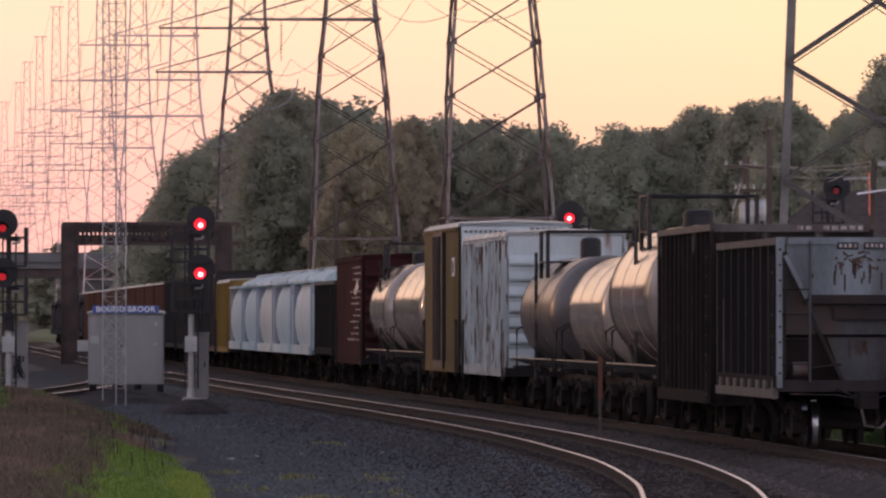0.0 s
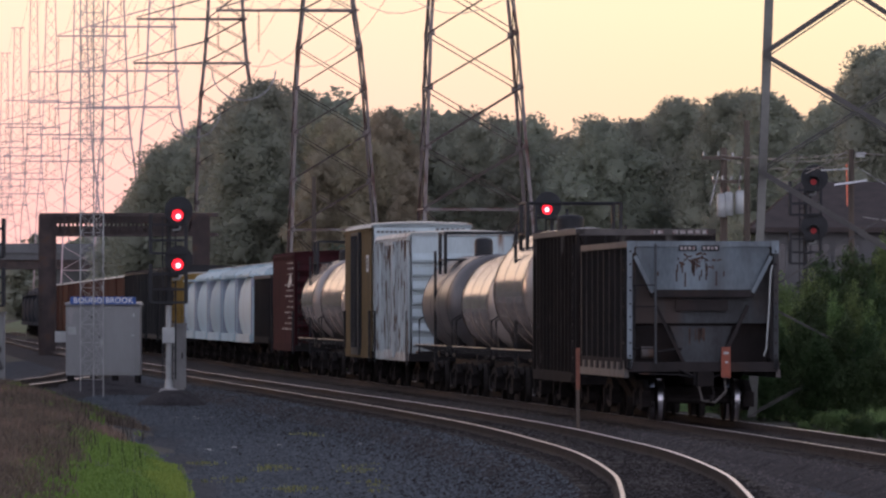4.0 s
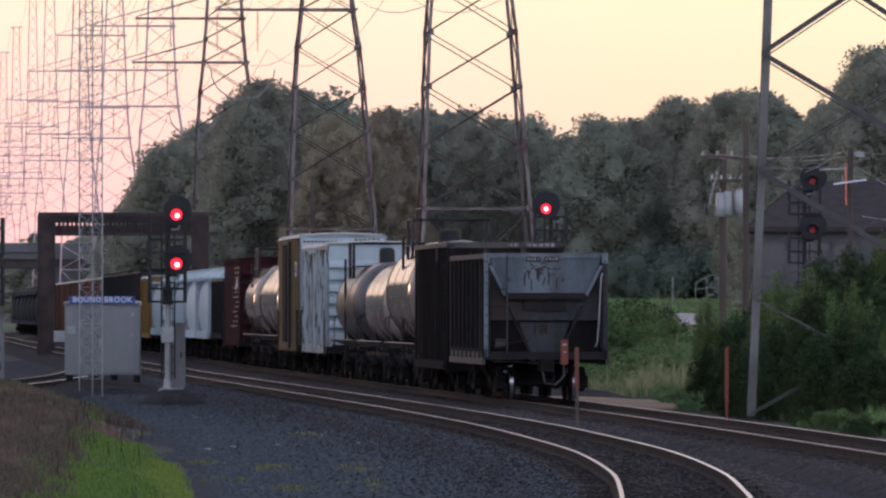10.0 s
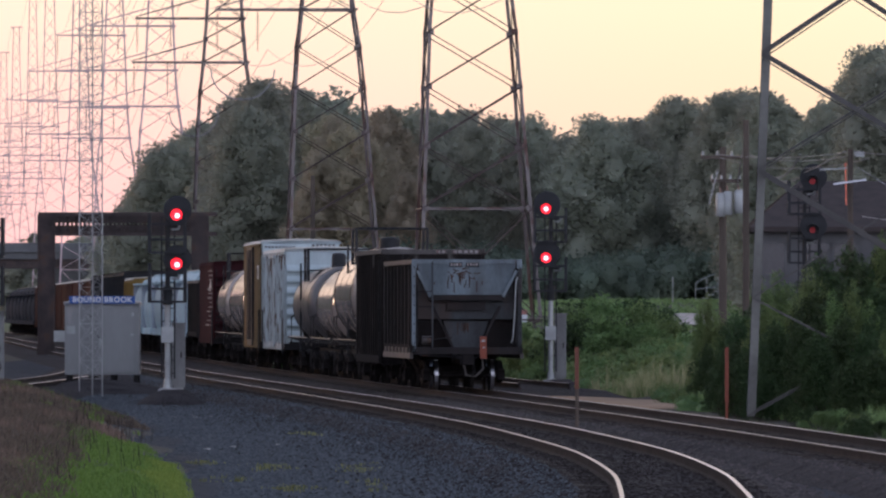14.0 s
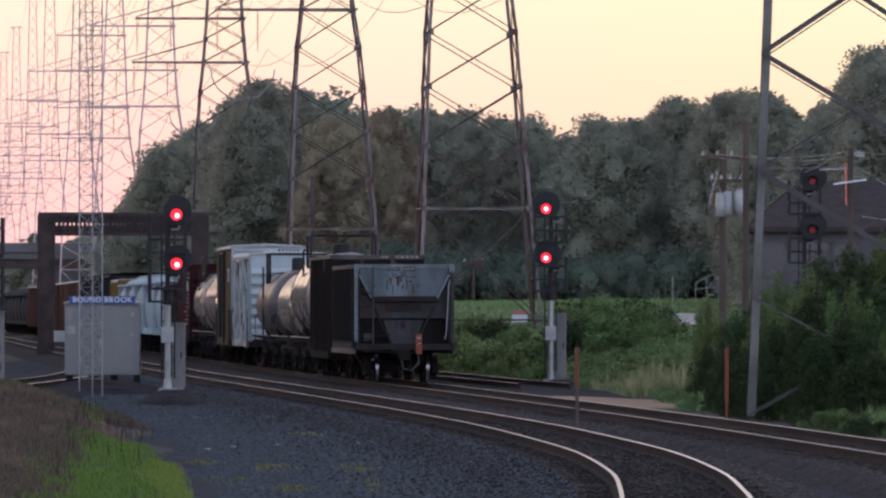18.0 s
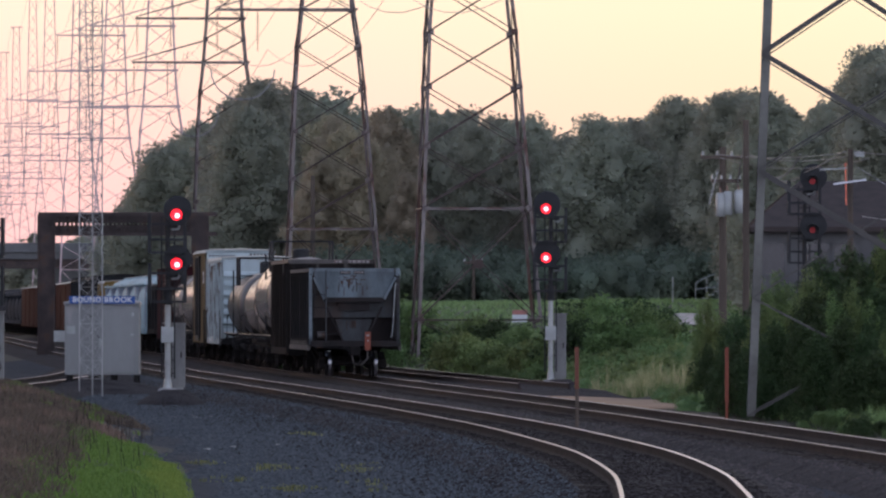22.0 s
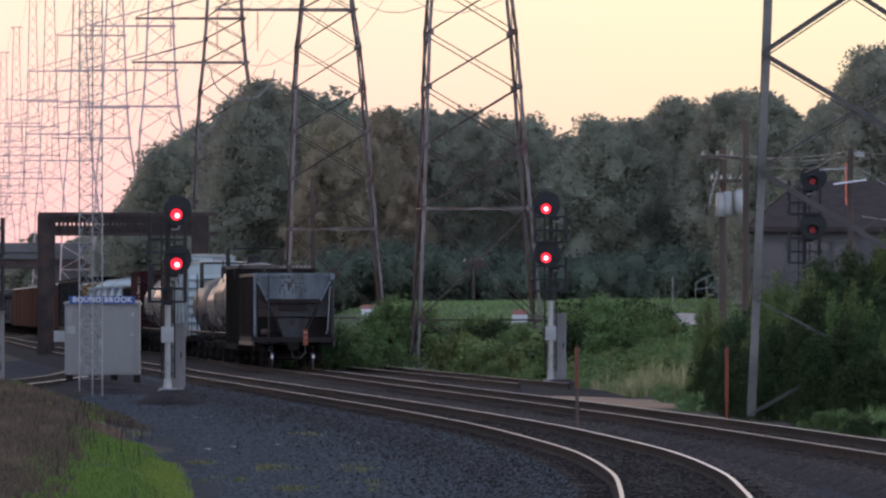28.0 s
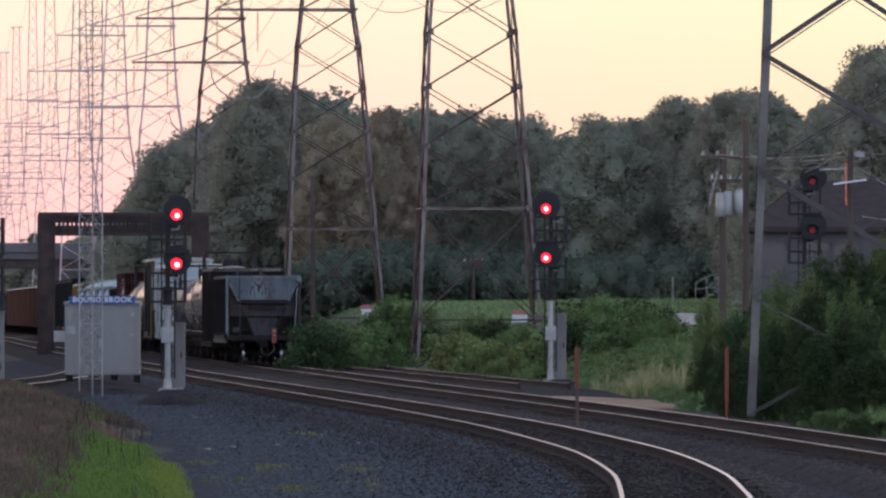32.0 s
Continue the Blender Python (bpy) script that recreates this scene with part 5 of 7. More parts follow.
def signal(at, heads, mast_top, lit, r=0.40, grey_to=None, label="", cage=True, tilt=0.0, hx=0.25, lens=0.158):
    root = thing("railway_signal", label, "signal", "railway signals", at=at)
    part("base", Mesh().loft([[(-0.5, -0.5, -0.6), (0.5, -0.5, -0.6), (0.5, 0.5, -0.6), (-0.5, 0.5, -0.6)], [(-0.22, -0.22, 0.05), (0.22, -0.22, 0.05), (0.22, 0.22, 0.05), (-0.22, 0.22, 0.05)]]), M["concrete"], root)
    g = grey_to or mast_top * 0.5
    part("mast", Mesh().tube([(0, 0, 0), (0, 0, g)], 0.085, 12), M["alu"], root, "aluminium mast", smooth=True)
    part("upper_mast", Mesh().tube([(0, 0, g), (0, 0, g + 0.5), (0, 0, g + 0.5), (0, 0, mast_top)], [0.14, 0.14, 0.07, 0.07], 10), M["black"], root)
    part("junction_box", Mesh().slab((-0.17, -0.24, 1.3), (0.17, -0.08, 1.74)), M["alu"], root, "pale junction box")
    part("mast_foot", Mesh().tube([(0, 0, 0), (0, 0, 0.3)], [0.13, 0.1], 10), M["alu"], root)
    for z in heads:
        hd = part("signal_head", disc(Mesh(), (hx + 0.03, -0.24, z + 0.13), r + 0.02, 0.03), M["black"], root, "round black backing plate")
        part("lamp_housing", Mesh().tube([(hx, -0.2, z), (hx, 0.12, z)], 0.2, 14), M["black"], hd)
        hood = Mesh()
        n = 12
        rings = []
        for q in (0.185, 0.195):
            rings.append([(hx + q * math.cos(math.pi * k / n), -0.25, z + q * math.sin(math.pi * k / n)) for k in range(n + 1)])
        far = [[(x, y - 0.26, zz) for x, y, zz in rg] for rg in rings]
        hood.loft([rings[0], far[0], far[1], rings[1]], caps=False, closed=False)
        part("hood", hood, M["black"], hd)
        part("lens", disc(Mesh(), (hx, -0.262, z), lens, 0.01, 24), lit[0], hd, "glowing red lens")
        if lit[1]:
            part("lens_centre", disc(Mesh(), (hx + tilt, -0.276, z - tilt - 0.01), 0.07, 0.008, 16), lit[1], hd, "bright lamp filament spot")
        part("bracket", Mesh().slab((-0.03, -0.06, z - 0.36), (0.28, 0.06, z - 0.28)), M["black"], root)
        part("finial", Mesh().tube([(0.1, -0.1, z - 0.42), (0.3, -0.1, z - 0.40), (0.33, -0.1, z - 0.3)], 0.04, 6), M["alu"], root)
        if cage:
            zb, zt = z - 1.05, z - 0.38
            for x in (-0.5, 0.48):
                for y in (-0.35, 0.25):
                    part("cage_post", Mesh().bar((x, y, zb), (x, y, zt + 0.4), 0.085), M["black"], root)
            for zz in (zb, zb + 0.36, zt + 0.12):
                for p, q in (((-0.45, -0.35), (0.43, -0.35)), ((-0.45, 0.25), (0.43, 0.25)), ((-0.5, -0.3), (-0.5, 0.2)), ((0.48, -0.3), (0.48, 0.2))):
                    part("cage_rail", Mesh().bar((*p, zz), (*q, zz), 0.065), M["black"], root)
    ladder(root, 0.0, 0.28, 0.3, mast_top - 0.4, "x", w=0.36, mat="black")
    return root


def relay_cabinet(at, w, hh, d, label, paint="cabin"):
    root = thing("relay_cabinet", label, "cabinet", "trackside cabinets", at=at)
    part("body", Mesh().slab((-w / 2, -d / 2, 0.1), (w / 2, d / 2, hh)), M[paint], root)
    part("door", Mesh().slab((-w / 2 + 0.04, -d / 2 - 0.02, 0.2), (w / 2 - 0.04, -d / 2 - 0.001, hh - 0.12)), M[paint], root)
    part("roof_cap", Mesh().slab((-w / 2 - 0.03, -d / 2 - 0.04, hh), (w / 2 + 0.03, d / 2 + 0.03, hh + 0.05)), M[paint], root)
    part("foot", Mesh().slab((-w / 2 + 0.05, -d / 2 + 0.05, -0.3), (w / 2 - 0.05, d / 2 - 0.05, 0.1)), M["concrete"], root)
    part("handle", Mesh().slab((w / 2 - 0.12, -d / 2 - 0.05, hh * 0.5), (w / 2 - 0.08, -d / 2 - 0.02, hh * 0.5 + 0.16)), M["steel"], root)
    return root


RED = (M["lamp_red"], M["lamp_core"])
signal(pose(-7.62, 234, -0.0), (3.84 + 1.0, 3.84 - 0.36), 5.2, RED, 0.375, 2.35, "tall two-headed railway signal glowing red on a grey mast", tilt=0.02)
signal(pose(3.40, 267, -0.05), (5.45, 3.9), 5.8, RED, 0.41, 2.55, "two-headed signal with red lights beside the siding", tilt=0.0, hx=-0.15)
signal(pose(11.63, 272, 0.0), (6.34, 4.77), 6.6, (M["lamp_dim"], None), 0.42, 2.6, "two-headed signal standing among bushes, dim red lenses", lens=0.1)
signal(pose(-12.67, 234, -0.0), (4.73, 3.385), 5.0, (M["lamp_low"], None), 0.375, 1.9, "two-headed signal with weak red lights beside a scribbled cabinet", hx=-0.16, lens=0.1)
relay_cabinet(pose(-7.35, 235, -0.05), 0.36, 1.85, 0.5, "narrow weathered tan-grey relay cabinet behind the signal mast", "tan_cabinet")
relay_cabinet(pose(3.72, 268, -0.05), 0.38, 2.1, 0.5, "narrow weathered tan-grey relay cabinet beside the signal", "tan_cabinet")
cab = relay_cabinet(pose(-12.42, 235, -0.05), 0.42, 2.17, 0.5, "grey relay cabinet with dark scribbled paint")
rs = random.Random(9)
for i in range(9):
    q = Mesh().tube([(rs.uniform(-0.17, 0.17), -0.275, rs.uniform(0.55, 1.3)) for _ in range(4)], 0.016, 5)
    part("scribble", q, M["black"], cab, "dark painted scribble")


def mound(x, y, r, hh, seed):
    m = Mesh()
    rings = []
    rnd = random.Random(seed)
    for q, z in ((1, -0.5), (0.8, 0.25), (0.5, 0.75), (0.25, 1.0)):
        rings.append([(x + r * q * math.cos(2 * math.pi * k / 24) * rnd.uniform(0.93, 1.07), y + 2.0 * r * q * math.sin(2 * math.pi * k / 24), -0.42 + hh * z) for k in range(24)])
    m.loft(rings)
    tagged(part("gravel_mound", m, M["ballast"], smooth=True), "low mound of dark crushed stone round a footing", "gravel", "gravel mounds", "structure")


mound(-7.5, 234, 1.1, 0.42, 1)
mound(-10.8, 265.5, 2.7, 0.42, 2)
mound(3.75, 266, 1.25, 0.44, 3)


def hut():
    root = thing("equipment_hut", "grey metal equipment hut on short legs, blue name board", "hut", at=pose(-10.73, 267, 0))
    w, d, z0, z1 = 1.14, 1.2, 0.17, 2.37
    part("wall", Mesh().slab((-w, -d, z0), (w, d, z1)), M["cabin"], root)
    for i in range(5):
        x = -w + 2 * w * i / 4
        part("corner_trim" if i in (0, 4) else "panel_seam", Mesh().slab((x - 0.025, -d - 0.012, z0), (x + 0.025, -d - 0.001, z1)), M["cabin"], root)
    part("roof", Mesh().loft([[(-w - 0.06, -d - 0.08, z1), (w + 0.06, -d - 0.08, z1), (w + 0.06, d + 0.08, z1), (-w - 0.06, d + 0.08, z1)],
                              [(-w - 0.06, -d - 0.08, z1 + 0.07), (w + 0.06, -d - 0.08, z1 + 0.07), (w, d, z1 + 0.12), (-w, d, z1 + 0.12)]]), M["cabin"], root)
    door = part("door", Mesh().slab((-0.12, -d - 0.03, z0 + 0.08), (0.98, -d - 0.013, z1 - 0.1)), M["cabin"], root, "flush grey door")
    part("door_handle", Mesh().slab((-0.07, -d - 0.08, 1.0), (-0.03, -d - 0.03, 1.28)), M["alu"], door, "bright lever")
    part("vent", Mesh().slab((0.28, -d - 0.045, 0.5), (0.5, -d - 0.031, 0.85)), M["cabin"], door)
    part("latch", Mesh().slab((-0.13, -d - 0.06, 1.33), (-0.08, -d - 0.03, 1.42)), M["black"], door, "black padlock")
    part("drip_strip", Mesh().slab((-0.1, -d - 0.05, z1 - 0.09), (0.96, -d - 0.013, z1 - 0.06)), M["alu"], root, "bright strip over the door")
    part("lamp", Mesh().slab((-0.4, -d - 0.08, 2.0), (-0.3, -d - 0.001, 2.06)), M["black"], root)
    part("hinge", Mesh().slab((0.9, -d - 0.05, 1.4), (1.0, -d - 0.03, 1.45)), M["alu"], door)
    part("hinge", Mesh().slab((0.94, -d - 0.05, 2.0), (1.0, -d - 0.03, 2.12)), M["alu"], door)
    part("meter_box", Mesh().slab((-w - 0.38, -0.9, 1.2), (-w - 0.001, -0.4, 1.55)), M["alu"], root, "white meter box")
    part("notice", Mesh().slab((-w + 0.04, -d - 0.02, 1.45), (-w + 0.3, -d - 0.002, 1.7)), M["alu"], root)
    for x in (-w + 0.08, -0.35, 0.35, w - 0.08):
        for y in (-d + 0.1, d - 0.1):
            part("leg", Mesh().slab((x - 0.06, y - 0.06, -0.55), (x + 0.06, y + 0.06, z0 + 0.01)), M["steel"], root)
    board = part("name_board", Mesh().slab((-1.02, -d - 0.13, z1 + 0.03), (1.05, -d - 0.09, z1 + 0.27)), M["sign_blue"], root, "blue board with white letters BOUND BROOK")
    txt = bpy.data.curves.new("lettering", "FONT")
    txt.body, txt.size, txt.extrude, txt.align_x, txt.align_y = "BOUND BROOK", 0.235, 0.004, "CENTER", "CENTER"
    txt.space_character = 1.12
    txt.offset = 0.006
    txt.materials.append(M["white"])
    ob = new("lettering", txt)
    ob.parent = board
    ob.matrix_basis = Matrix.Translation((0.02, -d - 0.136, z1 + 0.15)) @ Euler((radians(90), 0, 0)).to_matrix().to_4x4()


hut()


def radio_mast():
    root = thing("lattice_mast", "slender pale lattice radio mast standing in front of the hut", "mast", at=pose(-10.75, 258, -0.02))
    H = 13.5
    pts = [(-0.35, 0.0), (0.35, 0.0), (0.03, 0.55)]
    for i, (x, y) in enumerate(pts):
        part("leg", Mesh().tube([(x, y, -0.5), (x, y, H)], 0.021, 6), M["mast"], root)
    z = 0.12
    while z < H - 0.5:
        for i in range(3):
            (xa, ya), (xb, yb) = pts[i], pts[(i + 1) % 3]
            m = Mesh()
            m.tube([(xa, ya, z), (xb, yb, z)], 0.009, 4)
            m.tube([(xa, ya, z), (xb, yb, z + 0.56)], 0.008, 4)
            m.tube([(xb, yb, z), (xa, ya, z + 0.56)], 0.008, 4)
            part("lacing", m, M["mast"], root)
        z += 0.56
    part("footing", Mesh().slab((-0.5, -0.3, -0.8), (0.5, 0.8, -0.47)), M["concrete"], root)


radio_mast()


def gantry():
    y, s = 450.0, 33.25
    xl, xr = (82 - 784) / s, (354 - 784) / s
    root = thing("signal_bridge", "dark riveted iron signal bridge spanning the tracks", "gantry", at=pose(0, y, 0))
    for x in (xl, xr):
        post = part("post", Mesh().slab((x - 0.38, -0.3, -0.5), (x + 0.38, 0.3, 7.35)), M["gantry"], root)
        for sx in (-1, 1):
            part("flange", Mesh().slab((x + sx * 0.38, -0.42, -0.5), (x + sx * 0.46, 0.42, 7.3)), M["gantry"], post)
    for z in (6.25, 7.3):
        part("chord", Mesh().slab((xl - 0.4, -0.35, z - 0.1), (xr + 0.9, 0.35, z + 0.1)), M["gantry"], root)
    n = 18
    for i in range(n):
        xa, xb = xl + (xr - xl) * i / n, xl + (xr - xl) * (i + 1) / n
        m = Mesh()
        for yy in (-0.3, 0.3):
            m.bar((xa, yy, 6.3), (xb, yy, 7.25), 0.19, 0.09)
            m.bar((xb, yy, 6.3), (xa, yy, 7.25), 0.19, 0.09)
            m.bar((xa, yy, 6.3), (xa, yy, 7.25), 0.1, 0.08)
        part("truss_lattice", m, M["gantry"], root)
    for za, zb in ((6.35, 6.7), (6.84, 7.2)):
        part("flange_plate", Mesh().slab((xl + 0.38, -0.12, za), (xr - 0.4, -0.06, zb)), M["gantry"], root)
    part("web_plate", Mesh().slab((xl + 5.6, -0.2, 6.3), (xr, -0.14, 7.25)), M["gantry"], root)


gantry()


def overpass():
    root = thing("road_bridge", "grey concrete road overpass with arched piers far down the line", "bridge", at=pose(-46, 900, 0))
    part("deck", Mesh().slab((-60, -5, 7.6), (45, 5, 8.3)), M["bridge"], root)
    part("parapet", Mesh().slab((-60, -5.3, 8.3), (45, -5.0, 9.3)), M["bridge"], root, "weathered parapet wall")
    part("girder", Mesh().slab((-60, -4.6, 6.6), (45, 4.6, 7.6)), M["gantry"], root)
    for x in (-52, -34, -13, 6, 26):
        m = Mesh().loft([[(x - 1.2, -3, -1), (x + 1.2, -3, -1), (x + 1.2, 3, -1), (x - 1.2, 3, -1)], [(x - 1.2, -3, 5.2), (x + 1.2, -3, 5.2), (x + 1.2, 3, 5.2), (x - 1.2, 3, 5.2)],
                         [(x - 3.2, -4, 6.6), (x + 3.2, -4, 6.6), (x + 3.2, 4, 6.6), (x - 3.2, 4, 6.6)]])
        part("pier", m, M["bridge"], root)


overpass()
# ---- trees, bushes, grass ----
def leaf_cloud(m, c, rad, n, size, rnd, lean=False, rough=0.7, skin=(0.66, 0.26, 1.12), up=0.0):
    """Many small leaf clumps through a rounded volume, denser towards its skin."""
    c = Vector(c)
    for _ in range(n):
        d = Vector((rnd.gauss(0, 1), rnd.gauss(0, 1), rnd.gauss(0, 1)))
        d.normalize()
        q = min(abs(rnd.gauss(skin[0], skin[1])), skin[2])
        p = c + Vector((d.x * rad[0], d.y * rad[1], d.z * rad[2])) * q
        s = size * rnd.uniform(0.6, 1.4)
        a = Vector((rnd.gauss(0, 1), rnd.gauss(0, 1), rnd.gauss(0, 0.7))).normalized()
        b = a.orthogonal().normalized()
        b = (b * rnd.uniform(0.4, 1) + a.cross(b) * rnd.uniform(-1, 1)).normalized()
        k = a.cross(b).normalized() * 0.25 * s
        out = (d * (1 - 0.5 * up) + Vector((rnd.gauss(0, rough), rnd.gauss(0, rough) - 0.25 * (1 - up), rnd.gauss(0, rough) + 0.6 * up))).normalized()
        m.nv += [out] * (3 if lean else 4)
        if lean:
            vs = [p - a * s * 0.65, p + b * s * 0.55 + k, p + a * s * 0.65 - b * s * 0.2]
        else:
            vs = [p - a * s * 0.6, p + b * s * 0.42 + k, p + a * s * 0.7, p - b * s * 0.42 + k]
        if (vs[1] - vs[0]).cross(vs[2] - vs[0]).dot(out) < 0:
            vs.reverse()
        m.add(vs, [(0, 1, 2)] if lean else [(0, 1, 2), (0, 2, 3)])


def leaf_core(m, c, rad, rnd, n=9, k=5):
    """The closed, uneven heart of a lobe of leaves."""
    c, ph = Vector(c), rnd.uniform(0, 50)
    vs = []
    for j in range(k + 1):
        e = math.pi * (j / k - 0.5)
        for i in range(n):
            a = 6.283 * i / n
            d = Vector((math.cos(a) * math.cos(e), math.sin(a) * math.cos(e), math.sin(e)))
            q = 1 + 0.5 * noise.noise(d * 2.2 + Vector((ph, 0, 0)))
            vs.append(c + Vector((d.x * rad[0], d.y * rad[1], d.z * rad[2])) * q)
            m.nv.append((d * 0.55 + Vector((0, 0, 0.6))).normalized())
    m.add(vs, [(j * n + i, j * n + (i + 1) % n, (j + 1) * n + (i + 1) % n, (j + 1) * n + i) for j in range(k) for i in range(n)])


def tree_kind(seed, H, spread, n_lobes, leaves, leaf_size, mat, low=0.06):
    rnd = random.Random(seed)
    wood, crown = Mesh(), Mesh()
    wood.tube([(0, 0, -0.5), (0.05 * H * 0.1, 0, H * 0.2), (rnd.uniform(-0.3, 0.3), rnd.uniform(-0.3, 0.3), H * 0.55), (rnd.uniform(-0.6, 0.6), 0, H * 0.85)],
              [H * 0.026, H * 0.02, H * 0.013, H * 0.004], 9)
    for i in range(n_lobes):
        u = i / (n_lobes - 1)
        z = H * (low + (0.92 - low) * u)
        wide = spread * (math.sin(math.pi * min(0.15 + u * 0.80, 1)) ** 0.7) * 0.85
        ang = i * 2.4 + rnd.uniform(-0.5, 0.5)
        rr = wide * rnd.uniform(0.25, 0.72)
        c = (rr * math.cos(ang), rr * math.sin(ang), z)
        q = spread * rnd.uniform(0.28, 0.46) * (1.05 - 0.5 * u)
        wood.tube([(0, 0, z * 0.72), (c[0] * 0.5, c[1] * 0.5, z * 0.88), c], [H * 0.008, H * 0.006, H * 0.002], 4)
        tallness = rnd.uniform(0.7, 1.15)
        leaf_core(crown, c, (q * 0.5, q * 0.5, q * 0.5 * tallness), rnd)
        leaf_cloud(crown, c, (q, q, q * tallness), leaves // n_lobes, leaf_size, rnd, True, 0.2, (0.78, 0.16, 1.1), 1.0)
    for i in range(12):
        u = i / 11
        z = H * (low + (0.84 - low) * u)
        wide = spread * (math.sin(math.pi * min(0.15 + u * 0.80, 1)) ** 0.7) * 0.62
        leaf_core(crown, (0, 0, z), (wide * 0.6, wide * 0.6, H * 0.13), rnd)
        leaf_cloud(crown, (0, 0, z), (wide, wide, H * 0.1), leaves // 50, leaf_size * 1.3, rnd, True, 0.2, (0.95, 0.16, 1.25), 1.0)
    return wood.data("trunk", M["bark"], True), crown.data("crown", mat)


TREES = [tree_kind(11, 14, 5.2, 60, 37000, 0.17, M["leaf"]), tree_kind(12, 15, 4.6, 64, 37000, 0.17, M["leaf"]), tree_kind(13, 12, 5.6, 60, 37000, 0.17, M["leaf"]),
         tree_kind(14, 15, 4.2, 60, 37000, 0.16, M["leaf_gold"]), tree_kind(15, 16, 3.6, 44, 26000, 0.155, M["leaf"], low=0.12),
         tree_kind(16, 14, 5.2, 44, 8000, 0.3, M["leaf"]), tree_kind(17, 12, 5.4, 40, 8000, 0.3, M["leaf"]), tree_kind(18, 14, 5.4, 30, 2600, 0.58, M["leaf"])]


def tree(kind, x, y, scale, turn, label="broad leafy tree at the edge of the wood", z=None, wide=1.0):
    wood, crown = TREES[kind]
    root = thing("tree", label, "tree", "wood behind the railway", at=pose(x, y, (ground_z(x, y) if z is None else z) - 0.1, 0, 0, turn))
    for n, d in (("trunk", wood), ("crown", crown)):
        ob = part(n, d, None, root)
        ob.scale = (scale * wide, scale * wide, scale)
    return root


def skyline(px):
    """Height of the tree line over bearing, as a short table of bearing (per thousand) and slope (per thousand)."""
    return np.interp(px, [-40, -37, -32.5, -26, -21, -16, -12.5, -9.5, -6.5, -4.3, 0.3, 3, 9, 16, 21, 24.5, 28, 30.5, 33, 37, 41, 44.5, 48, 52, 58],
                     [11, 14.5, 20, 24.5, 27.6, 26.8, 25.2, 23.6, 24.8, 23.4, 24.4, 23.6, 23.2, 23, 23.2, 24, 25.5, 23.8, 26.3, 27, 25.5, 25, 29, 33, 36])


rnd = random.Random(77)
kinds_h = [14, 15, 12, 15, 16, 14, 12, 14]
b = -38.0
while b < 58:
    for row, (dist, jit) in enumerate(((470, 22), (520, 20))):
        y = dist + rnd.uniform(-jit, jit) * 0.6 + (90 if b < -26 else 0) - (90 if b > 34 and row == 0 else 0)
        bb = b + rnd.uniform(-2.2, 2.2)
        x = bb / 1000 * y
        k = rnd.choice([0, 1, 2, 0, 1, 4])
        if -19 < bb < -2 and row == 0 and rnd.random() < 0.75:
            k = 3
        if row > 0:
            k = rnd.choice([5, 6])
        top = 2.2 + skyline(bb) / 1000 * y * rnd.uniform(0.92, 1.03) * (0.93 if bb > 41 else 1.0)
        g = ground_z(x, y)
        tree(k, x, y, max((top - g) / kinds_h[k], 0.3), rnd.uniform(0, 360), "golden-tinged leafy tree in the wood" if k == 3 else "broad dark green tree in the wood",
             wide=rnd.uniform(0.95, 1.2))
    b += 3.7
# single crowns that stand above the rest
for bb, slope, k, y in ((-21.3, 28.8, 0, 500), (-17.5, 27.8, 1, 505), (-6.3, 25.9, 4, 480), (-7.6, 25.0, 3, 478), (0.5, 25.4, 4, 490), (2.0, 24.2, 1, 500), (27.6, 26.6, 0, 470), (29.0, 25.6, 4, 475), (33.2, 27.2, 1, 450),
                        (35.5, 27.4, 0, 455), (37.6, 27.0, 4, 450), (44.5, 26.4, 4, 430), (48.8, 30.0, 1, 400), (51.5, 33.0, 0, 395), (55, 34, 1, 390)):
    x = bb * y / 1000
    g = ground_z(x, y)
    tree(k, x, y, (2.2 + slope / 1000 * y - g) / kinds_h[k] * 0.975, rnd.uniform(0, 360), "tall leafy tree rising above the wood", wide=1.0)
for bb, slope, y in ((-12.2, 22.5, 458), (-9.3, 21.0, 454), (-6.6, 20.5, 456), (-4.2, 17.0, 452), (-14.5, 19.5, 455)):
    x = bb * y / 1000
    tree(3, x, y, (2.2 + slope / 1000 * y - ground_z(x, y)) / 15, rnd.uniform(0, 360), "golden-tinged leafy tree at the edge of the wood", wide=1.0)
# low trees far along the line on the left
for i in range(16):
    bb = -56 + i * 1.6
    y = 1000 + rnd.uniform(-40, 60)
    tree(7, bb / 1000 * y, y, rnd.uniform(0.55, 0.8), rnd.uniform(0, 360), "low hazy tree far down the line", wide=1.5)

# unseen trees added across the line, to shade the tracks from the low light
for i in range(49):
    y = 120 + i * 16 + rnd.uniform(-5, 5)
    x = -31 - max(y - 330, 0) * 0.062 + rnd.uniform(-4, 2)
    tree(7, x, y, rnd.uniform(0.8, 1.05), rnd.uniform(0, 360), "unseen leafy tree added across the line to shade the tracks", wide=1.35, z=-0.4)


def bush_kind(seed, n, size, mat, rad=(1.0, 1.0, 0.8), lobes=9):
    r = random.Random(seed)
    m = Mesh()
    for i in range(lobes):
        c = (r.uniform(-0.8, 0.8) * rad[0], r.uniform(-0.8, 0.8) * rad[1], r.uniform(0.25, 0.95) * rad[2])
        q = r.uniform(0.26, 0.52)
        leaf_core(m, c, (q * 0.5, q * 0.5, q * 0.5), r)
        leaf_cloud(m, c, (q, q, q * 0.9), n // lobes, size, r, True, 0.2, (0.8, 0.16, 1.1), 1.0)
    return m.data("leaves", mat)


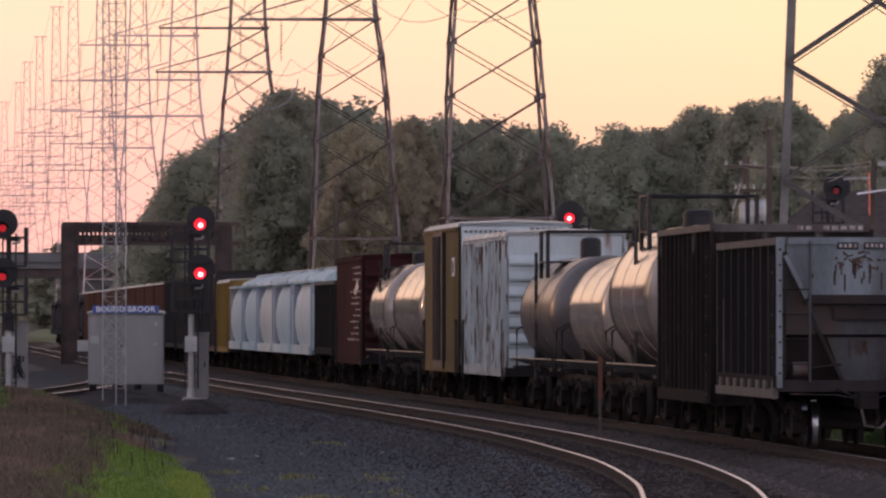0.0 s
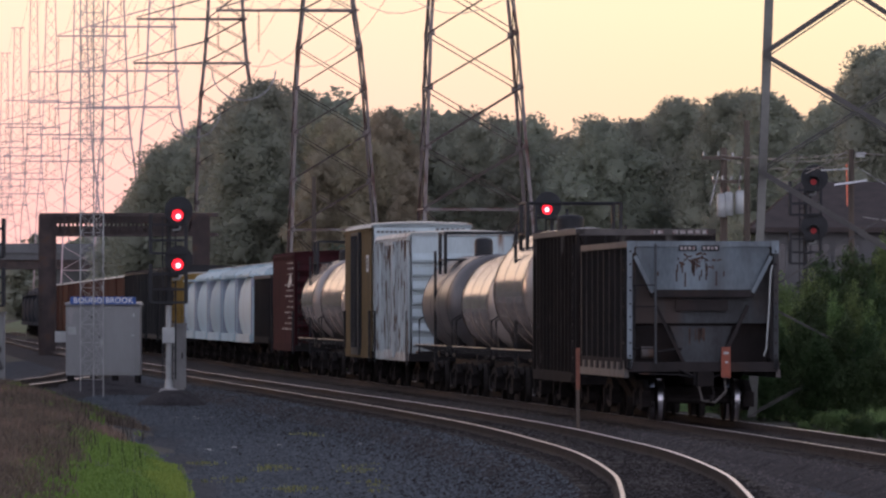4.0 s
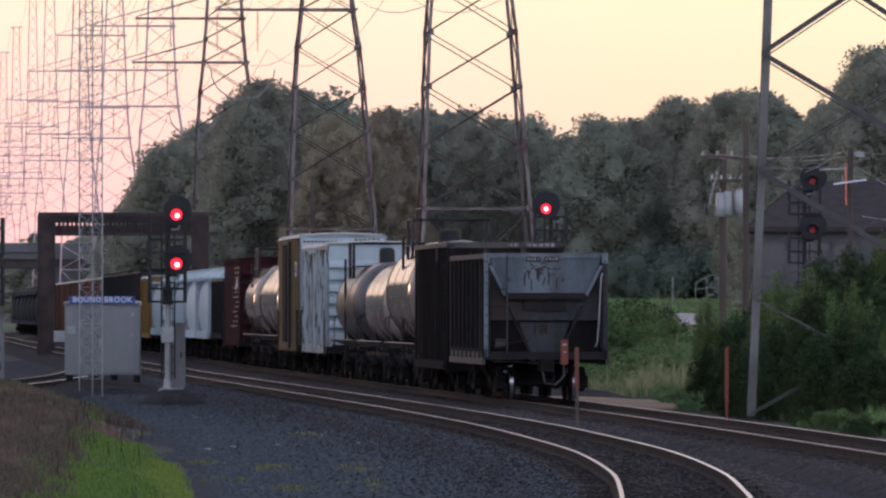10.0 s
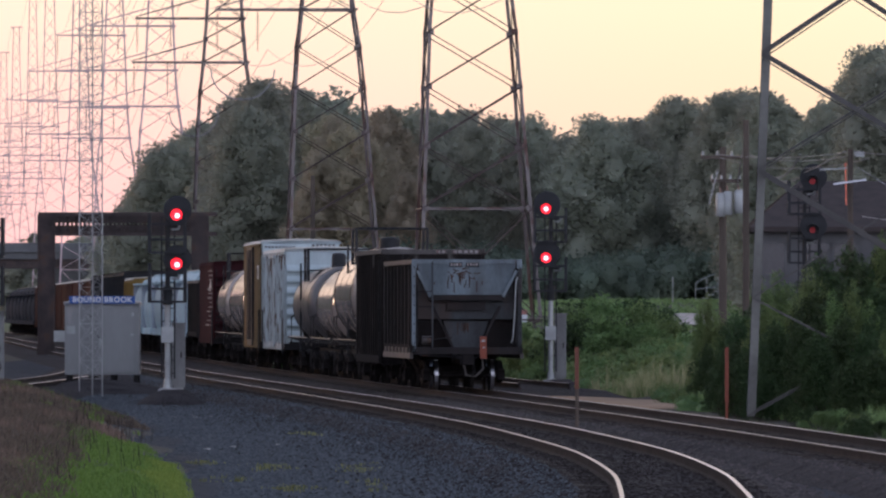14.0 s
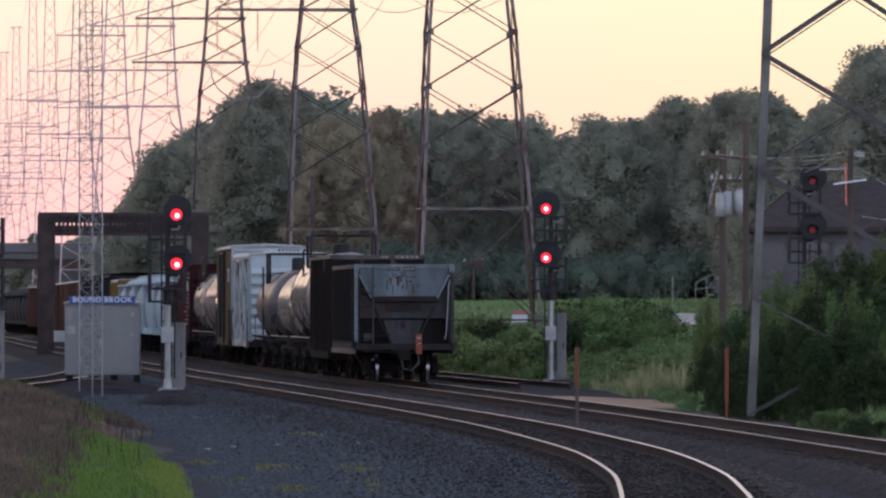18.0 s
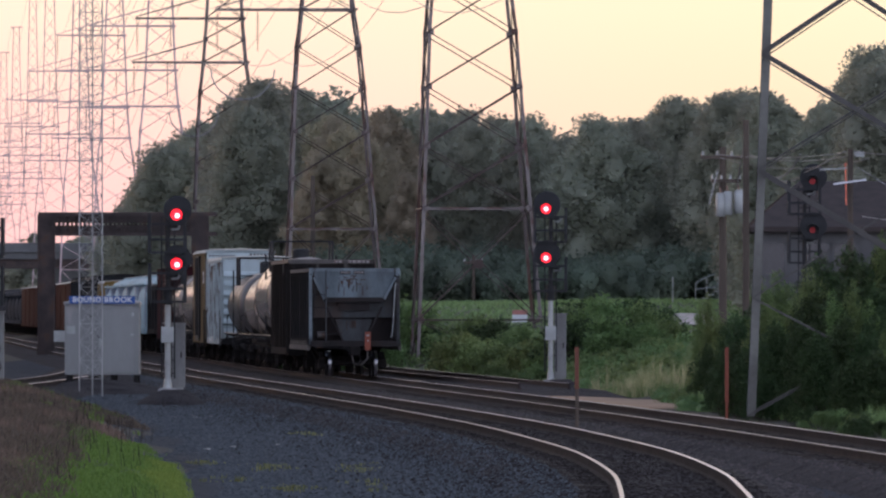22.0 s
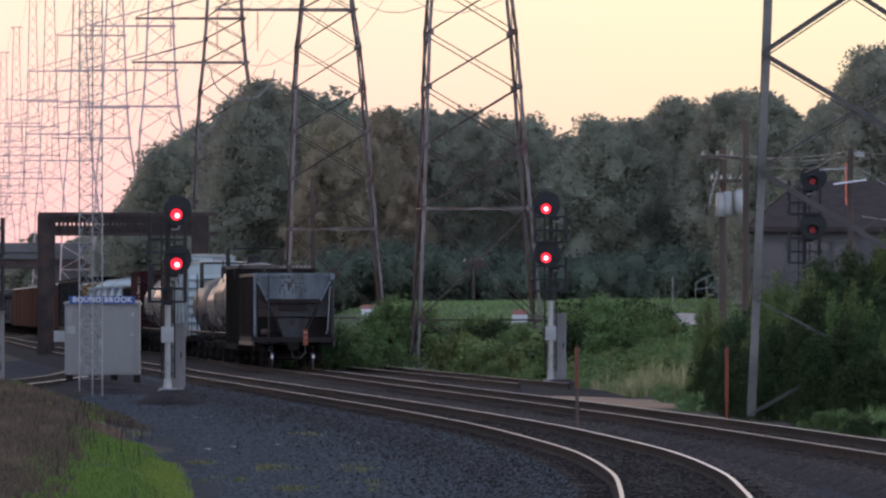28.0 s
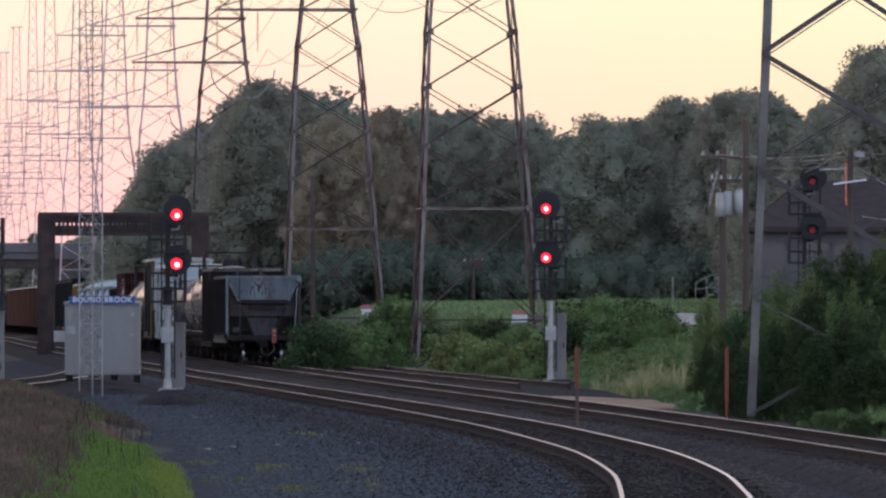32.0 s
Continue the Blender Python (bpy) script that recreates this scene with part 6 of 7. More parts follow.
def shrub_kind(seed, sprays, per, size, mat, tall=1.0):
    """A dense shrub: a shaded heart and many leafy sprays standing out from it."""
    r = random.Random(seed)
    m = Mesh()
    leaf_cloud(m, (0, 0, 0.42 * tall), (0.62, 0.62, 0.42 * tall), sprays * per // 6, size * 1.5, r, True, 0.5)
    for i in range(sprays):
        a, u = r.uniform(0, 6.283), r.random() ** 0.7
        el = u * 1.45
        k = r.uniform(0.55, 1.02)
        c = Vector((math.cos(a) * math.cos(el) * k, math.sin(a) * math.cos(el) * k, 0.15 + (0.85 * tall) * math.sin(el) * k))
        q = r.uniform(0.14, 0.32)
        leaf_cloud(m, c, (q, q, q * r.uniform(0.55, 0.95)), int(per * (q / 0.22) ** 2), size, r, False, 0.3, (0.78, 0.2, 1.05))
    return m.data("leaves", mat)


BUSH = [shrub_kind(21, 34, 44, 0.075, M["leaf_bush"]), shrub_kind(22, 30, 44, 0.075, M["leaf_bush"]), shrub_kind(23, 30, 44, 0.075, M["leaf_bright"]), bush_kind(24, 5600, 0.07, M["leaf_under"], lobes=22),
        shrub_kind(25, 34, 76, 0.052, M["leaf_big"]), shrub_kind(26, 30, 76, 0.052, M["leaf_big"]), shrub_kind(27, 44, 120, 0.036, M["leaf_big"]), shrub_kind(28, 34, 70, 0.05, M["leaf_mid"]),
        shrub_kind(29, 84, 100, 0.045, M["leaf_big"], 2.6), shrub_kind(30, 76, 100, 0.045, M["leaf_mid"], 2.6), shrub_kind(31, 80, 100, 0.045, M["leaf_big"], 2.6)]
stem = Mesh()
for a in range(5):
    stem.tube([(0, 0, -0.3), (0.3 * math.cos(a * 1.3), 0.3 * math.sin(a * 1.3), 0.6)], [0.03, 0.012], 5)
STEM = stem.data("woody_base", M["bark"])


def bush(kind, x, y, s, hgt=1.0, label="dense dark green bush by the track"):
    root = thing("bush", label, "bush", "trackside bushes", at=pose(x, y, ground_z(x, y) - 0.05, 0, 0, rnd.uniform(0, 360)))
    for n, d in (("leaves", BUSH[kind]), ("woody_base", STEM)):
        ob = part(n, d, None, root)
        ob.scale = (s, s, s * hgt)


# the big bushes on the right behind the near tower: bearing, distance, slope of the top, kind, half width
# leaf colour carries light here: paler kinds as lit tops, dark as shaded hollows
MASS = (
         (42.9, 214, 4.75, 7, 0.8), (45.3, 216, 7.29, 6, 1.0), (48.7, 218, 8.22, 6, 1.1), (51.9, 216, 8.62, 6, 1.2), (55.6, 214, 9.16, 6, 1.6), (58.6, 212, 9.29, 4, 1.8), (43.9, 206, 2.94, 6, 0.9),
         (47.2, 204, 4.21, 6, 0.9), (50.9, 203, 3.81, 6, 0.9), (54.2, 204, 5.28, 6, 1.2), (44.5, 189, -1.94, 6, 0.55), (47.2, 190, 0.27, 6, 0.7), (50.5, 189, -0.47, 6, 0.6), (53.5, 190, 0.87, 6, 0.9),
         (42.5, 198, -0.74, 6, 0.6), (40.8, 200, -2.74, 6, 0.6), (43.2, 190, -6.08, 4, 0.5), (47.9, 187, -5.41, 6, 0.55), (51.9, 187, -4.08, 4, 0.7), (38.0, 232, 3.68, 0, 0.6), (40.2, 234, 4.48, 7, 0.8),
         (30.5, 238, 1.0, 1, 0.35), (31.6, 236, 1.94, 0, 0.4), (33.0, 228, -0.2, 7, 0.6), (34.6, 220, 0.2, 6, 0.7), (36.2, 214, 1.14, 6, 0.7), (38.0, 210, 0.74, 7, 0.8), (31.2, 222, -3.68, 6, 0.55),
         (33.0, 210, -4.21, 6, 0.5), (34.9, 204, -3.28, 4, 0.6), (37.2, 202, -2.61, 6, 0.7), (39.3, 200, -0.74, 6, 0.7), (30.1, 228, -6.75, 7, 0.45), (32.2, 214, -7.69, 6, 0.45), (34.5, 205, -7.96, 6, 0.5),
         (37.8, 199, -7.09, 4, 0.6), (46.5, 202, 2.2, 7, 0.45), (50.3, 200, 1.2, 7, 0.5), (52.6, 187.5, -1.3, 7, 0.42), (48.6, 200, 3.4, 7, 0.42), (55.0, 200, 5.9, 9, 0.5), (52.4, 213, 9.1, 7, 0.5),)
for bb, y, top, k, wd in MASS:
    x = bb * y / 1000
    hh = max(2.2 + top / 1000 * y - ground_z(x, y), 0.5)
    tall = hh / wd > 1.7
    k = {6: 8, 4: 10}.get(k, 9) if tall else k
    bush(k, x, y, wd, hh / wd / (2.5 if tall else 1.02), "pale green sapling or paler-leaved bush among the dark ones" if k in (0, 1, 9) else "dense dark green bush by the track")
# the hedge between the siding and the field: bearing, distance, slope of the top, kind
HEDGE = (
                (-15.0, 330, -1.54, 4), (-12.3, 332, -2.27, 7), (-14.2, 345, -1.14, 7), (-9.6, 330, -3.14, 7), (-6.3, 352, 0.07, 4), (-8.2, 336, -0.87, 7), (-4.6, 350, 1.4, 7), (-2.1, 351, -1.94, 4),
                (0.4, 330, -2.47, 0), (3.1, 332, -0.74, 7), (5.9, 330, -0.27, 4), (7.9, 326, -1.54, 7), (9.9, 328, -0.74, 7), (11.9, 320, -1.94, 0), (-5.6, 356, 0.94, 0), (-2.9, 356, 0.27, 7),
                (-11.0, 345, -1.74, 0), (4.4, 340, -0.47, 0), (8.8, 338, -0.87, 0), (15.0, 304, 0.07, 7), (17.0, 306, 1.14, 4), (19.5, 304, 1.47, 7), (21.8, 308, 1.34, 4), (23.8, 303, 0.53, 7),
                (25.7, 306, 0.13, 4), (27.3, 300, -1.14, 7), (15.9, 298, -1.14, 4), (18.5, 297, -0.74, 7), (21.1, 298, -0.87, 4), (24.5, 297, -1.54, 7), (13.4, 300, -2.41, 0), (-16.0, 350, -2.74, 7),
                (1.9, 320, -2.87, 2), (4.4, 318, -3.41, 2), (6.8, 316, -2.74, 0), (9.4, 312, -3.28, 2), (11.4, 308, -3.41, 2),)
for bb, y, top, k in HEDGE:
    x = bb * y / 1000
    hh = 2.2 + (top - (0.9 if -12 < bb < -5.5 or 5.5 < bb < 11 else 0.0)) / 1000 * y - ground_z(x, y)
    bush(k, x, y, max(hh, 0.5) / 1.15, 1.1, "dark round shrub at the edge of the field" if k == 4 else "leafy shrub between the siding and the field")
for i in range(46):
    y = rnd.uniform(286, 322)
    x = track3_x(y) + rnd.uniform(2.2, 7.5)
    bush(rnd.choice([0, 1, 2, 7]), x, y, rnd.uniform(0.35, 0.8), rnd.uniform(0.8, 1.2), "low leafy bush between the siding and the field")
CLUMPS = {"leaf_bush": Mesh(), "leaf_mid": Mesh(), "leaf_bright": Mesh()}


def clump(mat, x, y, s, hgt):
    """A clump of leafy weeds: a closed heart and sprays of leaves round it."""
    m, z = CLUMPS[mat], ground_z(x, y) - 0.05
    leaf_core(m, (x, y, z + 0.34 * s * hgt), (0.62 * s, 0.62 * s, 0.42 * s * hgt), rnd)
    for i in range(16):
        a, el, k = rnd.uniform(0, 6.283), rnd.random() ** 0.7 * 1.45, rnd.uniform(0.6, 1.0) * s
        c = (x + math.cos(a) * math.cos(el) * k, y + math.sin(a) * math.cos(el) * k, z + (0.12 * s + 0.85 * math.sin(el) * k) * hgt)
        q = rnd.uniform(0.18, 0.34) * s
        leaf_cloud(m, c, (q, q, q * rnd.uniform(0.7, 1.2)), 26, 0.1 * s, rnd, False, 0.3, (0.78, 0.2, 1.05), 0.5)


# weedy clumps along the siding
for i in range(60):
    y = rnd.uniform(266, 300)
    d = rnd.uniform(0, 1)
    x = track2_x(y) + 6.8 + d * 7.5
    clump(rnd.choice(["leaf_bright", "leaf_bush", "leaf_mid"]), x, y, rnd.uniform(0.45, 0.85), rnd.uniform(0.8, 1.1))
for i in range(22):
    y = rnd.uniform(165, 232)
    x = track2_x(y) + rnd.uniform(5.5, 9) if y > 200 else track2_x(y) + rnd.uniform(6.5, 10)
    bush(rnd.choice([7, 6, 6]), x, y, rnd.uniform(0.35, 0.7), 0.8, "low weed clump on the verge")
for i in range(30):
    y = rnd.uniform(160, 184)
    bush(rnd.choice([7, 6, 6]), track2_x(y) + 3.3 + abs(rnd.gauss(0, 1.6)) + max(184 - y, 0) * 0.05, y, rnd.uniform(0.25, 0.5), 1.0, "low green weeds below the big bushes")
# undergrowth that closes the foot of the wood
for i in range(62):
    bb = -36 + i * 1.5
    y = 452 + rnd.uniform(-6, 6) + (90 if bb < -26 else 0)
    bush(3, bb * y / 1000, y, rnd.uniform(1.3, 3.4), 1.0, "dark undergrowth at the foot of the wood")
for i in range(56):
    y = rnd.uniform(262, 290)
    clump(rnd.choice(["leaf_bush", "leaf_mid"]), y * rnd.uniform(15.5, 30.5) / 1000, y, rnd.uniform(0.4, 0.8), rnd.uniform(0.9, 1.3))
for i in range(54):
    y = rnd.uniform(215, 253)
    clump(rnd.choice(["leaf_bush", "leaf_mid"]), y * rnd.uniform(26.0, 31.5) / 1000 + 0.5 * (y < 238), y, rnd.uniform(0.22, 0.5), rnd.uniform(0.8, 1.1))
for n, m in CLUMPS.items():
    tagged(part("weed_clumps", m, M[n]), {"leaf_bright": "bright leafy weeds beside the siding", "leaf_bush": "green leafy weed clumps in the tall grass"}.get(n, "dark leafy weed clumps beside the rails"), "weeds", kind="stuff")
bush(0, -9.95, 172, 0.8, 1.1, "green bush on the grassy bank")
# ---- grass bank, weeds, loose stones ----
def blades(m, x, y, z, hgt, n, rnd, width=0.018, lean=0.5):
    for _ in range(n):
        a, l = rnd.uniform(0, 6.283), rnd.uniform(0.1, lean) * hgt
        h2 = hgt * rnd.uniform(0.6, 1.15)
        bx, by = x + rnd.gauss(0, 0.07), y + rnd.gauss(0, 0.12)
        w = width * rnd.uniform(0.7, 1.4)
        ca, sa = math.cos(a), math.sin(a)
        px, py = -sa * w, ca * w
        if abs(px) < w * 0.5:
            px = w * 0.6
        m.add([(bx - px, by - py, z - 0.03), (bx + px, by + py, z - 0.03), (bx + px * 0.6 + ca * l * 0.45, by + py * 0.6 + sa * l * 0.45, z + h2 * 0.6),
               (bx - px * 0.6 + ca * l * 0.45, by - py * 0.6 + sa * l * 0.45, z + h2 * 0.6), (bx + ca * l, by + sa * l, z + h2)], [(0, 1, 2, 3), (3, 2, 4)])


def cover(name, spots, hgt, n, mat, label, category, seed, width=0.018, lean=0.5):
    r = random.Random(seed)
    m = Mesh()
    for x, y, k in spots(r):
        blades(m, x, y, ground_z(x, y), hgt * k * r.uniform(0.6, 1.3), n, r, width, lean)
    tagged(part(name, m, mat), label, category, kind="stuff")


def bright_spots(r):
    for _ in range(10500):
        y = 84 + 74 * r.random() ** 1.1
        # a tongue of lush grass low on the bank
        lo, hi = -5.15 - (y - 100) * 0.036 + 0.3 * noise.noise((y * 0.15, 7, 0)), bank_x(y) - 0.18 + 0.12 * noise.noise((y * 0.3, 0, 0)) - max(y - 130, 0) * 0.012
        if hi > lo:
            x = hi - (hi - lo) * r.random() ** 0.95
            k = noise.noise((x * 0.9, y * 0.12, 3))
            if k > -0.3 or r.random() < 0.35:
                yield x, y, 0.6 + 0.55 * max(k, -0.4)


def brown_spots(r):
    for _ in range(8000):
        y = 76 + 156 * r.random() ** 1.2
        hi = bank_x(y) if y > 178 else -4.75 - (y - 100) * 0.036
        x = hi - abs(r.gauss(0, 2.6)) + r.uniform(-0.1, 0.35) * (y < 165)
        yield x, y, 1.0


def green_in_brown(r):
    for _ in range(900):
        y = r.uniform(88, 225)
        x = bank_x(y) - 0.1 - abs(r.gauss(0, 2.2))
        if noise.noise((x * 0.5, y * 0.09, 2)) > -0.05 and y > 170:
            yield x, y, 0.9


def yard_weeds(r):
    for x, y, n in ((-2.9, 140, 26), (-4.1, 143.6, 16), (-1.4, 138.5, 20), (-2.9, 177, 14), (-2.15, 122, 20), (-1.1, 126, 10), (-3.3, 128, 10)):
        for _ in range(n):
            yield x + r.gauss(0, 0.17), y + r.gauss(0, 1.6), 1.0


def hedge_grass(r):
    for _ in range(5200):
        y = r.uniform(262, 330)
        x = track2_x(y) + 7.0 + abs(r.gauss(0, 3.5))
        k = noise.noise((x * 0.5, y * 0.12, 31))
        if k > -0.05:
            yield x, y, 0.35 + 1.1 * k


def straw_spots(r):
    for _ in range(300):
        y = r.uniform(256, 266)
        x = min(max(r.gauss(6.4, 1.1), 4.7), 8.3)
        yield x, y, 0.45 + 0.9 * max(noise.noise((x * 1.3, y * 0.3, 4)) + 0.4, 0)


def right_grass(r):
    for _ in range(3800):
        y = r.uniform(160, 236)
        yield track2_x(y) + (5.2 if y < 222 else 7.2) + abs(r.gauss(0, 3.2)), y, 1.0


def field_spots(r):
    for _ in range(6000):
        y = r.uniform(335, 445)
        yield track2_x(y) + r.uniform(9, 48), y, 1.0


cover("lush_grass", bright_spots, 0.075, 10, M["grass"], "bright green lush grass on the bank", "grass", 31, 0.010, 1.5)
cover("dry_weeds", brown_spots, 0.13, 9, M["weeds_brown"], "brown dry weeds on the bank", "weeds", 32, 0.011, 1.5)
cover("green_weeds", green_in_brown, 0.2, 7, M["grass"], "green weeds among the dry ones", "weeds", 38, 0.012, 1.3)


def edge_spots(r):
    for _ in range(1500):
        y = r.uniform(100, 138)
        yield bank_x(y) - 0.18 - abs(r.gauss(0, 0.22)), y, 0.8


def tan_spots(r):
    for _ in range(6000):
        y = r.uniform(92, 220)
        x = bank_x(y) - 0.9 - abs(r.gauss(0, 2.4))
        if noise.noise((x * 0.45, y * 0.06, 21)) > 0.12 and (y > 150 or x < -5 - (y - 100) * 0.03):
            yield x, y, 1.0


cover("grass_edge", edge_spots, 0.1, 8, M["grass_edge"], "yellow-green grass along the gravel edge", "grass", 44, 0.008, 0.9)
cover("tan_weeds", tan_spots, 0.14, 6, M["tan"], "tan dry weeds in patches on the bank", "weeds", 45, 0.010, 0.8)


def stalk_spots(r):
    for _ in range(200):
        y = r.uniform(100, 215)
        x = bank_x(y) - 0.25 - abs(r.gauss(0, 1.3))
        if noise.noise((x * 0.6, y * 0.1, 12)) > -0.1:
            yield x, y, 1.0


cover("weed_stalks", stalk_spots, 0.36, 2, M["stalk"], "thin dark dead stalks on the bank", "weeds", 43, 0.008, 0.25)
cover("yard_weeds", yard_weeds, 0.06, 5, M["olive"], "thin yellowing weeds on the gravel", "weeds", 39, 0.014, 0.8)
cover("tall_weeds", hedge_grass, 0.5, 7, M["leaf_mid"], "tall green weeds beside the track", "weeds", 33, 0.024, 1.1)
cover("seeding_grass", straw_spots, 0.66, 8, M["straw"], "pale seeding grass beside the track", "grass", 34, 0.016, 0.6)


def weed_front(r):
    for _ in range(1500):
        y = r.uniform(256, 282)
        x = 4.6 + abs(r.gauss(0, 2.4))
        yield x, y, 0.35 + 0.9 * max(noise.noise((x * 0.9, y * 0.25, 9)) + 0.35, 0)


cover("leafy_weeds", weed_front, 0.42, 8, M["leaf_bush"], "green leafy weeds among the seeding grass", "weeds", 40, 0.02, 1.0)
cover("verge_grass", right_grass, 0.45, 7, M["leaf_bush"], "green verge grass below the bushes", "grass", 35, 0.022)
cover("field_grass", field_spots, 0.16, 5, M["field_blade"], "grass of the open field", "grass", 36, 0.05)


def bed_z(d):
    """Top of a ballast bed at a distance from its centre line."""
    return -0.16 - 0.038 * min(max(d - 0.7, 0), 1.05) - 0.43 * max(d - 1.75, 0)


def off(x, y):
    """Distance from the nearer track's centre line."""
    return min(abs(x - track1_x(y)), abs(x - track2_x(y)))


def loose_stones():
    r = random.Random(41)
    for name, n, where, label in (
            ("loose_gravel", 80000, lambda: (lambda y: (r.uniform(bank_x(y) - 0.6, track1_x(y) - 1.25), y))(98 + 215 * r.random() ** 1.5), "crushed stones lying on the yard"),
            ("shoulder_stones", 15000, lambda: (lambda y: (track1_x(y) - 1.2 - abs(r.gauss(0, 1.7)), y))(100 + 170 * r.random() ** 1.6), "dark stones strewn from the ballast over the yard"),
            ("brown_stones", 17000, lambda: (lambda y, k: (track1_x(y) + r.uniform(1.0, 2.45) if k < 0.45 else track2_x(y) + r.choice((-1, 1)) * r.uniform(1.0, 2.45), y))(102 + 160 * r.random() ** 1.7, r.random()), "brown crushed stones between the tracks"),
            ("oily_stones", 22000, lambda: (lambda y, k: ((track1_x(y) if k else track2_x(y)) + r.uniform(-1.15, 1.15), y))(100 + 150 * r.random() ** 1.4, r.random() < 0.7), "oily dark stones between the rails")):
        m = Mesh()
        for _ in range(n):
            x, y = where()
            s = 0.016 + 0.026 * r.random() ** 2
            z = -0.165 if name == "oily_stones" else max(ground_z(x, y), bed_z(off(x, y)))
            a = r.uniform(0, 6.28)
            ca, sa = math.cos(a) * s, math.sin(a) * s
            q = s * r.uniform(0.5, 0.9)
            m.add([(x + ca, y + sa, z), (x - sa, y + ca, z + q * 0.3), (x - ca, y - sa, z), (x + sa, y - ca, z + q * 0.2), (x + ca * 0.2, y, z + q)], [(0, 1, 4), (1, 2, 4), (2, 3, 4), (3, 0, 4)])
        tagged(part(name, m, M["oily"] if name in ("oily_stones", "shoulder_stones") else M["brown_stone"] if name == "brown_stones" else M["stone"]), label, "gravel", kind="stuff")


loose_stones()


# a few pale stones lying on the yard
rs = random.Random(91)
CHIPS = [(-6.4 + i * 0.33 + rs.uniform(-0.15, 0.15), 207 + rs.uniform(-2, 2), rs.uniform(0.025, 0.05)) for i in range(12)]
CHIPS += [(-1.6 + i * 0.3 + rs.uniform(-0.1, 0.1), 168 + rs.uniform(-2, 2), rs.uniform(0.025, 0.045)) for i in range(8)]
for x, y, s in CHIPS + [(-8.2, 198, 0.09), (-4.4, 158, 0.08), (-4.0, 161, 0.06), (1.6, 141, 0.09), (-2.7, 112, 0.07), (-7.9, 200, 0.06), (-3.2, 164, 0.05), (-6.0, 205, 0.06), (0.9, 137, 0.05), (5.6, 158, 0.06)]:
    m = Mesh()
    r = random.Random(int(y * 7))
    m.loft([[(s * q * math.cos(k * 1.05) * r.uniform(0.8, 1.2), s * q * math.sin(k * 1.05) * r.uniform(0.8, 1.2), z * s) for k in range(6)] for q, z in ((0.8, -0.1), (1.0, 0.15), (0.6, 0.42))])
    ob = tagged(part("pale_stone", m, M["concrete"]), "pale flat stone lying on the dark gravel", "stone", "pale stones")
    ob.matrix_basis = pose(x, y, ground_z(x, y))
# ---- marker posts, poles, house and small things on the right ----
def marker(x, y, h, dark):
    root = thing("marker_post", "slim orange marker post beside the rails", "post", "marker posts", at=pose(x, y, -0.2))
    part("stake", Mesh().tube([(0, 0, -0.5), (0, 0, h * (0.5 if dark else 0.2))], 0.035, 8), M["wood"] if dark else M["orange"], root)
    part("reflector", Mesh().loft([[(-0.042, -0.012, z), (0.042, -0.012, z), (0.042, 0.012, z), (-0.042, 0.012, z)] for z in (h * (0.5 if dark else 0.2), h)]), M["orange_dull"] if dark else M["orange"], root)


marker(2.66, 168, 1.66, True)
marker(6.38, 190, 1.56, False)


def utility_pole(x, y, top, arms, label, transformers=False, r=0.15, arm_mat="wood", lean=0.0):
    z0 = ground_z(x, y)
    root = thing("utility_pole", label, "utility pole", "utility poles", at=pose(x, y, z0 - 0.3))
    part("pole", Mesh().tube([(0, 0, 0), (lean, 0, top - z0 + 0.3)], [r, r * 0.75], 10), M["wood"], root, smooth=True)
    for z, a, b in arms:
        zz = z - z0 + 0.3
        part("cross_arm", Mesh().slab((a, -0.18, zz - 0.06), (b, -0.06, zz + 0.06)), M[arm_mat], root)
        n = 4
        for i in range(n):
            xx = a + (b - a) * (i + 0.15) / (n - 0.7)
            part("insulator", Mesh().tube([(xx, -0.12, zz + 0.05), (xx, -0.12, zz + 0.2)], [0.05, 0.03], 6), M["alu"], root)
    if transformers:
        for i, xx in enumerate((-0.08, 0.16, 0.53)):
            zz = 5.4 - z0 + 0.3 + 0.05 * (i - 1)
            tk = part("transformer", Mesh().tube([(xx, -0.32, zz), (xx, -0.32, zz + 0.04), (xx, -0.32, zz + 0.72), (xx, -0.32, zz + 0.8)], [0.15, 0.17, 0.17, 0.12], 14), M["alu"], root, "pale grey can transformer", smooth=True)
            part("bushing", Mesh().tube([(xx, -0.32, zz + 0.8), (xx - 0.04, -0.32, zz + 1.0)], [0.04, 0.02], 6), M["insul"], tk)
    return root


# f is the lens's scale: a place is given by bearing per thousand and distance
def at_bearing(b, y):
    return b * y / 1000


utility_pole(at_bearing(33.1, 285), 285, 7.7, [(7.35, -0.75, 0.85), (6.55, -0.4, 0.6)], "weathered wooden utility pole carrying three grey transformers", True)
utility_pole(at_bearing(35.85, 280), 280, 8.5, [], "tall dark wooden pole beside the transformer pole", r=0.13)
sunlit = utility_pole(at_bearing(48.2, 262), 262, 7.2, [], "wooden pole with a red strip added for its sunlit edge and a pale crossarm", r=0.11)

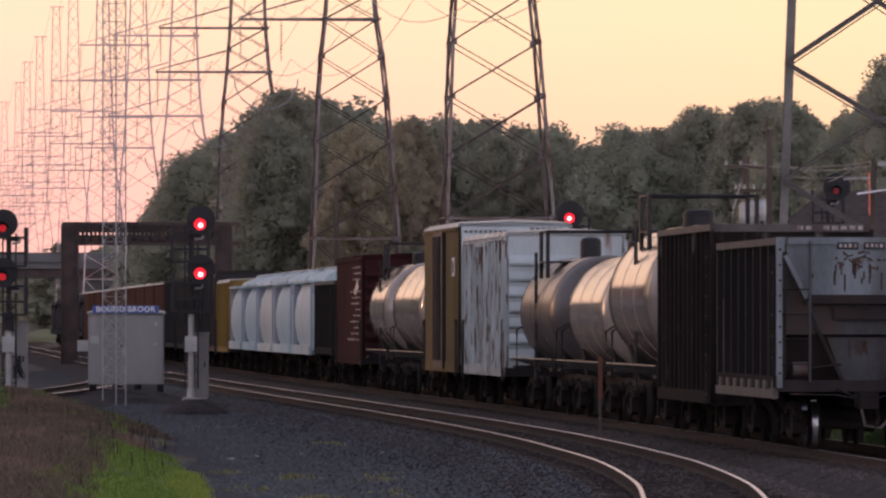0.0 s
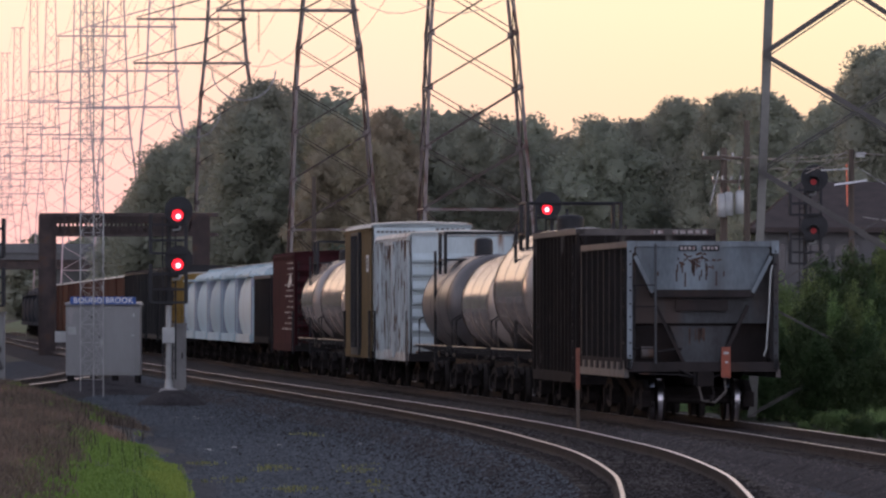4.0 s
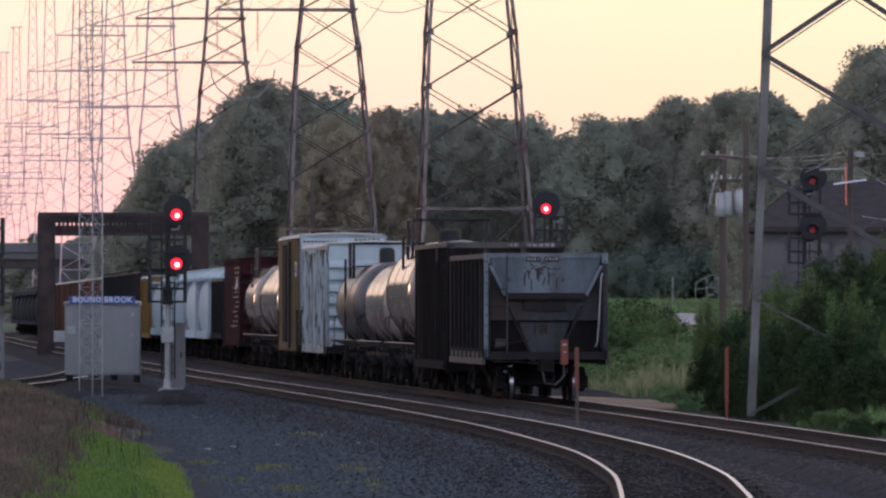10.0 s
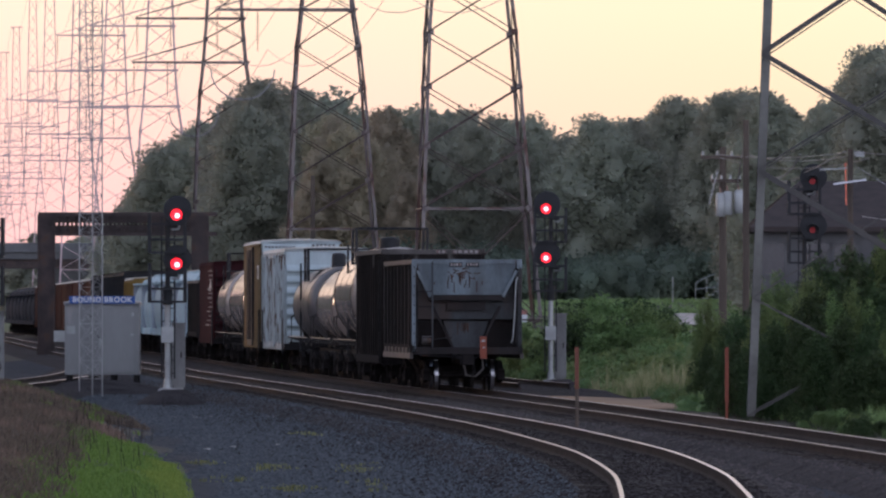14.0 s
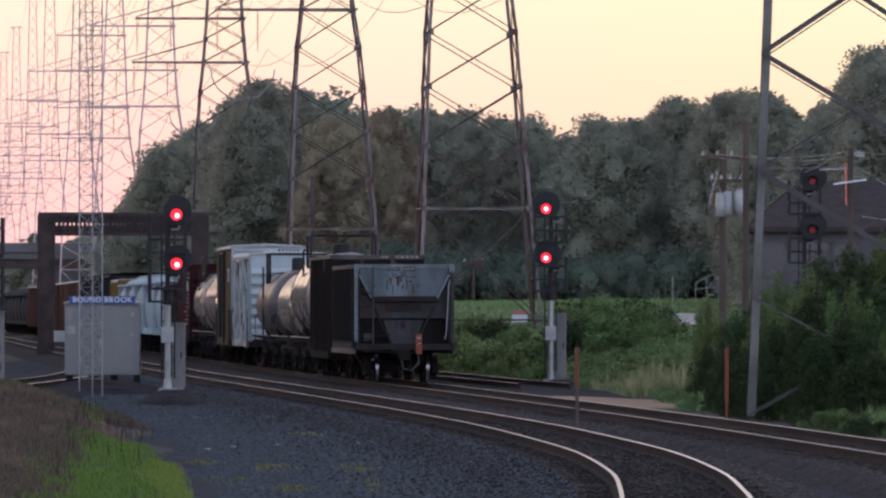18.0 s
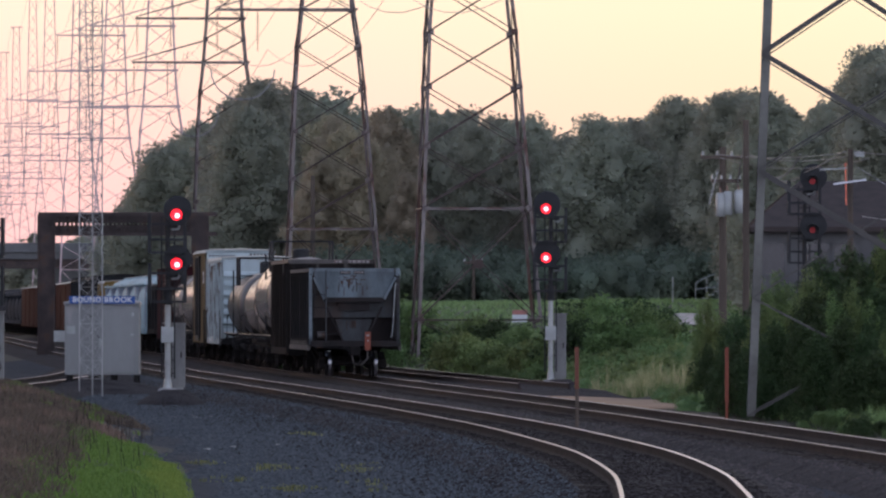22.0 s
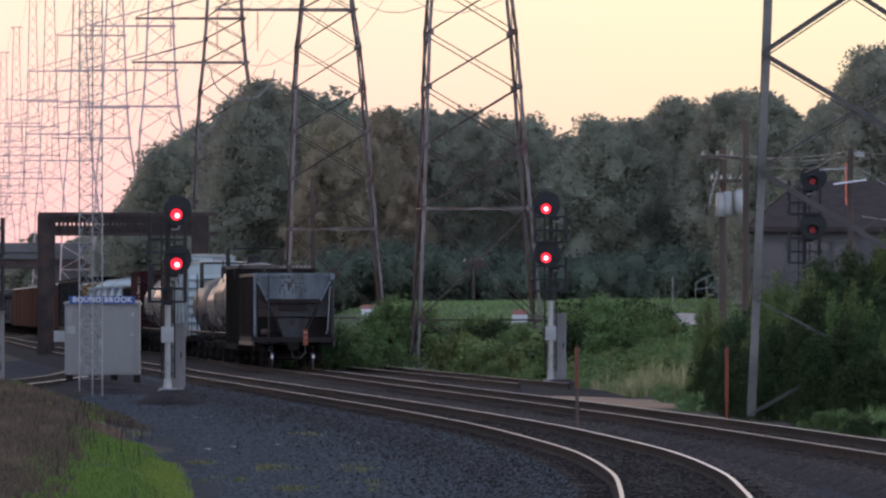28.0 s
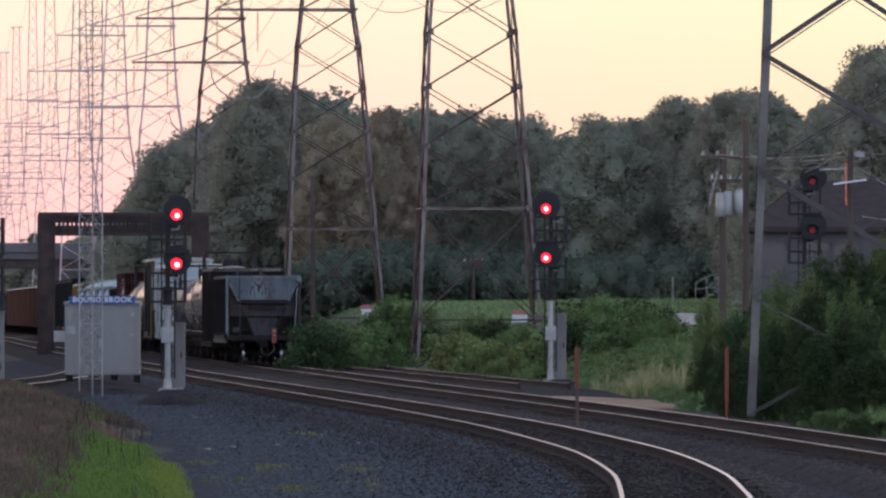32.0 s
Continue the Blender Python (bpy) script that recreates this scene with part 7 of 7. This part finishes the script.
utility_pole(at_bearing(-15.4, 440), 440, 9.2, [], "old wooden utility pole in front of the wood")
utility_pole(at_bearing(3.6, 446), 446, 5.1, [(4.7, -0.5, 0.5)], "low wooden pole in the field before the wood", r=0.1)
pz = 0.3 - ground_z(at_bearing(48.2, 262), 262)
# red metal strip added in place of sunlight on the pole's left edge
part("conduit", Mesh().tube([(-0.13, -0.02, 5.45 + pz), (-0.15, -0.02, 6.75 + pz)], 0.022, 8), M["conduit"], sunlit, "red metal strip added for the sunlit edge", smooth=True)
part("cross_arm", Mesh().bar((-0.53, -0.14, 6.1 + pz), (0.48, -0.14, 6.24 + pz), 0.06), M["white"], sunlit, "pale narrow crossarm")
part("junction_box", Mesh().slab((0.12, -0.2, 6.95 + pz), (0.42, -0.02, 7.12 + pz)), M["alu"], sunlit, "small pale box")
part("side_bracket", Mesh().bar((-0.95, -0.1, 6.55 + pz), (-0.1, -0.1, 6.6 + pz), 0.05), M["alu"], sunlit)


def pole_wires():
    for a, b, sag, r in (((9.3, 285, 7.45), (12.6, 262, 7.1), 0.15, 0.012), ((10.2, 285, 7.45), (13.1, 262, 7.1), 0.25, 0.012), ((10.9, 278, 6.55), (11.5, 272, 7.2), 0.22, 0.022), ((10.9, 278, 6.5), (11.55, 271.9, 6.5), 0.12, 0.016), ((11.6, 272, 6.6), (12.5, 262.2, 7.15), 0.03, 0.016), ((9.9, 284.6, 6.35), (10.04, 280.1, 8.1), 0.0, 0.024), ((9.25, 284.5, 6.9), (8.95, 284.3, 5.75), 0.0, 0.02),
                         ((12.7, 262, 7.1), (21, 235, 7.6), 0.5, 0.012), ((13.0, 262, 5.1), (21, 235, 4.2), 0.2, 0.014), ((12.75, 262, 6.7), (15, 258, 5.2), 0.05, 0.012),
                         ((9.3, 285, 7.35), (13.2, 262, 6.9), 0.35, 0.010)):
        p, q = Vector(a), Vector(b)
        m = Mesh().tube([p.lerp(q, i / 14) - Vector((0, 0, 4 * sag * (i / 14) * (1 - i / 14))) for i in range(15)], r, 5)
        tagged(part("service_cable", m, M["wire"]), "pale sagging service cable between the poles", "cable", "service cables")


pole_wires()


def house():
    y = 330
    root = thing("house", "low grey house with a brown shingle roof behind the bushes", "house", at=pose(0, y, 1.5))
    x0, x1 = at_bearing(37.8, y), at_bearing(58, y)
    part("wall", Mesh().slab((x0, 0, -0.5), (x1, 8, 3.9)), M["house"], root)
    m = Mesh().loft([[(x0 - 0.5, -0.6, 3.75), (x1, -0.6, 3.75), (x1, -0.6, 3.95), (x0 - 0.5, -0.6, 3.95)], [(x0 + 1.6, 4, 5.6), (x1, 4, 5.6), (x1, 4, 5.8), (x0 + 1.6, 4, 5.8)],
                     [(x0 - 0.5, 8.6, 3.75), (x1, 8.6, 3.75), (x1, 8.6, 3.95), (x0 - 0.5, 8.6, 3.95)]])
    part("roof", m, M["roof"], root)
    for b in (39.1, 44.2, 47.6):
        xw = at_bearing(b, y)
        w = part("window", Mesh().slab((xw - 0.45, -0.03, 2.1), (xw + 0.45, -0.001, 3.3)), M["dark_glass"], root)
        fr = Mesh()
        for a in (-0.48, 0.48):
            fr.slab((xw + a - 0.05, -0.06, 2.05), (xw + a + 0.05, -0.031, 3.35))
        fr.slab((xw - 0.5, -0.06, 3.3), (xw + 0.5, -0.031, 3.4))
        fr.slab((xw - 0.5, -0.06, 2.0), (xw + 0.5, -0.031, 2.1))
        part("frame", fr, M["house"], w)


house()


def steps_rail():
    x, y = at_bearing(29.9, 425), 425
    root = thing("metal_steps", "pale metal steps with handrails at the field edge", "steps", at=pose(x, y, ground_z(x, y)))
    g = 2.95 - ground_z(x, y)
    for dx, top in ((0.0, 0.62), (0.55, 0.85), (1.12, 1.05), (1.45, 0.55), (2.15, 0.75)):
        part("post", Mesh().tube([(dx, 0, -0.2), (dx, 0, g + top)], 0.021, 6), M["alu"], root)
    part("handrail", Mesh().tube([(0, 0, g + 0.62), (0.75, 0, g + 1.0), (1.05, 0, g + 1.06), (1.12, 0, g + 0.9)], 0.024, 6), M["alu"], root)
    part("lower_handrail", Mesh().tube([(0, 0, g + 0.3), (1.12, 0, g + 0.42)], 0.022, 6), M["alu"], root)
    part("far_handrail", Mesh().tube([(1.45, 0, g + 0.1), (1.85, 0, g + 0.4), (2.1, 0, g + 0.45), (2.15, 0, g - 0.1)], 0.021, 6), M["alu"], root)
    part("landing_rail", Mesh().tube([(1.12, 0.1, g + 0.75), (2.15, 0.1, g + 0.75)], 0.02, 6), M["alu"], root)
    for i in range(4):
        part("tread", Mesh().slab((0.1 + i * 0.27, -0.4, g - 0.35 + i * 0.17), (0.36 + i * 0.27, 0.4, g - 0.3 + i * 0.17)), M["alu"], root)


steps_rail()


def small_sign(b, y, z, w, hgt):
    x = at_bearing(b, y)
    g = ground_z(x, y)
    root = thing("small_sign", "small white sign with a red top band in the field", "sign", "field signs", at=pose(x, y, g))
    part("panel", Mesh().slab((-w / 2, -0.02, z - g), (w / 2, 0.02, z - g + hgt * 0.62)), M["white"], root)
    part("band", Mesh().slab((-w / 2, -0.02, z - g + hgt * 0.62 + 0.003), (w / 2, 0.02, z - g + hgt)), M["red_sign"], root)
    part("post", Mesh().tube([(0, 0.05, -0.3), (0, 0.05, z - g + hgt * 0.8)], 0.03, 6), M["alu"], root)


small_sign(-8.95, 372, 1.97, 0.55, 0.45)
small_sign(9.1, 350, 1.7, 0.62, 0.5)
px, py = at_bearing(27.2, 395), 395
stk = thing("field_post", "thin pale post in the field", "post", at=pose(px, py, ground_z(px, py)))
part("stake", Mesh().tube([(0, 0, -0.2), (0, 0, 1.25)], 0.035, 6), M["alu"], stk)
rp = Mesh().loft([[(at_bearing(b, y), y, ground_z(at_bearing(b, y), y) + 0.12) for b in (26.8, 28, 29, 30, 32)] for y in (350, 354, 358, 362, 366, 370)], caps=False, closed=False)
tagged(part("service_road", rp, M["road"]), "pale concrete service road by the field", "road", kind="structure")


# ---- what moves ----
def motions():
    times = [0.0, 0.5, 1.0, 1.5] + [float(t) for t in range(2, 33)]
    for car, mid, half, wheels in TRAIN:
        rows = []
        for t in times:
            s = tail_s(t) + mid
            a, b = on_line(s - half), on_line(s + half)
            d = b - a
            rows.append((t, Matrix.Translation((a + b) / 2) @ Matrix.Rotation(-math.atan2(d.x, d.y), 4, "Z")))
        walk(car, rows)
        for ws in wheels:
            base = ws.matrix_basis.translation.copy()
            walk(ws, [(k / 15, Matrix.Translation(base) @ Matrix.Rotation(-(tail_s(k / 15) - tail_s(0)) / 0.42, 4, "X")) for k in range(481)])


motions()
